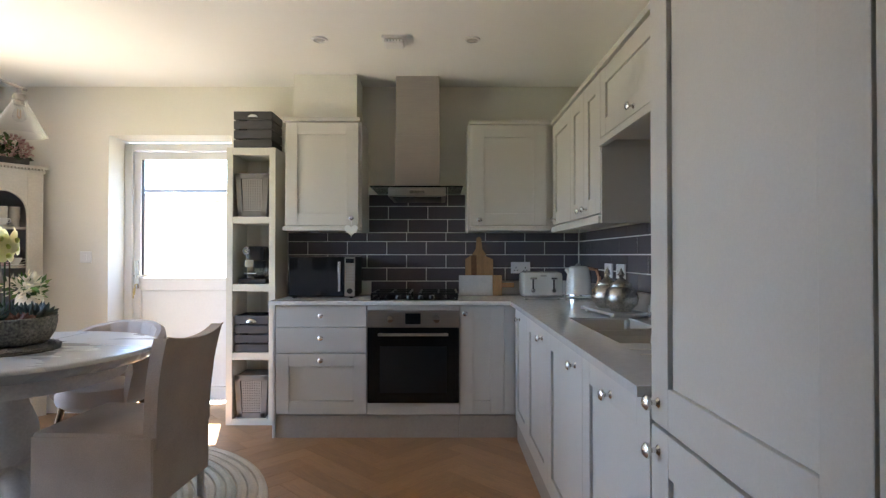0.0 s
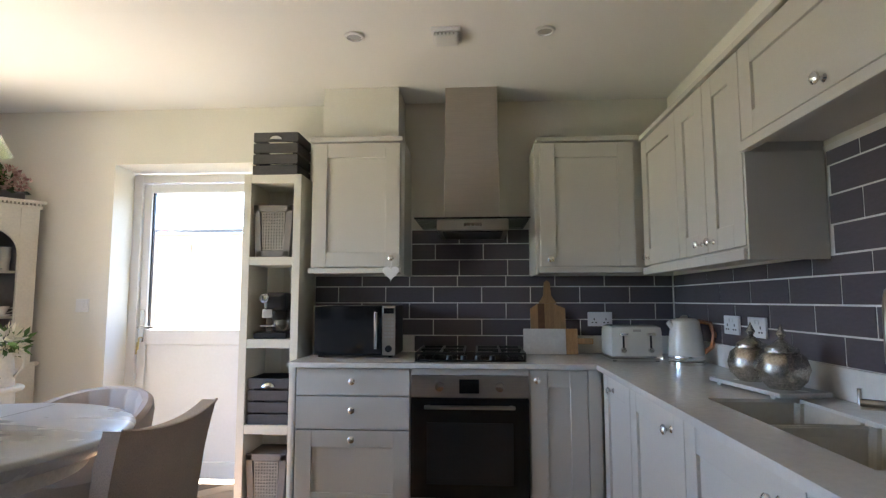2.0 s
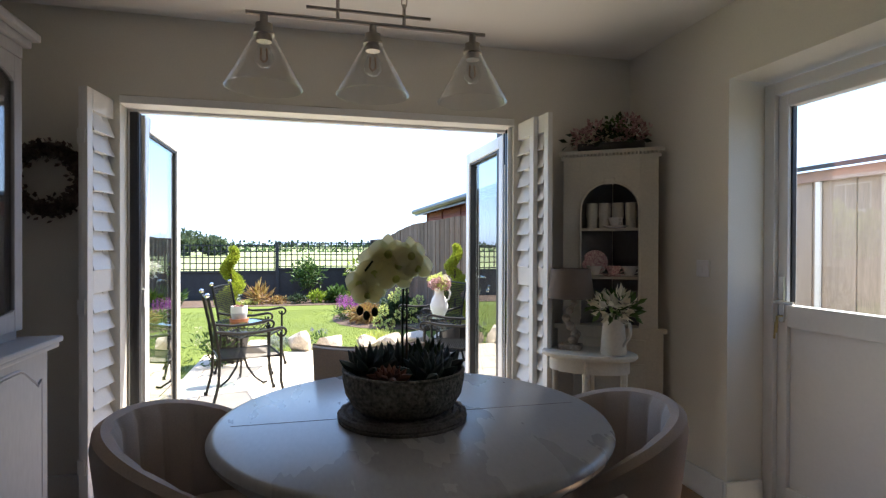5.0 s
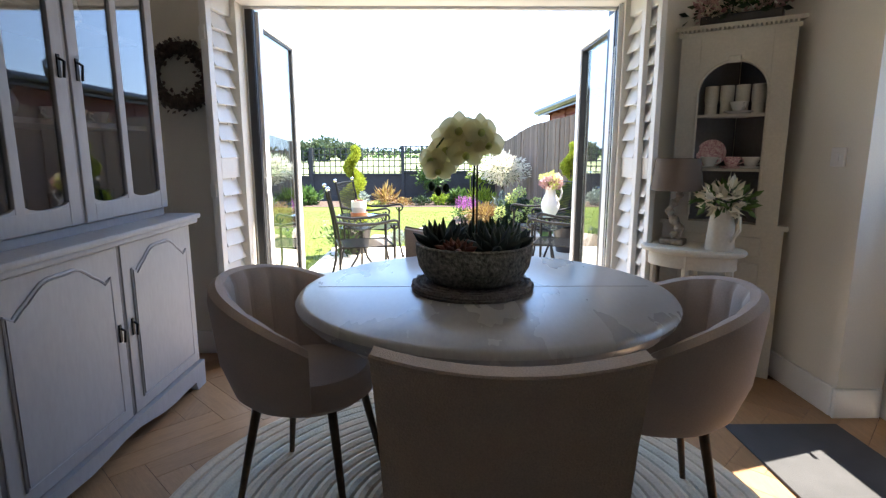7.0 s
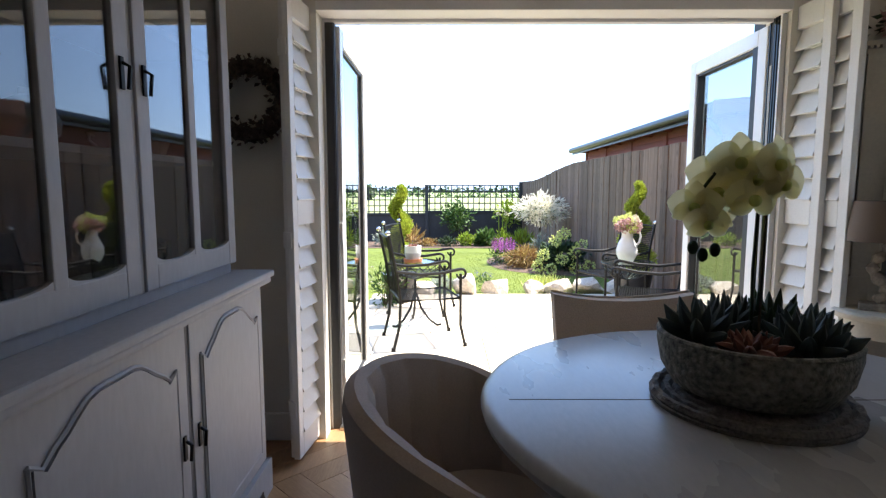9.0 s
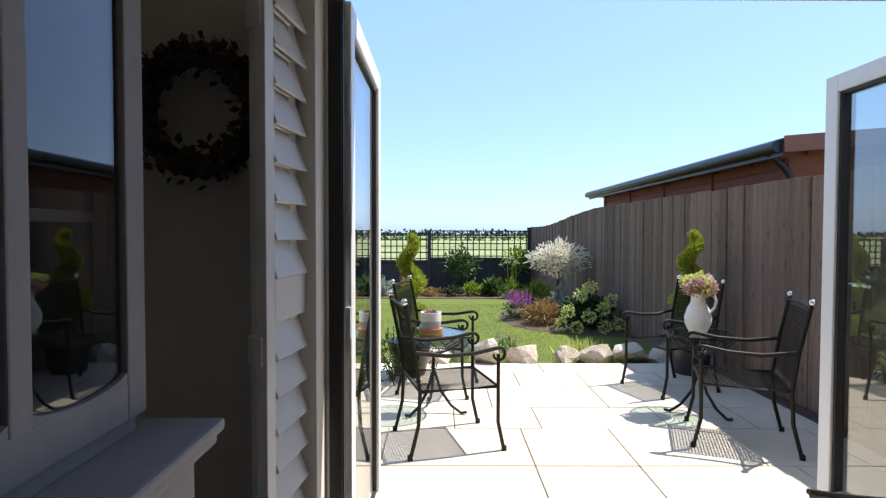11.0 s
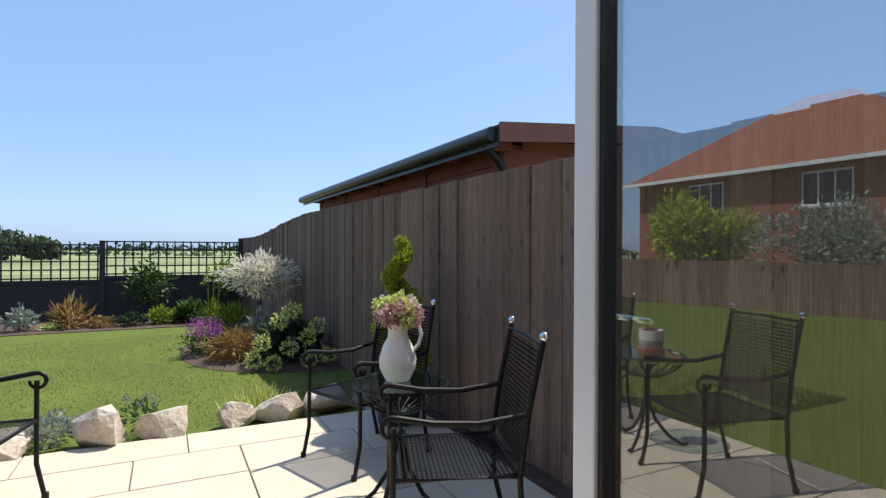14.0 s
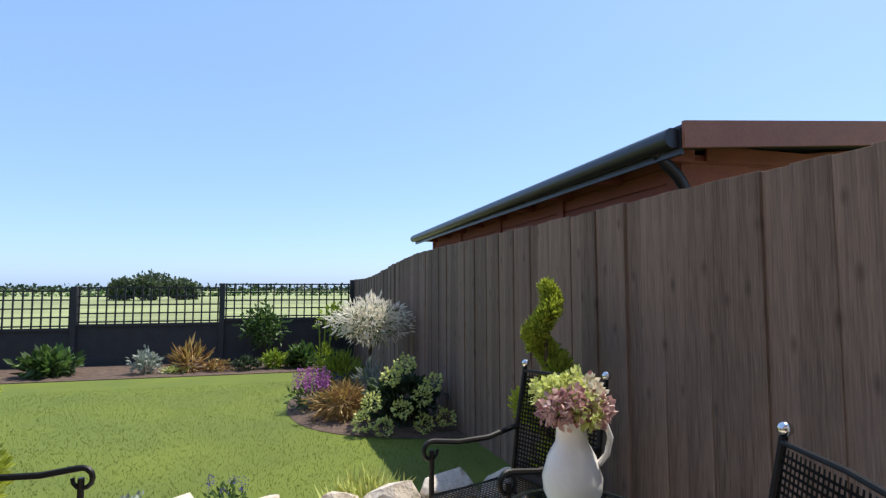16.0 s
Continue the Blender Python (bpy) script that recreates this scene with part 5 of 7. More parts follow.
# pendant light: a bar with three glass cones
def pendant():
    x, z = -2.1, 2.02
    p = thing("pendant_light", x, 2.24, z, 0, "brushed steel bar pendant with three clear glass cone shades", "pendant light")
    part("bar", tube([(x, 1.845, z + 0.01), (x, 2.635, z + 0.01)], 0.007, 8), M_STEEL, p, "", True, True)
    part("upper_bar", tube([(x, 2.03, z + 0.045), (x, 2.44, z + 0.045)], 0.006, 8), M_STEEL, p, "", True, True)
    part("ceiling_plate", lathe([(0, 0), (0.06, 0), (0.06, -0.02), (0, -0.025)], 28, x, 2.24, ZC), M_STEEL, p, "", True, True)
    for y in (2.13, 2.35):
        part("link_rod", tube([(x, y, z + 0.01), (x, y, z + 0.085)], 0.006, 8), M_STEEL, p, "", True, True)
        n = 13
        for i in range(n):
            zc = z + 0.095 + i * (ZC - z - 0.1) / n
            yc = y + (2.24 - y) * (i / n) * 0.35
            ring = []
            for k in range(12):
                a = k * math.tau / 12
                u, w = 0.009 * math.cos(a), 0.02 * math.sin(a)
                ring.append((x + (u if i % 2 else 0), yc + (0 if i % 2 else u), zc + w))
            part("chain_link", tube(ring, 0.0022, 5, None, True), M_STEEL, p, "", True)
    for y in (1.90, 2.245, 2.59):
        c = part("lamp_holder", lathe([(0, 0.0), (0.012, 0.0), (0.012, -0.025), (0.026, -0.03), (0.026, -0.05), (0.032, -0.052), (0.032, -0.062), (0.024, -0.064), (0.024, -0.085), (0, -0.085)], 24, x, y, z + 0.005), M_STEEL, p, "ribbed steel holder", True, True)
        s = part("shade", lathe([(0.030, -0.062), (0.036, -0.075), (0.118, -0.225), (0.121, -0.232), (0.118, -0.232), (0.115, -0.225), (0.033, -0.077), (0.027, -0.064)], 40, x, y, z + 0.005), M_SHADEGLASS, p, "clear glass cone shade", True, True)
        s.visible_shadow = False
        b = part("bulb", lathe([(0.012, -0.085), (0.014, -0.095), (0.03, -0.13), (0.028, -0.15), (0.014, -0.165), (0, -0.168)], 20, x, y, z + 0.005), M_SHADEGLASS, p, "clear amber filament bulb", True, True)
        part("filament", tube([(x, y - 0.008, z - 0.10), (x, y - 0.01, z - 0.135), (x, y, z - 0.145), (x, y + 0.01, z - 0.135), (x, y + 0.008, z - 0.10)], 0.003, 5), M_BULB, b, "", True)


pendant()


# dresser: wide base cupboard, glazed top with two doors
def arched(x0, x1, z0, z1, dip=0.07, n=16):
    """A panel's outline whose top has shoulders and a raised middle."""
    pts = [(x0, z0), (x1, z0), (x1, z1 - dip)]
    w = x1 - x0
    for i in range(n + 1):
        u = i / n
        k = 1 - abs(2 * u - 1)
        h = 0.0 if k < 0.14 else (0.5 - 0.5 * math.cos(math.pi * min(1, (k - 0.14) / 0.62)))
        pts.append((x1 - u * w, z1 - dip * (1 - h) - (0.018 if 0.02 < k < 0.14 else 0)))
    return pts


def dresser():
    X0, X1, YFR = -2.93, -1.06, 0.965
    d = thing("dresser", -2.05, 0.7, 0, 0, "blue grey painted dresser with glazed top cupboards", "dresser")
    L, R = X1, X0
    xm, xn = -2.305, -1.64
    part("base_body", box(R, L, YD + 0.01, YFR - 0.02, 0.10, 0.86, 0.004), M_DRESS, d, "", True)
    pts = [(R - 0.012, 0.13), (R - 0.012, 0.0), (R + 0.08, 0.0)]
    for i in range(17):
        u = i / 16
        pts.append((R + 0.10 + u * (L - R - 0.2), 0.035 + 0.045 * math.sin(math.pi * u) + 0.012 * math.cos(u * math.pi * 6)))
    pts += [(L - 0.08, 0.0), (L + 0.012, 0.0), (L + 0.012, 0.13)]
    part("plinth", outline(pts, YFR - 0.022, YFR + 0.012), M_DRESS, d, "scalloped plinth", True)
    for x in (R - 0.012, L - 0.008):
        part("plinth_side", box(x, x + 0.02, YD + 0.02, YFR - 0.022, 0, 0.13, 0.003), M_DRESS, d, "", True)
    part("worktop", box(R - 0.04, L + 0.04, YD + 0.005, YFR + 0.04, 0.875, 0.90, 0.008), M_DRESS, d, "moulded top", True)
    part("moulding", box(R - 0.025, L + 0.025, YD + 0.01, YFR + 0.03, 0.852, 0.876, 0.008), M_DRESS, d, "", True)
    for a, b, hx in ((R + 0.015, xm - 0.012, xm - 0.045), (xm + 0.012, xn - 0.012, xm + 0.045), (xn + 0.012, L - 0.015, xn + 0.045)):
        dr = part("door", box(a, b, YFR - 0.019, YFR, 0.14, 0.845, 0.004), M_DRESS, d, "", True)
        part("panel", outline(arched(a + 0.07, b - 0.07, 0.20, 0.80), YFR - 0.001, YFR + 0.007), M_DRESS, dr, "raised arched panel", True)
        rim = arched(a + 0.062, b - 0.062, 0.192, 0.808)
        part("bead", tube([(x, YFR + 0.001, z) for x, z in rim], 0.006, 6, None, True), M_DRESS, dr, "", True, True)
        h = box(hx - 0.008, hx + 0.008, YFR, YFR + 0.006, 0.47, 0.54, 0.002)
        tube([(hx, YFR + 0.006, 0.525), (hx, YFR + 0.022, 0.515), (hx, YFR + 0.018, 0.47)], 0.005, 6, h)
        part("handle", h, M_IRON, dr, "black iron drop handle", True, True)
    # dark strips paint the shade in the gaps between the base doors
    part("gap_strip", box(xm - 0.012, xm + 0.012, YFR - 0.018, YFR - 0.004, 0.14, 0.845), M_INSHADE, d, "", True)
    part("gap_strip", box(xn - 0.012, xn + 0.012, YFR - 0.018, YFR - 0.004, 0.14, 0.845), M_INSHADE, d, "", True)
    # glazed top
    UY, ZT = 0.885, 2.06
    UR, UL = R + 0.035, L - 0.02
    um, un = -2.255, -1.64
    part("top_side", box(UR, UR + 0.025, YD + 0.01, UY - 0.024, 0.90, ZT, 0.003), M_DRESS, d, "", True)
    part("top_side", box(UL - 0.025, UL, YD + 0.01, UY - 0.024, 0.90, ZT, 0.003), M_DRESS, d, "", True)
    # back board coloured dark for the shade behind the glass
    part("top_back", box(UR + 0.025, UL - 0.025, YD + 0.01, YD + 0.022, 0.90, ZT), M_INSHADE, d, "", True)
    part("top_rail", box(UR, UL, YD + 0.01, UY, ZT, ZT + 0.05, 0.003), M_DRESS, d, "", True)
    part("cornice", box(UR - 0.05, UL + 0.05, YD + 0.005, UY + 0.05, ZT + 0.085, ZT + 0.12, 0.012), M_DRESS, d, "moulded cornice", True)
    part("cornice_cove", box(UR - 0.025, UL + 0.025, YD + 0.008, UY + 0.025, ZT + 0.05, ZT + 0.085, 0.01), M_DRESS, d, "", True)
    part("bottom_rail", box(UR, UL, YD + 0.012, UY - 0.024, 0.90, 0.935, 0.003), M_DRESS, d, "", True)
    for z in (1.30, 1.68):
        part("shelf", box(UR + 0.026, UL - 0.026, YD + 0.023, UY - 0.06, z, z + 0.02, 0.002), M_DRESS, d, "", True)
    for a, b, hx in ((UR + 0.004, um - 0.014, um - 0.05), (um + 0.014, un - 0.014, um + 0.05), (un + 0.014, UL - 0.004, un + 0.05)):
        dr = part("glazed_door", box(a, a + 0.06, UY - 0.022, UY, 0.94, ZT - 0.004, 0.004), M_DRESS, d, "", True)
        part("stile", box(b - 0.06, b, UY - 0.022, UY, 0.94, ZT - 0.004, 0.004), M_DRESS, dr, "", True)
        c = (a + b) / 2
        part("stile", box(c - 0.022, c + 0.022, UY - 0.0218, UY - 0.0004, 1.0, ZT - 0.06, 0.004), M_DRESS, dr, "", True)
        part("rail", box(a + 0.06, b - 0.06, UY - 0.0216, UY - 0.0002, 0.94, 1.01, 0.004), M_DRESS, dr, "", True)
        part("rail", box(a + 0.06, b - 0.06, UY - 0.0216, UY - 0.0002, ZT - 0.075, ZT - 0.004, 0.004), M_DRESS, dr, "", True)
        for p0, p1 in ((a + 0.06, c - 0.022), (c + 0.022, b - 0.06)):
            w, zt = p1 - p0, ZT - 0.074
            head = [(p0, zt)] + [(p0 + w * i / 12, zt - 0.035 * (1 - math.sin(math.pi * i / 12) ** 0.6)) for i in range(13)] + [(p1, zt)]
            part("arched_head", outline(head, UY - 0.020, UY - 0.002), M_DRESS, dr, "curved head of the glazing", True)
            foot = [(p0, 1.009)] + [(p0 + w * i / 12, 1.01 + 0.018 * (1 - math.sin(math.pi * i / 12) ** 0.6)) for i in range(13)] + [(p1, 1.009)]
            part("arched_foot", outline(foot, UY - 0.020, UY - 0.002), M_DRESS, dr, "curved foot of the glazing", True)
        g = part("pane", box(a + 0.058, b - 0.058, UY - 0.014, UY - 0.011, 1.008, ZT - 0.073), M_OLDGLASS, dr, "reflective old glass", True)
        g.visible_shadow = False
        h = box(hx - 0.008, hx + 0.008, UY, UY + 0.006, 1.46, 1.54, 0.002)
        tube([(hx, UY + 0.006, 1.525), (hx, UY + 0.024, 1.515), (hx, UY + 0.018, 1.46)], 0.005, 6, h)
        part("handle", h, M_IRON, dr, "black iron drop handle", True, True)
    part("gap_strip", box(un - 0.013, un + 0.013, UY - 0.022, UY - 0.008, 0.94, ZT - 0.004), M_DRESS, d, "", True)
    part("gap_strip", box(um - 0.013, um + 0.013, UY - 0.022, UY - 0.008, 0.94, ZT - 0.004), M_DRESS, d, "", True)


dresser()


def cup(x, y, z, mat, label="white china teacup on a saucer", rz=0.0):
    c = thing("teacup", x, y, z, rz, label, "cup", "china cups")
    part("saucer", lathe([(0, 0.004), (0.04, 0.004), (0.07, 0.014), (0.072, 0.012), (0.04, 0), (0, 0)], 24), mat, c, "", False, True)
    part("cup", lathe([(0, 0.008), (0.022, 0.008), (0.03, 0.02), (0.044, 0.055), (0.047, 0.062), (0.044, 0.06), (0.028, 0.022), (0, 0.014)], 24), mat, c, "", False, True)
    part("handle", tube([(0.04, 0, 0.05), (0.062, 0, 0.052), (0.066, 0, 0.035), (0.034, 0, 0.022)], 0.004, 6), mat, c, "", False, True)


def pot(name, x, y, z, prof, mat, label, cat):
    return single(name, lathe(prof, 24, x, y, z), mat, label, cat, smooth=True)


TEAPOT = [(0, 0), (0.045, 0), (0.07, 0.03), (0.075, 0.06), (0.06, 0.1), (0.03, 0.115), (0.012, 0.125), (0.012, 0.14), (0, 0.145)]
GLASSP = [(0, 0), (0.03, 0.002), (0.034, 0.1), (0.031, 0.1), (0.028, 0.01), (0, 0.008)]
for x in (-2.78, -2.62, -2.48):
    cup(x, 0.66, 1.32, M_CHINA)
pot("teapot", -2.18, 0.66, 1.32, TEAPOT, M_CHINA, "round white china teapot in the dresser", "teapot")
pot("teapot", -1.92, 0.66, 1.32, TEAPOT, M_CHINA, "round white china teapot in the dresser", "teapot")
pot("lidded_dish", -2.0, 0.66, 1.70, [(0, 0), (0.1, 0), (0.11, 0.02), (0.09, 0.09), (0.03, 0.12), (0, 0.125)], M_PINKCHINA, "spotted domed china dish in the dresser", "dish")
pot("china_jug", -2.62, 0.66, 1.70, [(0, 0), (0.04, 0), (0.065, 0.05), (0.05, 0.11), (0.045, 0.16), (0.055, 0.19), (0, 0.17)], M_CHINA, "white china jug on a dresser shelf", "jug")
for i, x in enumerate((-2.82, -2.74, -2.66, -2.58, -2.50, -2.2, -2.1, -2.0)):
    g = pot("drinking_glass", x, 0.62 + 0.06 * (i % 2), 0.935, GLASSP, M_GLASS, "clear drinking glass in the dresser", "glass")
    tagged(g, group="drinking glasses")
wr = thing("wreath", XL + 0.045, 0.80, 1.612, 0, "dark dried pine cone wreath on the wall", "wreath")
part("ring", tube([(0, 0.15 * math.cos(k * math.tau / 36), 0.15 * math.sin(k * math.tau / 36)) for k in range(36)], 0.032, 8, None, True), M_WREATH, wr, "", False, True)
a = rng.random(900) * math.tau
rr = 0.15 + rng.normal(size=900) * 0.022
P = np.stack([0.005 + rng.random(900) * 0.03, rr * np.cos(a), rr * np.sin(a)], 1)
leaves("cone_scale", P, np.stack([np.full(900, 0.6), rng.normal(size=900), rng.normal(size=900)], 1), 0.03, M_WREATH, wr, 0.8, "dark scales")


# corner cupboard
def corner_cupboard():
    w, dz = 0.53, 1.80
    ang = math.degrees(math.atan2(0.45, 0.32))
    d = thing("corner_cupboard", -3.125, 3.735, 0, ang, "aged cream corner cupboard with arched open niche", "cupboard")
    # local: x along the front, y to the back corner
    h = w / 2

    def prism(x, yb, z0, z1):
        bm = bmesh.new()
        lo = [bm.verts.new(p) for p in ((-x, 0, z0), (x, 0, z0), (x * 0.93, 0.05, z0), (0.02, yb, z0), (-0.02, yb, z0), (-x * 0.93, 0.05, z0))]
        hi = [bm.verts.new((v.co.x, v.co.y, z1)) for v in lo]
        bm.faces.new(lo[::-1])
        bm.faces.new(hi)
        for i in range(6):
            bm.faces.new((lo[i], lo[(i + 1) % 6], hi[(i + 1) % 6], hi[i]))
        return bm

    part("base_body", prism(h + 0.03, 0.24, 0.0, 0.80), M_CORNER, d)
    part("base_door", box(-0.2, 0.2, -0.014, -0.001, 0.12, 0.62, 0.004), M_CORNER, d, "plain lower door")
    part("drawer", box(-0.2, 0.2, -0.014, -0.001, 0.66, 0.76, 0.004), M_CORNER, d)
    part("ledge", prism(h + 0.05, 0.245, 0.80, 0.825), M_CORNER, d, "moulded ledge")
    # front with an arch cut through
    a, r, zs = 0.165, 0.165, 1.50
    for s in (-1, 1):
        part("front_stile", box(min(s * a, s * h), max(s * a, s * h), 0, 0.02, 0.825, dz, 0.003), M_CORNER, d)
    arch = [(-a, zs)] + arc(0, zs, r, 180, 0, 18)[1:-1] + [(a, zs), (a, dz), (-a, dz)]
    part("arch_head", outline(arch, 0.0004, 0.02), M_CORNER, d, "arched head")
    part("arch_bead", tube([(x, -0.002, z) for x, z in [(-a, 0.86)] + arc(0, zs, r, 180, 0, 18) + [(a, 0.86)]], 0.008, 6), M_CORNER, d, "", False, True)
    part("keystone", box(-0.03, 0.03, -0.012, 0.002, zs + r - 0.012, zs + r + 0.025, 0.006), M_CORNER, d, "carved crest")
    for s in (-1, 1):
        bm = bmesh.new()
        p = [(s * h, 0.02), (s * (h - 0.012), 0.032), (s * 0.008, 0.235), (s * 0.02, 0.245)]
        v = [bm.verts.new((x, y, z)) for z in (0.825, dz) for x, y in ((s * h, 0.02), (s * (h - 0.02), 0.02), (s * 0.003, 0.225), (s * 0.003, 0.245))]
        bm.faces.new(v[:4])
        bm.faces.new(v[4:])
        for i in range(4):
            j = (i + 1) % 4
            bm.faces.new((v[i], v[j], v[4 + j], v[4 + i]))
        # niche shade is put into the boards' dark colour
        part("back_board", bm, M_INSHADE, d, "back lining with the niche shade painted in")
    for z in (1.10, 1.385):
        bm = bmesh.new()
        v = [bm.verts.new((x, y, zz)) for zz in (z, z + 0.014) for x, y in ((-h + 0.03, 0.022), (h - 0.03, 0.022), (0.0, 0.222))]
        bm.faces.new(v[:3])
        bm.faces.new(v[3:])
        for i in range(3):
            bm.faces.new((v[i], v[(i + 1) % 3], v[3 + (i + 1) % 3], v[3 + i]))
        part("shelf", bm, M_CORNER, d)
    part("top", prism(h + 0.015, 0.24, dz, dz + 0.02), M_CORNER, d)
    part("cornice", prism(h + 0.035, 0.235, dz + 0.035, dz + 0.055), M_CORNER, d, "moulded cornice")
    for i in range(27):
        part("dentil", box(-h - 0.015 + i * 0.0206, -h - 0.004 + i * 0.0206, -0.014, 0.0, dz + 0.02, dz + 0.035), M_CORNER, d)
    return d.matrix_basis


MC = corner_cupboard()


def in_cupboard(x, y, z):
    return MC @ Vector((x, y, z))


for x in (-0.11, -0.035, 0.04, 0.115):
    p = in_cupboard(x, 0.09, 1.399)
    # cream cupboard paint instead of white china puts the niche's shade into the beakers
    g = pot("china_mug", p.x, p.y, p.z + 0.055, [(0, 0), (0.03, 0), (0.034, 0.02), (0.034, 0.095), (0, 0.09)], M_CORNER, "china beaker on the cupboard shelf, its colour toned down for shade", "mug")
    s = pot("stand", p.x, p.y, p.z, [(0.03, 0), (0.03, 0.056), (0, 0.056)], M_CORNER, "small wooden riser on the shelf", "riser")
p = in_cupboard(0.03, 0.055, 1.399)
cup(p.x, p.y, p.z, M_CHINA, "white teacup and saucer on the cupboard shelf")
for x, mm in ((-0.09, M_CHINA), (0.02, M_PINKCHINA), (0.11, M_CHINA)):
    p = in_cupboard(x, 0.06, 1.114)
    cup(p.x, p.y, p.z, mm, "rose patterned teacup on the cupboard shelf", 30)
p = in_cupboard(-0.09, 0.10, 1.115)
pl = lathe([(0, 0), (0.06, 0.003), (0.075, 0.012), (0.076, 0.01), (0.06, -0.003), (0, -0.004)], 28)
pl.transform(Matrix.Translation((p.x, p.y, p.z + 0.078)) @ pose(0, 0, 0, 78, 0, 54))
single("china_plate", pl, M_PINKCHINA, "rose patterned plate standing on the cupboard shelf", "plate", smooth=True)

# flower trough on the cupboard
p = in_cupboard(0, 0.08, 1.856)
tr = thing("flower_arrangement", p.x, p.y, p.z, 54, "pink and cream artificial flowers in a dark trough", "flowers")
part("trough", box(-0.19, 0.19, -0.05, 0.05, 0, 0.05, 0.012), M_POT, tr, "dark trough")
for x, z, m2, r in ((-0.17, 0.09, L_PINK, 0.055), (-0.10, 0.12, L_PINK, 0.06), (-0.04, 0.10, L_CREAM, 0.05), (0.03, 0.14, L_GREEN, 0.06), (0.10, 0.15, L_PINK, 0.065), (0.16, 0.11, L_PINK, 0.055), (0.05, 0.09, L_PINK, 0.05), (-0.13, 0.07, L_CREAM, 0.045)):
    q, dd = puff(rng, 110, (x, -0.03 + 0.02 * rng.random(), z), r, 0.1, 0.5)
    leaves("flower_head", q, dd, r * 0.5, m2, tr, 0.7)
q, dd = puff(rng, 120, (0, 0, 0.07), (0.21, 0.07, 0.06), 0.1)
leaves("foliage", q, dd, 0.06, L_DARK, tr, 0.45)

# half-round side table with lamp and jug
s = thing("side_table", -2.93, 3.50, 0, 54, "small aged cream half-round side table", "table")
part("tabletop", lathe([(0, 0.70), (0.24, 0.70), (0.25, 0.71), (0.25, 0.722), (0.24, 0.73), (0, 0.73)], 40, 0, 0, 0, None, 1.0, 0.62), M_CORNER, s, "", False, True)
part("apron", lathe([(0.21, 0.63), (0.21, 0.70), (0.19, 0.70), (0.19, 0.63)], 32, 0, 0, 0, None, 1, 0.6), M_CORNER, s, "", False, True)
for x, y in ((-0.18, 0.0), (0.18, 0.0), (0, -0.11), (0, 0.11)):
    part("leg", tube([(x, y, 0.0), (x, y, 0.70)], [0.014, 0.02], 8), M_CORNER, s, "", False, True)
MS = s.matrix_basis
p = MS @ Vector((-0.10, 0.02, 0.73))
l = thing("table_lamp", p.x, p.y, p.z, 54, "carved weathered wood lamp with taupe linen shade", "lamp")
part("foot", box(-0.06, 0.06, -0.045, 0.045, 0, 0.03, 0.008), M_CARVED, l)
sc = []
for k in range(30):
    u = k / 29
    sc.append((0.03 * math.sin(u * 8.5) * (1 - 0.4 * u), 0, 0.03 + 0.26 * u))
part("carved_stem", tube(sc, [0.026 - 0.012 * k / 29 + 0.006 * math.sin(k * 1.3) for k in range(30)], 8), M_CARVED, l, "scrolled carved stem", False, True)
part("shade", lathe([(0.125, 0.28), (0.105, 0.44), (0.102, 0.44), (0.122, 0.28)], 32), M_SHADE, l, "taupe tapered shade", False, True)
p = MS @ Vector((0.13, -0.04, 0.73))
j = thing("flower_jug", p.x, p.y, p.z, 20, "cream enamel jug of white artificial flowers", "jug")
part("jug", lathe([(0, 0), (0.062, 0), (0.066, 0.01), (0.058, 0.12), (0.05, 0.18), (0.056, 0.20), (0.052, 0.20), (0.046, 0.18), (0, 0.17)], 28), M_CORNER, j, "", False, True)
part("handle", tube([(0.05, 0, 0.18), (0.10, 0, 0.17), (0.105, 0, 0.11), (0.06, 0, 0.05)], 0.008, 8), M_CORNER, j, "", False, True)
q, dd = puff(rng, 90, (0, 0, 0.25), (0.09, 0.09, 0.06), 0.5)
leaves("white_flower", q, dd, 0.065, L_CREAM, j, 0.5)
q, dd = puff(rng, 70, (0, 0, 0.24), (0.12, 0.12, 0.06), 0.2)
leaves("foliage", q, dd, 0.07, L_GREEN, j, 0.4)

single("door_mat", box(-2.45, -1.75, 3.48, 3.98, 0.001, 0.012, 0.004), M_MAT, "dark grey mat before the back door", "mat")

# ---- garden ----
def ground(x):
    """The lawn falls a little away from the patio."""
    return -0.09 if x > -7.5 else -0.09 - 0.026 * min(9.5, -7.5 - x)


FENCE_A, FENCE_B = (-3.70, 4.33), (-16.6, 3.92)


def fence_y(x):
    return FENCE_A[1] + (FENCE_B[1] - FENCE_A[1]) * (x - FENCE_A[0]) / (FENCE_B[0] - FENCE_A[0])


bm = bmesh.new()
xs, ys = [-3.6, -7.5, -9, -11, -13, -15, -16.7], [-14, -6, -2, 0.9, 2, 4.4, 12]
gv = [[bm.verts.new((x, y, ground(x) - (0.05 if x > -7.4 else 0))) for y in ys] for x in xs]
for i in range(len(xs) - 1):
    for k in range(len(ys) - 1):
        bm.faces.new((gv[i][k], gv[i][k + 1], gv[i + 1][k + 1], gv[i + 1][k]))
structure("lawn", bm, M_LAWN, "freshly mown bright green lawn", "lawn")
structure("ground", box(-900, 300, -600, 600, -1.2, -0.62), M_FIELD, "pale mown hay field reaching the horizon", "field")
structure("patio_bed", box(-7.42, -3.62, 0.80, 4.30, -0.2, PZ - 0.012), M_JOINT, "mortar bed under the patio slabs", "patio")
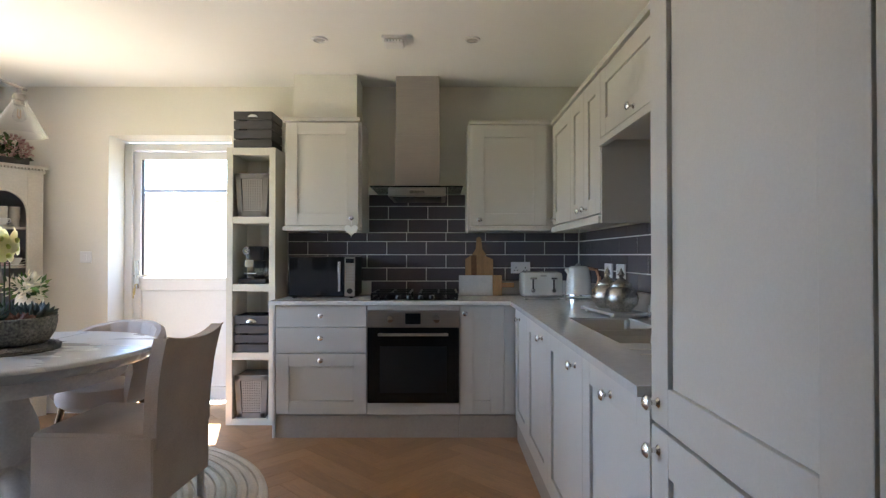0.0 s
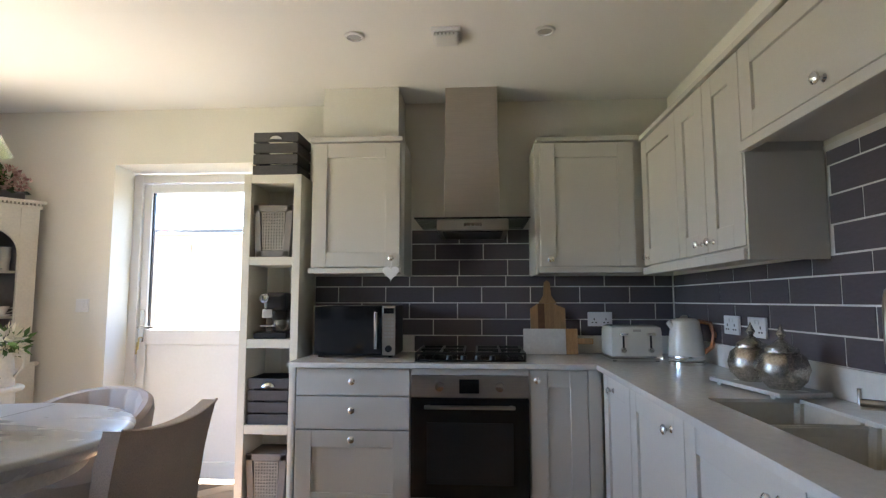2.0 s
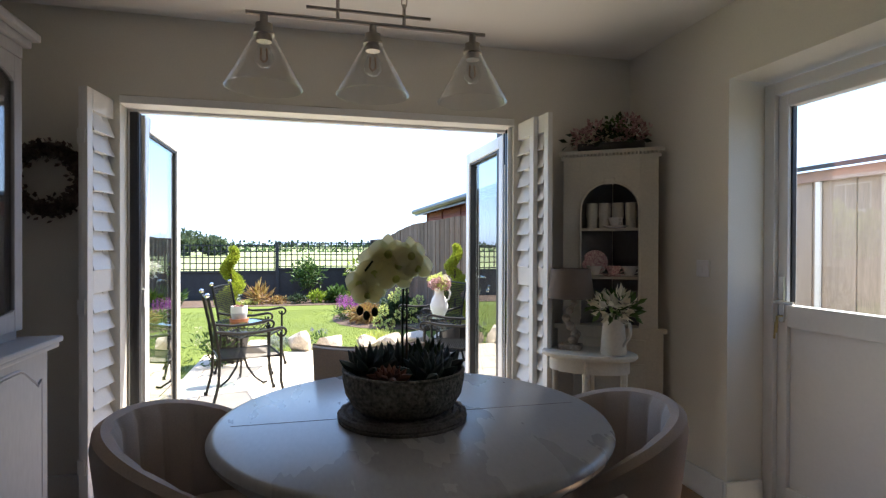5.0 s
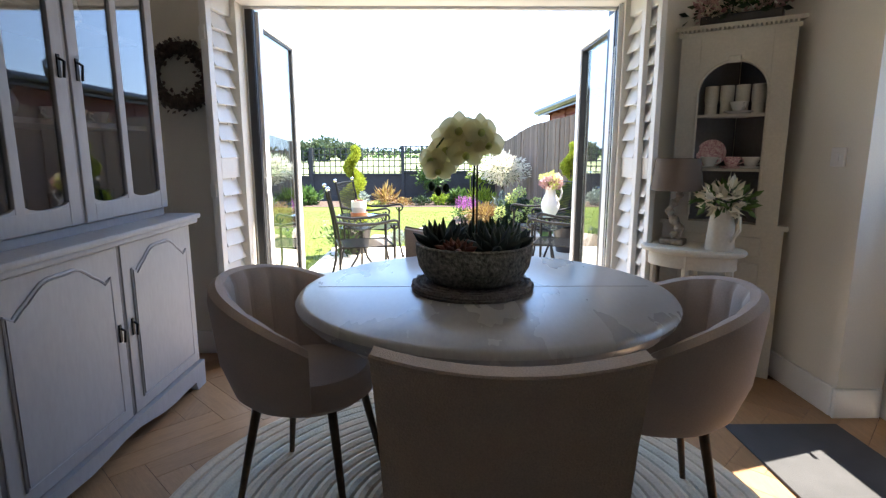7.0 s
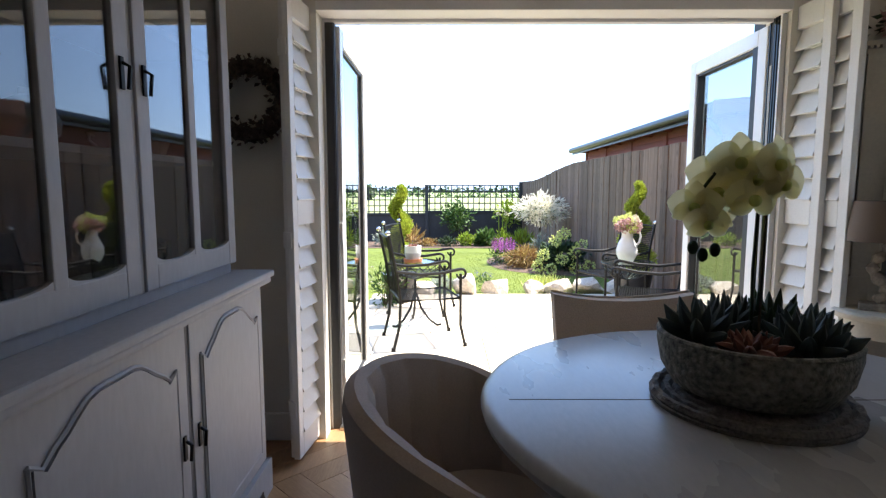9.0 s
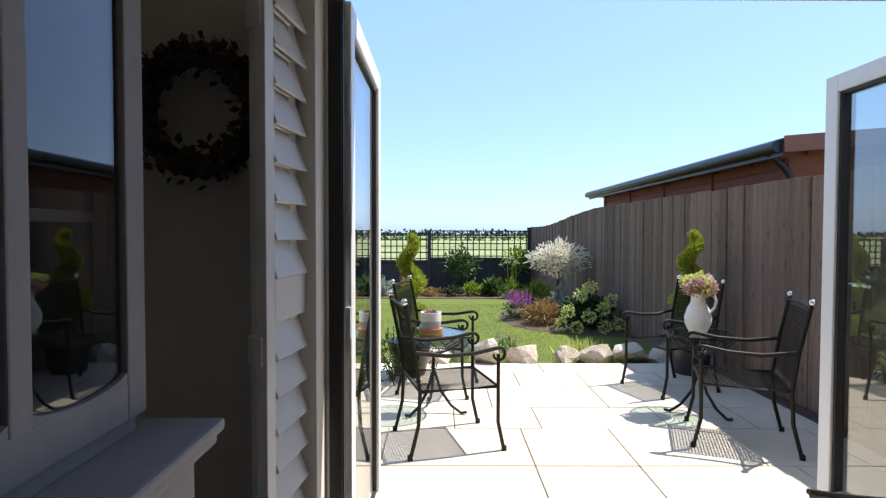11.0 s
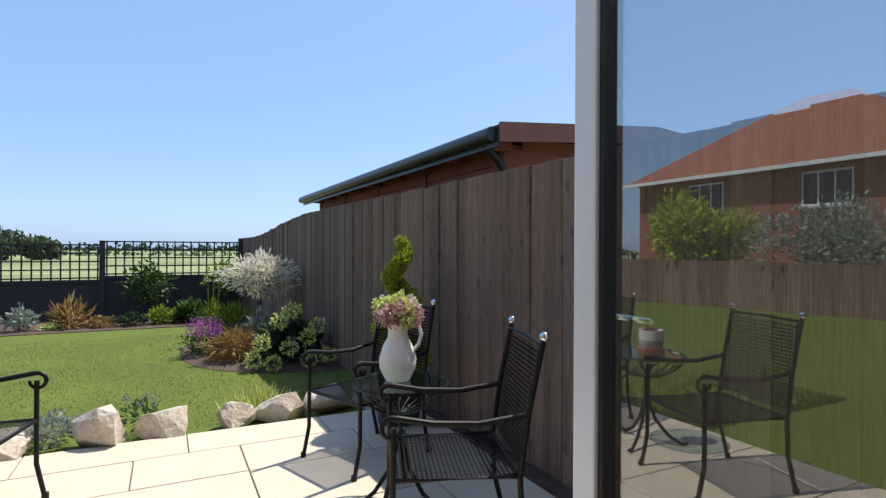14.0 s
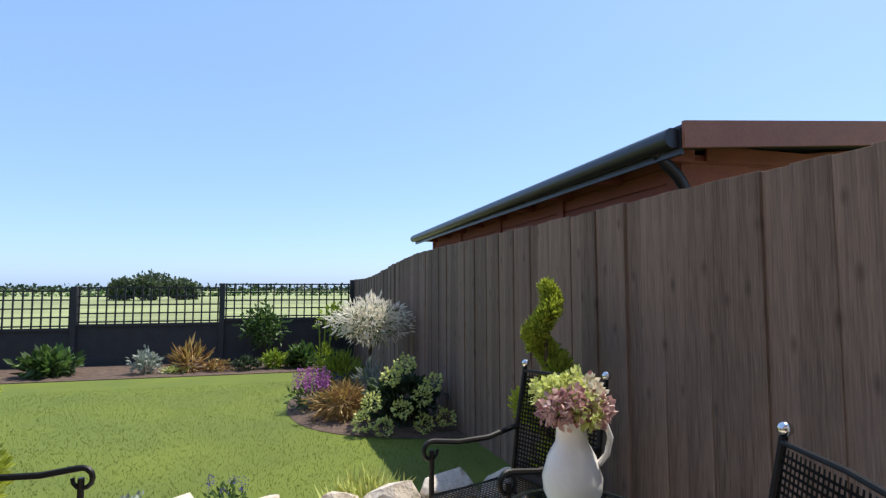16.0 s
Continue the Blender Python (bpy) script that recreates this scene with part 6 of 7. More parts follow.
structure("patio_step", box(-3.66, FX - 0.08, OY0 - 0.4, OY1 + 0.4, -0.4, -0.035, 0.01), M_PATIO, "cream stone step under the doors", "step")
structure("passage_paving", box(-3.6, 3, 4.34, 6.2, -0.2, -0.06), M_PATIO, "pale paving in the side passage", "paving")
structure("gravel_strip", box(-7.4, -3.7, 4.12, 4.30, PZ - 0.02, PZ - 0.002), M_BARK, "dark gravel along the fence foot", "gravel")

# grass blades close to the patio
rng = np.random.default_rng(11)
n = 42000
gx = -6.0 - 7.5 * rng.random(n) ** 1.4
gy = -1.2 + 5.2 * rng.random(n)
keep = ((gx < -7.6) | (gy < 0.72)) & ~(((gx + 11.2) / 1.95) ** 2 + ((gy - 3.85) / 1.45) ** 2 < 1.0)
gx, gy = gx[keep], gy[keep]
n = len(gx)
gz = np.where(gx > -7.5, -0.14, -0.09 - 0.026 * (-7.5 - gx)) + 0.0
P = np.stack([gx, gy, gz], 1)
D = np.stack([rng.normal(size=n) * 0.5, rng.normal(size=n) * 0.5, np.ones(n)], 1)
g = leaves("grass", P, D, 0.014 + 0.012 * rng.random(n) + np.where(gx > -7.5, 0.05, 0), M_BLADE, None, 0.2, seed=3)
tagged(g, "short bright green mown grass blades", "grass", kind="stuff")

# planted bed in the corner by the fence
pts = []
for i in range(40):
    a = i * math.tau / 40
    pts.append((-11.2 + 1.95 * math.cos(a) * (1 + 0.05 * math.sin(3 * a)), 3.85 + 1.45 * math.sin(a) * (1 + 0.06 * math.cos(2 * a))))
bm = bmesh.new()
top = bm.verts.new((-11.2, 3.75, ground(-11.2) + 0.10))
ring = [bm.verts.new((x, min(y, fence_y(x) - 0.02), ground(x) + 0.006)) for x, y in pts]
for i in range(40):
    bm.faces.new((ring[i], ring[(i + 1) % 40], top))
structure("flower_bed", bm, M_BARK, "brown bark mulch bed by the fence", "flower bed")
structure("border_bed", box(-16.5, -14.7, -9, 3.9, ground(-15.5) - 0.05, ground(-14.7) + 0.012), M_BARK, "brown soil border along the far fence", "flower bed")


def shrub(name, x, y, rad, label, mat, n=500, size=0.06, narrow=0.45, category="shrub", lift=0.3, z=None, stem=True, seed=0, group="garden plants"):
    rg = np.random.default_rng(seed + int(abs(x * 100)))
    gz = ground(x) if z is None else z
    s = thing(name, x, y, gz, 0, label, category, group)
    q, dd = puff(rg, n, (0, 0, rad[2] * 0.95), rad, lift, 0.35)
    q[:, 2] = np.maximum(q[:, 2], 0.01)
    leaves("foliage", q, dd, size * (0.7 + 0.6 * rg.random(n)), mat, s, narrow)
    if stem:
        bm = bmesh.new()
        for k in range(5):
            a = k * 1.3
            tube([(0, 0, -0.02), (rad[0] * 0.35 * math.cos(a), rad[1] * 0.35 * math.sin(a), rad[2] * 0.8)], [0.010, 0.004], 5, bm)
        part("stems", bm, M_TRUNK, s)
    return s


def blooms(s, spots, mat, r, n=70, name="bloom", narrow=0.8):
    rg = np.random.default_rng(len(spots) * 7)
    for x, y, z in spots:
        q, dd = puff(rg, n, (x, y, z), r, 0.1, 0.75)
        leaves(name, q, dd, r * 0.42, mat, s, narrow)


# standard willow, sage, pots, grasses, hydrangea
L_WILLOW = leafy("cream willow leaf", (0.84, 0.79, 0.66), 0.12, 0.4)
w = shrub("willow_tree", -11.45, 3.52, (0.45, 0.45, 0.28), "small standard willow with creamy pink variegated crown", L_WILLOW, 1900, 0.10, 0.22, "tree", 0.1, ground(-11.45) + 0.76, False)
q, dd = puff(np.random.default_rng(2), 500, (0, 0, 0.24), (0.38, 0.38, 0.24), 0.1)
leaves("green_foliage", q, dd, 0.08, L_GREEN, w, 0.25)
part("trunk", tube([(0, 0, -0.75), (0.02, 0, -0.3), (-0.01, 0.01, 0.05), (0, 0, 0.3)], [0.03, 0.024, 0.02, 0.01], 10), M_TRUNK, w, "thin brown trunk", False, True)
s = shrub("salvia", -10.95, 2.76, (0.24, 0.24, 0.16), "purple salvia clump with upright flower spikes", L_GREEN, 420, 0.07, 0.3)
rg = np.random.default_rng(4)
for k in range(60):
    a, r = rg.random() * math.tau, 0.22 * rg.random() ** 0.5
    x, y, h = r * math.cos(a), r * math.sin(a), 0.40 + 0.12 * rg.random()
    zz = np.linspace(0.25, h, 16)
    aa = rg.random(16) * math.tau
    leaves("flower_spike", np.stack([x + 0 * zz, y + 0 * zz, zz], 1), np.stack([np.cos(aa), np.sin(aa), 0 * aa + 0.5], 1), 0.025, L_PURPLE, s, 0.7)
shrub("coleus", -10.35, 3.08, (0.29, 0.29, 0.18), "rust and lime grassy clump", L_RUST, 900, 0.13, 0.12, "plant", -0.1)
hp = thing("plant_pot", -11.35, 3.15, ground(-11.35) + 0.03, 0, "wide brown stone pot of blue flowers", "planter", "garden plants")
part("pot", lathe([(0, 0), (0.16, 0), (0.26, 0.14), (0.29, 0.24), (0.26, 0.24), (0, 0.2)], 28), M_CLAYPOT, hp, "", False, True)
q, dd = puff(rg, 260, (0, 0, 0.32), (0.22, 0.22, 0.16), 1.0)
leaves("grassy_leaves", q, dd, 0.2, L_LIME, hp, 0.1)
blooms(hp, [(0.1, -0.12, 0.32), (0.14, 0.02, 0.3), (0.05, 0.14, 0.33), (0.15, -0.05, 0.28)], L_BLUE, 0.055)
blooms(hp, [(-0.05, -0.24, 0.32), (-0.05, -0.28, 0.25)], L_CREAM, 0.055)
hy = shrub("hydrangea", -9.95, 3.66, (0.36, 0.36, 0.27), "leafy hydrangea with lime green flower heads", L_DARK, 620, 0.10, 0.6)
blooms(hy, [(0.36, -0.48, 0.14), (0.46, -0.28, 0.10), (0.36, -0.38, 0.32), (0.46, -0.10, 0.26), (0.28, -0.18, 0.54), (0.26, -0.04, 0.66), (0.48, 0.10, 0.12), (0.38, 0.22, 0.48), (0.48, 0.32, 0.16), (0.42, 0.10, 0.36)], L_YELLOW, 0.085, 120)
shrub("silver_shrub", -10.85, 3.45, (0.2, 0.2, 0.28), "silvery narrow-leaved shrub in the bed", L_SILVER, 260, 0.12, 0.2)

# along the far fence
for x, y, rad, mat, nn, sz, nm, lab in (
    (-15.2, 0.05, (0.28, 0.28, 0.26), L_SILVER, 320, 0.09, "variegated_shrub", "small cream variegated shrub"),
    (-15.2, 0.55, (0.25, 0.25, 0.08), L_YELLOW, 200, 0.07, "ground_cover", "low yellow ground cover"),
    (-15.4, 0.75, (0.30, 0.30, 0.22), L_RUST, 160, 0.3, "phormium", "spiky bronze phormium in the border"),
    (-15.2, 1.25, (0.28, 0.28, 0.13), L_RUST, 260, 0.08, "heuchera", "low russet heuchera in the border"),
    (-15.2, 1.75, (0.30, 0.30, 0.16), L_DARK, 300, 0.09, "perennial", "dark green leafy perennial"),
    (-15.3, 2.25, (0.30, 0.26, 0.22), L_LIME, 380, 0.09, "fuchsia", "light green bushy shrub by the fence"),
    (-15.3, 2.75, (0.32, 0.3, 0.26), L_GREEN, 300, 0.16, "fatsia", "large-leaved green shrub by the fence"),
    (-14.9, 3.3, (0.45, 0.3, 0.12), L_LIME, 420, 0.07, "ground_cover", "low lime green ground cover"),
    (-15.4, -1.5, (0.55, 0.5, 0.26), L_GREEN, 420, 0.2, "hosta", "broad-leaved green hosta clump"),
    (-15.3, -2.6, (0.4, 0.4, 0.2), L_LIME, 350, 0.1, "perennial", "lime green leafy perennial"),
    (-15.3, -3.6, (0.5, 0.5, 0.5), L_GREEN, 420, 0.12, "shrub", "rounded green shrub by the fence"),
    (-15.3, -4.8, (0.4, 0.4, 0.3), L_SILVER, 300, 0.1, "shrub", "silvery low shrub by the fence"),
    (-15.5, -6.2, (0.7, 0.6, 0.5), L_GREEN, 500, 0.12, "shrub", "rounded green shrub by the fence"),
):
    shrub(nm, x, y, tuple(v * 0.82 for v in rad), lab, mat, nn, sz, 0.16 if nm == "phormium" else 0.5, "plant", 0.5)
shrub("climber", -16.2, 2.0, (0.28, 0.42, 0.42), "green climbing shrub on the fence", L_GREEN, 700, 0.11, 0.5, z=ground(-16) + 0.35, stem=False)
shrub("climber", -16.1, 3.5, (0.25, 0.4, 0.35), "green climbing shrub on the fence", L_LIME, 400, 0.11, 0.5, z=ground(-16) + 0.55, stem=False)
lup = shrub("foxtail", -14.8, 3.15, (0.16, 0.16, 0.24), "upright plant with pale flower spikes", L_LIME, 220, 0.1, 0.3)
for k in range(3):
    part("stalk", tube([(0.05 * k - 0.05, 0.08 * k - 0.08, 0.3), (0.06 * k - 0.06, 0.1 * k - 0.1, 0.85 + 0.1 * (k % 2))], 0.012, 6), L_LIME, lup)
    blooms(lup, [(0.06 * k - 0.06, 0.1 * k - 0.1, 0.88 + 0.1 * (k % 2))], L_CREAM, 0.05, 50)


def topiary(x, y, zb, zt, r, label, pot_r=0.2):
    t = thing("topiary", x, y, zb, 0, label, "topiary", "spiral conifers")
    part("pot", lathe([(0, 0), (pot_r * 0.75, 0), (pot_r, 0.28), (pot_r, 0.32), (pot_r * 0.9, 0.32), (0, 0.29)], 28), M_POT, t, "dark glazed pot", False, True)
    h = zt - zb
    part("trunk", tube([(0, 0, 0.28), (0.01, 0, h * 0.6), (0, 0, h - 0.08)], [0.018, 0.013, 0.005], 8), M_TRUNK, t, "thin trunk", False, True)
    rg = np.random.default_rng(int(abs(x) * 10))
    n = 7000
    u = rg.random(n) ** 1.15
    a = u * math.tau * 2.4
    rad = r * (1.0 - 0.72 * u)
    z = 0.42 + u * (h - 0.50)
    c = np.stack([rad * 0.55 * np.cos(a), rad * 0.55 * np.sin(a), z], 1)
    d = rg.normal(size=(n, 3))
    d /= np.linalg.norm(d, axis=1, keepdims=True)
    c = c + d * (0.5 + 0.5 * rg.random((n, 1))) * (rad * 0.62)[:, None] * np.array([1, 1, 0.75])
    leaves("foliage", c, d + np.array([0, 0, 0.6]), 0.038, L_ACER, t, 0.35)
    return t


topiary(-7.05, 3.86, PZ, 1.36, 0.21, "spiral conifer topiary in a dark glazed pot")
topiary(-7.0, 1.16, PZ, 1.32, 0.20, "bright spiral conifer topiary in a dark pot")

# white daisies round the left pot
shrub("potted_daisies", -6.75, 1.02, (0.24, 0.24, 0.22), "loose white-flowered daisy plant beside a pot", L_GREEN, 350, 0.06, 0.3, "plant", 0.5, PZ)
blooms(bpy.data.objects["potted_daisies"], [(0.2 * math.cos(k), 0.2 * math.sin(k * 1.7), 0.25 + 0.2 * ((k * 37) % 10) / 10) for k in range(16)], L_CREAM, 0.03, 14)


# edging rocks
def rock(x, y, w, d, h, seed, z=PZ):
    bm = bmesh.new()
    bmesh.ops.create_icosphere(bm, subdivisions=2, radius=1)
    off = Vector((seed * 3.1, seed * 1.7, seed))
    rg = random.Random(seed)
    cuts = [(Vector((rg.gauss(0, 1), rg.gauss(0, 1), rg.gauss(0.3, 0.6))).normalized(), 0.38 + 0.3 * rg.random()) for _ in range(12)]
    for v in bm.verts:
        for nrm, k in cuts:
            e = v.co.dot(nrm) - k
            if e > 0:
                v.co -= nrm * e * 0.97
        v.co *= 1 + 0.10 * noise.noise(v.co * 2.2 + off)
    bm.transform(Matrix.Translation((x, y, z + h * 0.42)) @ Matrix.Diagonal((d / 1.35, w / 1.35, h / 1.2, 1)))
    tagged(part("rock", bm, M_ROCK, None, "", False, False), "pale rough limestone edging rock", "rock", "edging rocks")


for i, (x, y, w, d, h) in enumerate(((-7.52, 1.40, 0.36, 0.34, 0.16), (-7.52, 1.92, 0.38, 0.3, 0.27), (-7.50, 2.33, 0.27, 0.26, 0.22), (-7.55, 2.76, 0.29, 0.24, 0.16), (-7.58, 3.13, 0.34, 0.28, 0.18), (-7.62, 3.50, 0.36, 0.3, 0.19), (-7.6, 3.88, 0.3, 0.28, 0.2))):
    rock(x, y, w * 1.15, d, h * 0.9, i + 3)
shrub("sedum", -7.62, 1.66, (0.2, 0.18, 0.09), "silver grey sedum mound between the rocks", L_SILVER, 600, 0.035, 0.6, "plant", 0.6, PZ, False)
v = shrub("campanula", -7.68, 2.16, (0.13, 0.13, 0.10), "violet flowering campanula between the rocks", L_GREEN, 200, 0.04, 0.4, "plant", 0.5, PZ, False)
blooms(v, [(0.08 * math.cos(k * 2.1), 0.1 * math.sin(k * 1.3), 0.19 + 0.01 * (k % 5)) for k in range(9)], L_BLUE, 0.022, 16)
s = thing("grass_tuft", -7.75, 2.95, PZ - 0.04, 0, "pale feathery ornamental grass tuft", "plant", "garden plants")
q = np.zeros((260, 3)) + rng.normal(size=(260, 3)) * np.array([0.05, 0.08, 0.0])
leaves("blade_clump", q, np.stack([rng.normal(size=260) * 0.45, rng.normal(size=260) * 0.45, np.ones(260)], 1), 0.12 + 0.16 * rng.random(260), L_YELLOW, s, 0.03)


# patio furniture
def metal_chair():
    """A wire-mesh armchair that faces -y."""
    c = thing("garden_chair", 0, 0, 0, 0, "black metal mesh garden armchair with silver finials", "chair", "garden chairs")
    w, dp, zs, zt, r = 0.25, 0.25, 0.40, 0.935, 0.012
    for s in (-1, 1):
        part("back_leg", tube([(s * w, dp + 0.05, 0), (s * w, dp, 0.2), (s * w, dp - 0.01, zs), (s * w, dp + 0.025, 0.65), (s * w, dp + 0.08, zt - 0.02)], r, 8), M_IRON, c, "", False, True)
        part("front_leg", tube([(s * w, -dp - 0.04, 0), (s * w, -dp, 0.18), (s * w, -dp, 0.60)], r, 8), M_IRON, c, "", False, True)
        curl = [(s * w, dp + 0.025, 0.635), (s * w, 0.08, 0.605), (s * w, -0.1, 0.612), (s * w, -0.23, 0.635)]
        curl += [(s * w, -0.255 - 0.038 * math.sin(radians(a)), 0.60 + 0.038 * math.cos(radians(a))) for a in range(0, 300, 30)]
        part("arm", tube(curl, [0.013] * 4 + [0.012 - 0.0005 * k for k in range(10)], 8), M_IRON, c, "scrolled arm", False, True)
        bm = bmesh.new()
        bmesh.ops.create_uvsphere(bm, u_segments=14, v_segments=10, radius=0.021, matrix=Matrix.Translation((s * w, dp + 0.085, zt)))
        part("finial", bm, M_CHROME, c, "silver ball finial", False, True)
        for y in (dp + 0.05, -dp - 0.04):
            part("foot", lathe([(0, 0), (0.017, 0), (0.016, 0.03), (0, 0.03)], 10, s * w, y, 0), M_IRON, c)
    part("top_rail", tube([(-w, dp + 0.075, zt - 0.035), (0, dp + 0.086, zt - 0.03), (w, dp + 0.075, zt - 0.035)], 0.009, 8), M_IRON, c, "", False, True)
    fr = [(-w, dp - 0.01), (w, dp - 0.01), (w, -dp), (-w, -dp)]
    part("seat_frame", tube([(x, y, zs) for x, y in fr], 0.011, 8, None, True), M_IRON, c, "", False, True)

    def net(o, u, v, nu, nv, nm):
        bm = bmesh.new()
        o, u, v = Vector(o), Vector(u), Vector(v)
        nrm = u.cross(v).normalized()
        for k, (a, b, m) in enumerate(((u, v, nu), (v, u, nv))):
            wd = a.normalized() * 0.0042
            for i in range(1, m):
                p = o + a * (i / m) + nrm * (0.001 * k)
                quad = [bm.verts.new(p - wd), bm.verts.new(p + wd), bm.verts.new(p + b + wd), bm.verts.new(p + b - wd)]
                bm.faces.new(quad)
        bmesh.ops.solidify(bm, geom=bm.faces[:], thickness=0.003)
        part(nm, bm, M_IRON, c, "black woven metal mesh")

    net((-w, -dp, zs + 0.004), (2 * w, 0, 0), (0, 2 * dp - 0.01, 0), 26, 26, "seat_mesh")
    net((-w, dp + 0.0, zs + 0.03), (2 * w, 0, 0), (0, 0.072, 0.46), 26, 24, "back_mesh")
    return c


gc = metal_chair()
gc.matrix_basis = pose(-5.36, 3.40, PZ, 0, 0, -20)
copy_thing(gc, pose(-6.52, 3.43, PZ, 0, 0, 20))
copy_thing(gc, pose(-5.33, 1.50, PZ, 0, 0, 195))
copy_thing(gc, pose(-6.50, 1.44, PZ, 0, 0, 167))


def metal_table():
    t = thing("garden_table", 0, 0, 0, 0, "round glass-topped black wire bistro table", "table", "garden tables")
    zt, r = 0.595, 0.24
    g = part("glass_top", lathe([(0, 0.0), (r, 0.0), (r, 0.006), (0, 0.006)], 40, 0, 0, zt), M_TGLASS, t, "clear glass top", False, True)
    part("rim", tube([(r * math.cos(k * math.tau / 40), r * math.sin(k * math.tau / 40), zt - 0.004) for k in range(40)], 0.007, 6, None, True), M_IRON, t, "", False, True)
    for k in range(18):
        a = k * math.tau / 18
        pts = []
        for i in range(8):
            u = i / 7
            rr = 0.235 * math.cos(u * math.pi / 2) ** 0.6 if i < 7 else 0.02
            tw = a + 0.7 * u
            pts.append((max(rr, 0.02) * math.cos(tw), max(rr, 0.02) * math.sin(tw), zt - 0.01 - 0.15 * u))
        part("basket_wire", tube(pts, 0.0035, 5), M_IRON, t)
    part("stem", tube([(0, 0, 0.28), (0, 0, zt - 0.155)], 0.012, 8), M_IRON, t, "", False, True)
    for k in range(5):
        a = k * math.tau / 5
        part("cage_wire", tube([(0.032 * math.sin(math.pi * i / 8) * math.cos(a + i * 0.3), 0.032 * math.sin(math.pi * i / 8) * math.sin(a + i * 0.3), 0.40 - 0.09 * i / 8) for i in range(9)], 0.003, 5), M_IRON, t)
    for k in range(3):
        a = radians(20 + 120 * k)
        c, s = math.cos(a), math.sin(a)
        part("leg", tube([(0.01 * c, 0.01 * s, 0.30), (0.06 * c, 0.06 * s, 0.16), (0.14 * c, 0.14 * s, 0.06), (0.22 * c, 0.22 * s, 0.012), (0.26 * c, 0.26 * s, 0.022)], 0.011, 8), M_IRON, t, "curved leg", False, True)
    return t


gt = metal_table()
gt.matrix_basis = pose(-5.88, 3.39, PZ, 0, 0, 10)
copy_thing(gt, pose(-5.90, 1.40, PZ, 0, 0, 50))

jg = thing("garden_jug", -5.90, 3.38, PZ + 0.602, 60, "white ceramic jug of pink and lime hydrangeas", "jug")
part("jug", lathe([(0, 0), (0.055, 0), (0.06, 0.008), (0.085, 0.06), (0.088, 0.10), (0.07, 0.16), (0.048, 0.20), (0.045, 0.235), (0.062, 0.27), (0.058, 0.27), (0.04, 0.235), (0, 0.2)], 32), M_CHINA, jg, "glossy white jug", False, True)
part("handle", tube([(0.05, 0, 0.26), (0.095, 0, 0.265), (0.11, 0, 0.22), (0.10, 0, 0.17), (0.075, 0, 0.14)], 0.009, 8), M_CHINA, jg, "", False, True)
for k, (x, y, z, mm) in enumerate(((0.0, 0.0, 0.37, L_YELLOW), (-0.08, 0.02, 0.35, L_YELLOW), (0.08, 0.0, 0.35, L_CREAM), (0.0, -0.08, 0.33, L_PINK), (-0.05, -0.07, 0.31, L_PINK), (0.06, -0.06, 0.31, L_YELLOW), (0.05, 0.07, 0.34, L_PINK), (-0.05, 0.08, 0.32, L_YELLOW), (0.1, -0.03, 0.31, L_PINK))):
    q, dd = puff(rng, 190, (x * 0.7, y * 0.7, 0.275 + (z - 0.275) * 0.8), 0.046, 0.1, 0.7)
    leaves("flower_head", q, dd, 0.022, mm, jg, 0.9)
jg.matrix_basis = jg.matrix_basis @ Matrix.Diagonal((1.1, 1.1, 1.1, 1))
pp = thing("table_planter", -5.88, 1.38, PZ + 0.602, 0, "white and grey banded pot in a terracotta saucer", "planter")
part("saucer", lathe([(0, 0), (0.085, 0), (0.09, 0.03), (0.08, 0.03), (0, 0.012)], 28), M_TERRA, pp, "terracotta saucer", False, True)
part("pot", lathe([(0, 0.013), (0.062, 0.013), (0.075, 0.06), (0.078, 0.085)], 28), M_GREYBAND, pp, "grey lower band", False, True)
part("upper_band", lathe([(0.078, 0.085), (0.078, 0.15), (0.07, 0.15), (0.068, 0.135), (0, 0.135)], 28), M_CHINA, pp, "white upper band", False, True)
rosette(0, 0, 0.135, 0.06, 16, L_SUCCRED, pp, 0.6)


# white cast chairs and a bird bath on the lawn
def white_chair(x, y, rz):
    z = ground(x)
    c = thing("white_chair", x, y, z, rz, "white ornate cast metal garden chair on the lawn", "chair", "white garden chairs")
    part("seat", lathe([(0, 0.42), (0.2, 0.42), (0.21, 0.44), (0, 0.45)], 20), M_CHINA, c, "", False, True)
    for k in range(4):
        a = radians(45 + 90 * k)
        part("leg", tube([(0.17 * math.cos(a), 0.17 * math.sin(a), 0.43), (0.14 * math.cos(a), 0.14 * math.sin(a), 0.2), (0.22 * math.cos(a), 0.22 * math.sin(a), 0)], 0.016, 6), M_CHINA, c, "", False, True)
    part("back_frame", tube([(0.19, -0.17, 0.43), (0.23, -0.2, 0.7), (0.25, -0.1, 0.88), (0.25, 0, 0.95), (0.25, 0.1, 0.88), (0.23, 0.2, 0.7), (0.19, 0.17, 0.43)], 0.015, 6), M_CHINA, c, "", False, True)
    for y0 in (-0.1, -0.035, 0.035, 0.1):
        part("back_spindle", tube([(0.195, y0, 0.43), (0.23, y0 * 1.2, 0.68), (0.25, y0 * 0.6, 0.9)], 0.009, 5), M_CHINA, c)


white_chair(-12.2, -2.0, 160)
white_chair(-12.9, -2.2, 30)
wt = thing("white_table", -12.7, -2.7, ground(-12.7), 0, "small white cast garden table", "table")
part("top", lathe([(0, 0.66), (0.35, 0.66), (0.35, 0.69), (0, 0.69)], 28), M_CHINA, wt, "", False, True)
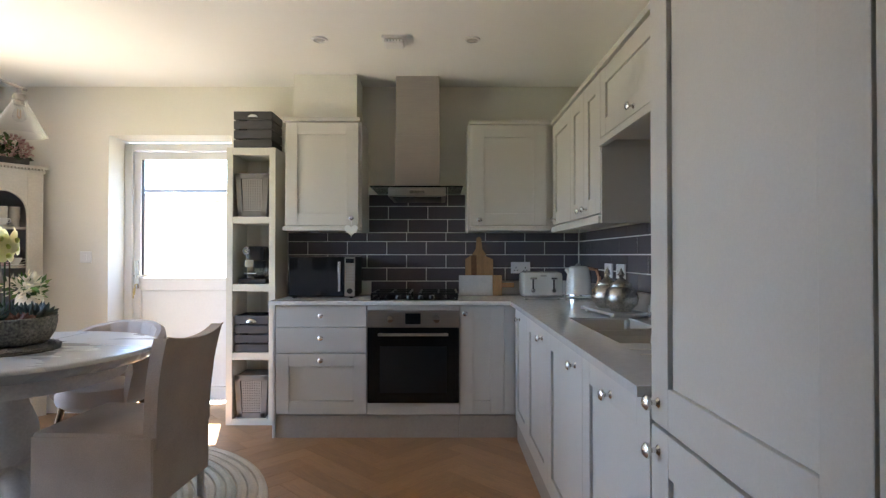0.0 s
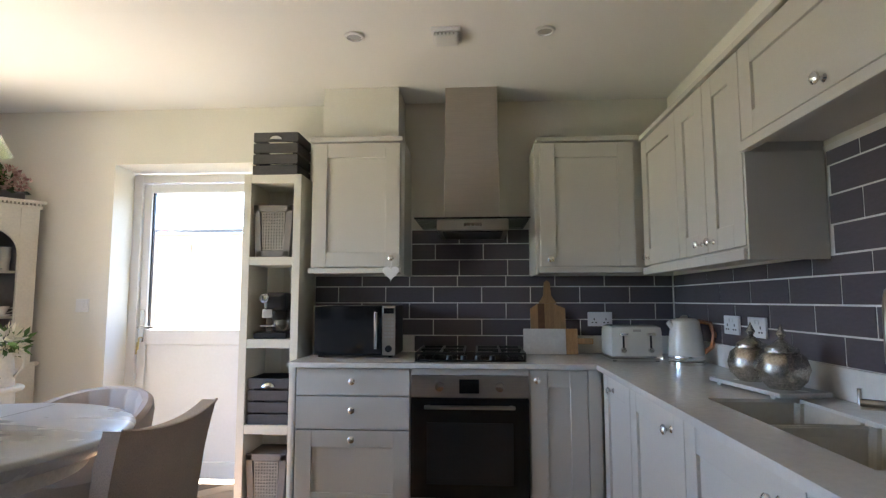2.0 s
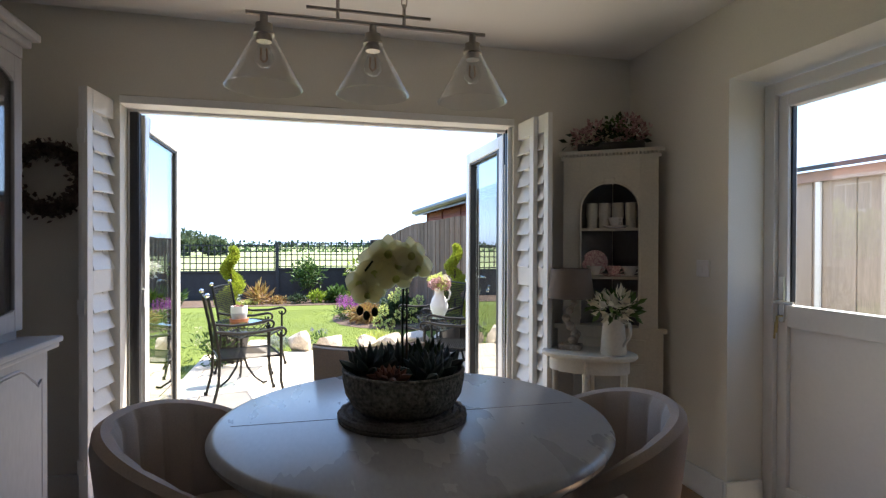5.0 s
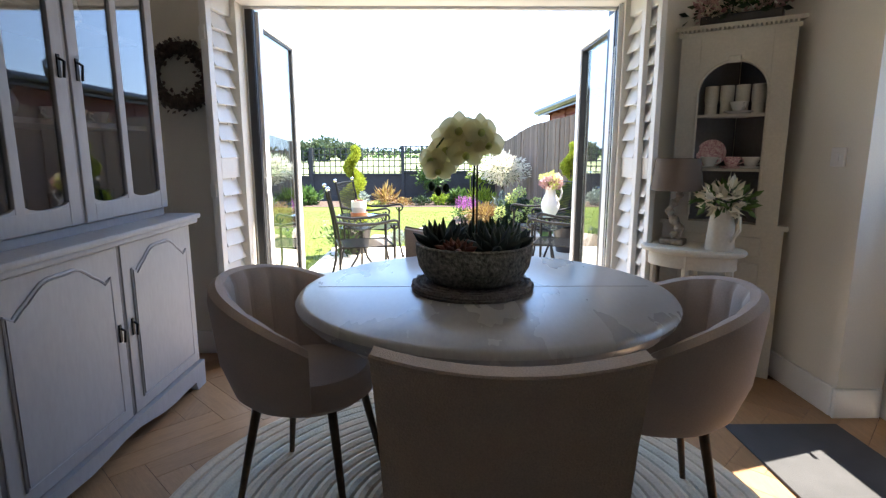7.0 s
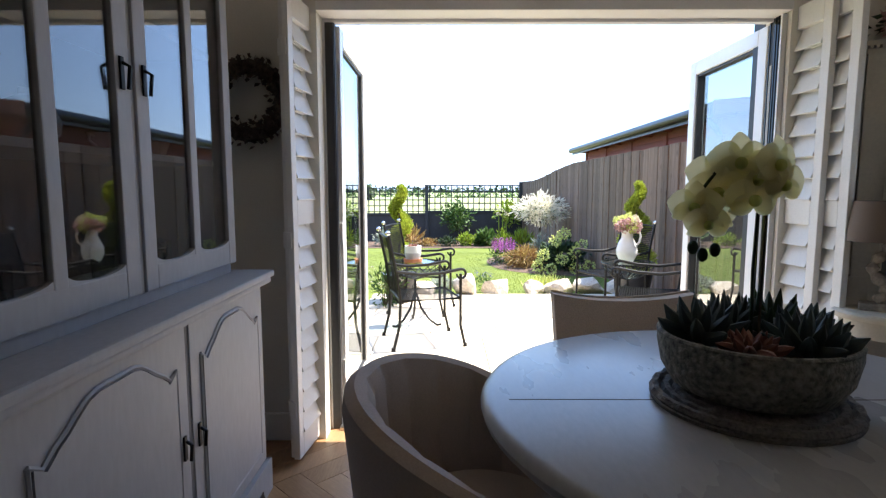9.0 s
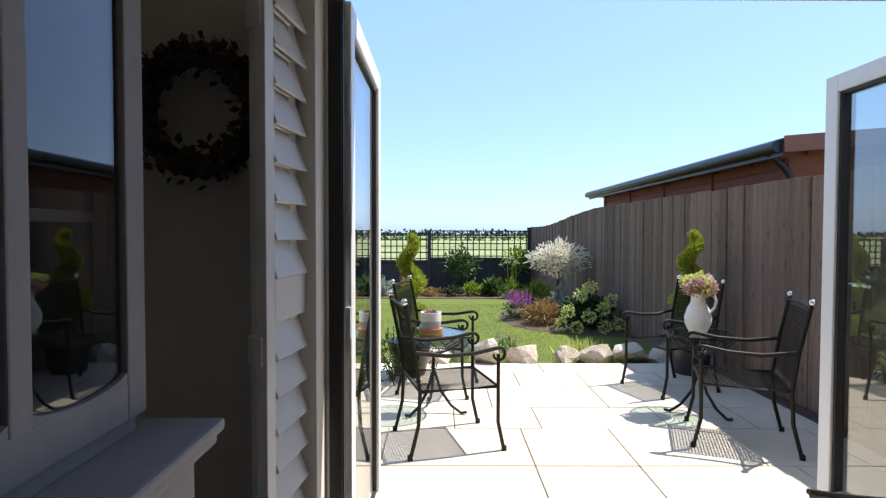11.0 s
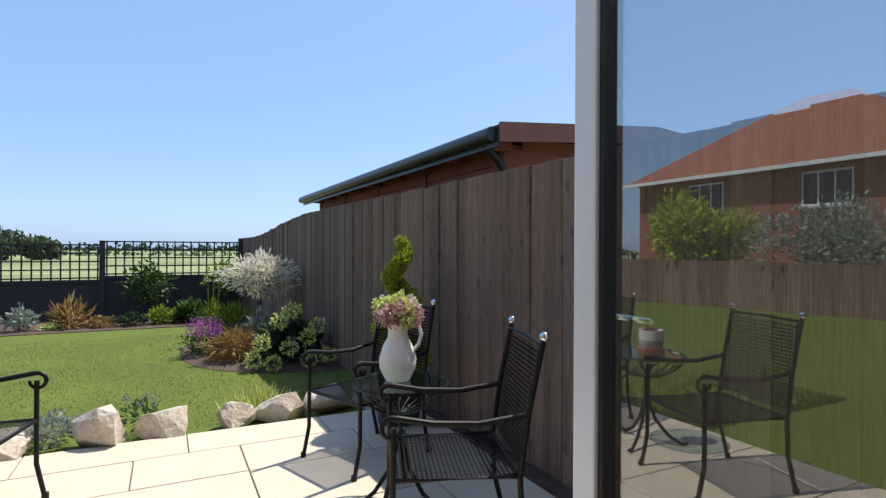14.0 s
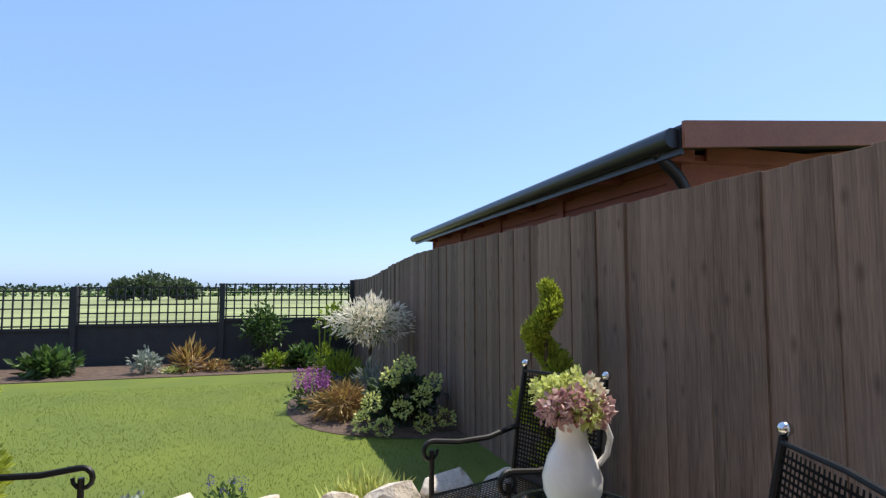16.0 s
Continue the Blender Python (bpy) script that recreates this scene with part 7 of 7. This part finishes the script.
part("column", lathe([(0.18, 0), (0.05, 0.06), (0.03, 0.3), (0.05, 0.6), (0.1, 0.66)], 16), M_CHINA, wt, "", False, True)

# summer house behind the fence
def shed():
    x0, x1, y0, y1, ze = -12.6, -6.95, 4.72, 7.4, 2.06
    s = thing("summer_house", (x0 + x1) / 2, (y0 + y1) / 2, -0.3, -1.5, "red stained timber summer house behind the fence", "shed")
    part("wall", box(x0, x1, y0, y1, -0.3, ze, 0), M_SHED, s, "", True)
    n = 9
    for i in range(n):
        z = 1.2 + i * 0.1
        if z < ze - 0.05:
            part("cladding_board", box(x0 - 0.01, x1 + 0.01, y0 - 0.018, y0 - 0.002, z, z + 0.096, 0.006), M_SHED, s, "", True)
    zr = ze + 0.13
    ym = (y0 + y1) / 2
    for a, b in (((y0 - 0.25, ze), (ym, zr)), ((ym, zr), (y1 + 0.25, ze))):
        bm = bmesh.new()
        v = [bm.verts.new(p) for p in ((x0 - 0.3, a[0], a[1]), (x1 + 0.3, a[0], a[1]), (x1 + 0.3, b[0], b[1]), (x0 - 0.3, b[0], b[1]), (x0 - 0.3, a[0], a[1] + 0.07), (x1 + 0.3, a[0], a[1] + 0.07), (x1 + 0.3, b[0], b[1] + 0.07), (x0 - 0.3, b[0], b[1] + 0.07))]
        for f in ((0, 1, 2, 3), (4, 5, 6, 7), (0, 1, 5, 4), (1, 2, 6, 5), (2, 3, 7, 6), (3, 0, 4, 7)):
            bm.faces.new([v[i] for i in f])
        part("roof", bm, M_ROOF, s, "grey felt roof slope", True)
        bm = bmesh.new()
        v = [bm.verts.new((x, y, z)) for x in (x1 + 0.301, x1 + 0.325) for y, z in ((a[0], a[1] - 0.06), (b[0], b[1] - 0.06), (b[0], b[1] + 0.085), (a[0], a[1] + 0.085))]
        for f in ((0, 1, 2, 3), (4, 5, 6, 7), (0, 1, 5, 4), (1, 2, 6, 5), (2, 3, 7, 6), (3, 0, 4, 7)):
            bm.faces.new([v[i] for i in f])
        part("barge_board", bm, M_SHEDTRIM, s, "red brown barge board", True)
    bm = bmesh.new()
    v = [bm.verts.new((x, y, z)) for x in (x1 - 0.05, x1 + 0.012) for y, z in ((y0, ze - 0.05), (y1, ze - 0.05), (ym, zr - 0.02))]
    for f in ((0, 1, 2), (3, 4, 5), (0, 1, 4, 3), (1, 2, 5, 4), (2, 0, 3, 5)):
        bm.faces.new([v[i] for i in f])
    part("gable", bm, M_SHED, s, "boarded gable", True)
    for i in range(1):
        part("gable_board", box(x1 + 0.014, x1 + 0.03, y0 + 0.15 + i * 0.3, y1 - 0.15 - i * 0.3, ze - 0.04 + i * 0.1, ze + 0.055 + i * 0.1, 0.005), M_SHED, s, "", True)
    part("gutter", tube([(x0 - 0.32, y0 - 0.29, ze - 0.0), (x1 + 0.28, y0 - 0.29, ze - 0.0)], 0.055, 10), M_GUTTER, s, "black plastic gutter", True, True)
    part("fascia", box(x0 - 0.3, x1 + 0.3, y0 - 0.262, y0 - 0.24, ze - 0.09, ze + 0.05), M_GUTTER, s, "dark fascia", True)
    part("downpipe", tube([(x1 + 0.1, y0 - 0.28, ze - 0.02), (x1 + 0.1, y0 - 0.12, ze - 0.16), (x1 + 0.1, y0 - 0.06, ze - 0.25), (x1 + 0.1, y0 - 0.06, 0.2)], 0.034, 10), M_GUTTER, s, "black downpipe", True, True)
    for k in range(5):
        x = x1 - 0.05 - k * 1.4
        part("corner_post", box(x - 0.05, x + 0.05, y0 - 0.04, y0 - 0.018, 1.0, ze - 0.02, 0.004), M_SHED, s, "", True)
    for k in range(9):
        x = x1 + 0.1 - k * 0.7
        part("rafter_end", box(x - 0.025, x + 0.025, y0 - 0.23, y0 - 0.02, ze - 0.08, ze - 0.01), M_SHED, s, "", True)


shed()

# side passage seen through the back door
M_PALE = paint("pale fence board", (0.40, 0.33, 0.28), 0.85, vary=0.2, scale=5, fine=45, stretch=(5, 5, 0.35), bump=0.4, per=0.3)
M_STORETRIM = paint("pink brown fascia board", (0.36, 0.25, 0.215), 0.8, vary=0.12, stretch=(0.4, 4, 4))


def side_store():
    """A boarded garden store whose low roof shows over its front."""
    st = thing("garden_store", -1.5, 5.7, -0.06, 0, "pale brown boarded garden store with a grey felt roof", "shed")
    me = mesh_of("board", box(-0.083, 0.083, -0.012, 0.012, 0, 1.84, 0.003), M_PALE)
    for i in range(42):
        piece("board", me, st, pose(-4.2 + i * 0.17, 0.009 * (i % 2), 0))
    part("back_wall", box(-5.75, 1.45, 5.72, 5.74, -0.06, 1.8), M_PALE, st, "", True)
    part("fascia", box(-5.8, 1.5, 5.655, 5.68, 1.77, 1.85, 0.003), M_STORETRIM, st, "pink brown fascia", True)
    part("roof", outline([(5.60, 1.852), (6.7, 2.03), (6.7, 2.06), (5.60, 1.885)], -1.5, 5.8, None, pose(0, 0, 0, 0, 0, 90)), M_ROOF, st, "grey felt roof", True)
    for i in range(3):
        part("cover_strip", box(-3.53 + 0.9 * i, -3.49 + 0.9 * i, 5.665, 5.685, -0.06, 1.77, 0.003), M_UPVC, st, "white cover strip", True)


side_store()


# neighbouring house, seen as a reflection in the open door
def house():
    x0, x1, y0, y1, ze = -21.8, -10.0, -24.0, -15.5, 4.2
    h = thing("house", (x0 + x1) / 2, (y0 + y1) / 2, -0.62, 0, "red brick house with a hipped clay tile roof", "house")
    part("wall", box(x0, x1, y0, y1, -0.62, ze), M_BRICK, h, "", True)
    bm = bmesh.new()
    e = 0.5
    a = [bm.verts.new(p) for p in ((x0 - e, y0 - e, ze), (x1 + e, y0 - e, ze), (x1 + e, y1 + e, ze), (x0 - e, y1 + e, ze))]
    r = [bm.verts.new((x0 + 5, (y0 + y1) / 2, ze + 3.5)), bm.verts.new((x1 - 5, (y0 + y1) / 2, ze + 3.4))]
    for f in ((a[0], a[1], r[1], r[0]), (a[1], a[2], r[1]), (a[2], a[3], r[0], r[1]), (a[3], a[0], r[0]), (a[3], a[2], a[1], a[0])):
        bm.faces.new(f)
    part("roof", bm, M_RTILE, h, "red clay tile hipped roof", True)
    part("gutter", box(x0 - e, x1 + e, y1 + e, y1 + e + 0.1, ze - 0.1, ze + 0.04), M_UPVC, h, "white gutter", True)
    for x in (-18.3, -13.7):
        for z0 in (0.4, 2.75):
            w = part("window", box(x - 0.8, x + 0.8, y1 - 0.02, y1 + 0.05, z0, z0 + 1.2, 0.01), M_UPVC, h, "white framed window", True)
            for q in (-0.52, 0.0, 0.52):
                part("pane", box(x + q - 0.23, x + q + 0.23, y1 + 0.05, y1 + 0.056, z0 + 0.08, z0 + 1.12), M_OVENGLASS, w, "", True)
            part("sill", box(x - 0.9, x + 0.9, y1, y1 + 0.14, z0 - 0.08, z0 - 0.005), M_GREYBAND, w, "", True)


house()


def tree(x, y, h, r, mat, label, n, seed, zb=-0.3, size=0.25, clumps=26):
    rg = np.random.default_rng(seed)
    t = thing("tree", x, y, zb, 0, label, "tree", "trees")
    part("trunk", tube([(0, 0, -0.3), (0.05, 0, h * 0.3), (0, 0.05, h * 0.75)], [r * 0.09, r * 0.06, r * 0.02], 8), M_TRUNK, t, "", False, True)
    cs, ds = [], []
    for k in range(clumps):
        d = rg.normal(size=3)
        d /= np.linalg.norm(d)
        c = d * np.array([r * 0.72, r * 0.72, h * 0.30]) * rg.random() ** 0.4 + np.array([0, 0, h * 0.62])
        if k < 6:
            part("limb", tube([(0, 0, h * 0.3), tuple(c * 0.6), tuple(c)], [r * 0.04, r * 0.025, 0.01], 6), M_TRUNK, t, "", False, True)
        q, dd = puff(rg, n // clumps, c, r * (0.25 + 0.15 * rg.random()), 0.2, 0.3)
        cs.append(q)
        ds.append(dd)
    leaves("crown", np.concatenate(cs), np.concatenate(ds), size, mat, t, 0.6)


tree(-14.1, -9.6, 3.1, 1.9, L_ACER, "yellow green leafy garden tree", 4000, 1, size=0.2)
tree(-10.6, -9.7, 2.5, 2.1, L_SILVER, "pale flowering rounded tree", 3600, 2, size=0.14)
tree(-6.0, -9.5, 2.4, 1.4, L_GREEN, "dense green shrub tree", 2500, 3, size=0.16)
for x, y, h, r, sd in ((-95, -17.5, 4.6, 3.3, 5), (-95, -21.5, 3.6, 2.4, 6), (-98, -13.5, 3.5, 2.6, 7)):
    tree(x, y, h, r, L_FAR, "distant rounded field tree", 4200, sd, -1.2, 0.6, 34)
# hedge line on the horizon
rg = np.random.default_rng(9)
n = 5200
P = np.stack([-330 + rg.normal(size=n) * 4, -330 + 660 * rg.random(n), -0.6 + 3.2 * rg.random(n) ** 1.5 * (0.6 + 0.4 * np.sin(np.linspace(0, 60, n)))], 1)
hd = leaves("far_hedge", P, rg.normal(size=(n, 3)), 2.4, L_DARK, None, 0.8, seed=8)
tagged(hd, "dark hedges and trees on the far horizon", "hedge", kind="stuff")
n = 2600
P = np.stack([-140 + rg.normal(size=n) * 1.0, -170 + 340 * rg.random(n), -0.6 + 0.9 * rg.random(n)], 1)
hd = leaves("field_hedge", P, rg.normal(size=(n, 3)), 0.9, L_GREEN, None, 0.8, seed=8)
tagged(hd, "low green hedge between the fields", "hedge", kind="stuff")

# ---- pieces of walls, floors and fences ----
lf = thing("long_fence", -10, 4.13, -0.3, 0, "tall brown close-boarded timber fence", "fence")
heights = lambda x: 1.72 if x > -10.6 else 1.72 - 0.27 * (0.5 - 0.5 * math.cos(math.pi * min(1, (-10.6 - x) / 5.0)))
bm_mesh = mesh_of("board", box(-0.078, 0.078, -0.011, 0.011, 0, 1.0, 0.002), M_FENCE)
x, i = -3.76, 0
ang = math.degrees(math.atan2(FENCE_A[1] - FENCE_B[1], FENCE_A[0] - FENCE_B[0]))
rr = random.Random(3)
while x > -16.55:
    zb = -0.35 if x < -7.5 else -0.05
    zt = heights(x) + rr.uniform(-0.006, 0.006)
    piece("board", bm_mesh, lf, lf.matrix_basis.inverted() @ pose(x, fence_y(x) + (0.005 if i % 2 else -0.005), zb, rr.uniform(-0.2, 0.2), 0, ang + rr.uniform(-1.5, 1.5)) @ Matrix.Diagonal((1, 1, zt - zb, 1)))
    x -= 0.142
    i += 1
part("gravel_board", box(-16.6, -3.72, 4.20, 4.24, -0.06, 0.10, 0.004, None, pose(0, 0.06, 0, 0, 0, 0)), M_FENCE, lf, "", True)

ff = thing("far_fence", -16.65, -1.5, -0.35, 0, "dark panel fence topped with square trellis", "fence")
px = -16.65
posts = [3.86, 1.14, -1.58, -4.30, -7.02, -9.74]
tops = [1.44, 1.36, 1.29, 1.22, 1.16, 1.1]
for k, (y, zt) in enumerate(zip(posts, tops)):
    part("post", box(px - 0.05, px + 0.07, y - 0.05, y + 0.05, -0.5, zt, 0.006), M_TREL, ff, "", True)
for (ya, za), (yb, zb) in zip(zip(posts, tops), zip(posts[1:], tops[1:])):
    zm = (za + zb) / 2 - 0.04
    part("panel", box(px - 0.02, px + 0.01, yb + 0.05, ya - 0.05, -0.30, zm - 0.76, 0), M_TREL, ff, "dark solid panel", True)
    part("cap_rail", box(px - 0.035, px + 0.035, yb + 0.05, ya - 0.05, zm - 0.80, zm - 0.74, 0.004), M_TREL, ff, "", True)
    part("base_rail", box(px - 0.025, px + 0.03, yb + 0.05, ya - 0.05, -0.28, -0.12, 0.004), M_TREL, ff, "", True)
    n = 17
    for i in range(n):
        y = yb + 0.08 + i * (ya - yb - 0.16) / (n - 1)
        part("lath", box(px - 0.012, px + 0.010, y - 0.014, y + 0.014, zm - 0.74, zm), M_TREL, ff, "", True)
    for i in range(5):
        z = zm - 0.70 + i * 0.17
        part("lath", box(px + 0.010, px + 0.028, yb + 0.05, ya - 0.05, z - 0.014, z + 0.014), M_TREL, ff, "", True)
nf = thing("neighbour_fence", -10, -8.2, -0.4, 0, "brown timber fence on the far side of the garden", "fence")
me = mesh_of("board", box(-0.14, 0.14, -0.012, 0.012, 0, 1.35, 0.003), M_FENCE)
for i in range(46):
    piece("board", me, nf, pose(6.3 - i * 0.285, 0.006 * (i % 2), 0))

# patio slabs in courses
pv = thing("patio", -5.5, 2.5, PZ, 0, "cream sandstone slab patio with open joints", "patio", kind="structure")
slab_meshes = {}


def slab(x0, x1, y0, y1):
    key = (round(x1 - x0, 3), round(y1 - y0, 3))
    if key not in slab_meshes:
        slab_meshes[key] = mesh_of("slab", box(-key[0] / 2 + 0.004, key[0] / 2 - 0.004, -key[1] / 2 + 0.004, key[1] / 2 - 0.004, -0.03, 0.0, 0.004), M_PATIO)
    piece("slab", slab_meshes[key], pv, pose((x0 + x1) / 2 + 5.5, (y0 + y1) / 2 - 2.5, rr.uniform(-0.001, 0.001)))


xb, row = -7.42, 0
for cw in (0.38, 0.45, 0.6, 0.45, 0.6, 0.45, 0.6, 0.3):
    y = 0.80 - 0.3 * (row % 3)
    while y < 4.12:
        lw = rr.choice((0.6, 0.75, 0.9))
        a, b = max(0.80, y), min(4.12, y + lw)
        if b - a > 0.12:
            slab(xb, min(xb + cw, -3.67), a, b)
        y += lw
    xb += cw
    row += 1
    if xb > -3.75:
        break

# metro tiles
tile_mesh = mesh_of("tile", box(-0.5, 0.5, 0, 1, -0.5, 0.5), M_TILE)
structure("grout", box(-1.165, XR - 0.002, YB - 0.005, YB - 0.0005, 0.896, 1.66), M_GROUT, "pale grout behind the tiles", "grout")
structure("grout", box(XR - 0.006, XR - 0.0005, 1.14, YB - 0.006, 0.896, 1.74), M_GROUT, "pale grout behind the tiles", "grout")
TL, TH, J = 0.30, 0.10, 0.0065


def tiles(parent, along, a0, a1, z0, z1, flip):
    r = 0
    z = z0
    while z < z1 - 0.02:
        h = min(TH, z1 - z)
        a = a0 - (TL / 2 if r % 2 else 0)
        while a < a1 - 0.02:
            p, q = max(a, a0), min(a + TL, a1)
            if q - p > 0.02:
                w, c, zc = q - p - J, (p + q) / 2, z + h / 2
                jit = rr.uniform(-0.25, 0.25)
                if along == "x":
                    m = pose(c, YB - 0.005, zc, jit, 0, 180 + jit)
                else:
                    m = pose(XR - 0.006, c, zc, jit, 0, 90 + jit)
                piece("tile", tile_mesh, parent, m @ Matrix.Diagonal((w, 0.0025, h - J, 1)))
            a += TL
        z += TH
        r += 1


tiles(wall_north, "x", -1.165, XR - 0.012, 0.898, 1.366, 0)
tiles(wall_north, "x", -0.553, 0.184, 1.366, 1.656, 0)
tiles(wall_east, "y", 1.14, YB - 0.014, 0.898, 1.366, 0)
tiles(wall_east, "y", 1.61, 2.524, 1.366, 1.72, 0)

# herringbone oak planks
fl = thing("floor", -1.2, 1.5, 0, 0, "honey oak herringbone plank floor", "floor", kind="structure")
PW, PL = 0.125, 0.625
plank = mesh_of("plank", box(0.001, PL - 0.001, 0.001, PW - 0.001, -0.0045, 0.0, 0.0008), M_OAK)
near, rest = [], []
s2 = math.sqrt(0.5)
for i in range(-40, 41):
    for k in range(-14, 15):
        # two planks per step of the zigzag
        for kind in (0, 1):
            bx = (i + 0) * PW + k * PL
            by = i * PW - k * PL
            if kind == 0:
                u, w, rot = bx, by, 0
            else:
                u, w, rot = bx + PW, by + PW, 90
            m = pose(-1.2, 1.5, 0, 0, 0, 45) @ pose(u, w, 0, 0, 0, rot)
            c = m @ Vector((PL / 2, PW / 2, 0))
            if not (XL - 0.35 < c.x < XR and YF < c.y < YB + 0.2):
                continue
            (near if (-1.3 < c.x < 0.6 and 1.5 < c.y < 3.6) or (-3.2 < c.x < -1.9 and 0.9 < c.y < 1.9) else rest).append(m)
seen_spots, extra = set(), []
for m in near[:300]:
    piece("plank", plank, fl, fl.matrix_basis.inverted() @ m)
vs, fs = [], []
base = [(0.001, 0.001), (PL - 0.001, 0.001), (PL - 0.001, PW - 0.001), (0.001, PW - 0.001)]
for m in near[300:] + rest:
    k = len(vs)
    for z in (0.0, -0.0045):
        vs += [tuple(m @ Vector((x, y, z))) for x, y in base]
    fs += [(k, k + 1, k + 2, k + 3)] + [(k + a, k + 4 + a, k + 4 + (a + 1) % 4, k + (a + 1) % 4) for a in range(4)]
me = bpy.data.meshes.new("floor_planks")
me.from_pydata(vs, [], fs)
me.materials.append(M_OAK)
tagged(new("floor_planks", me), "honey oak herringbone planks", "floor", kind="stuff")
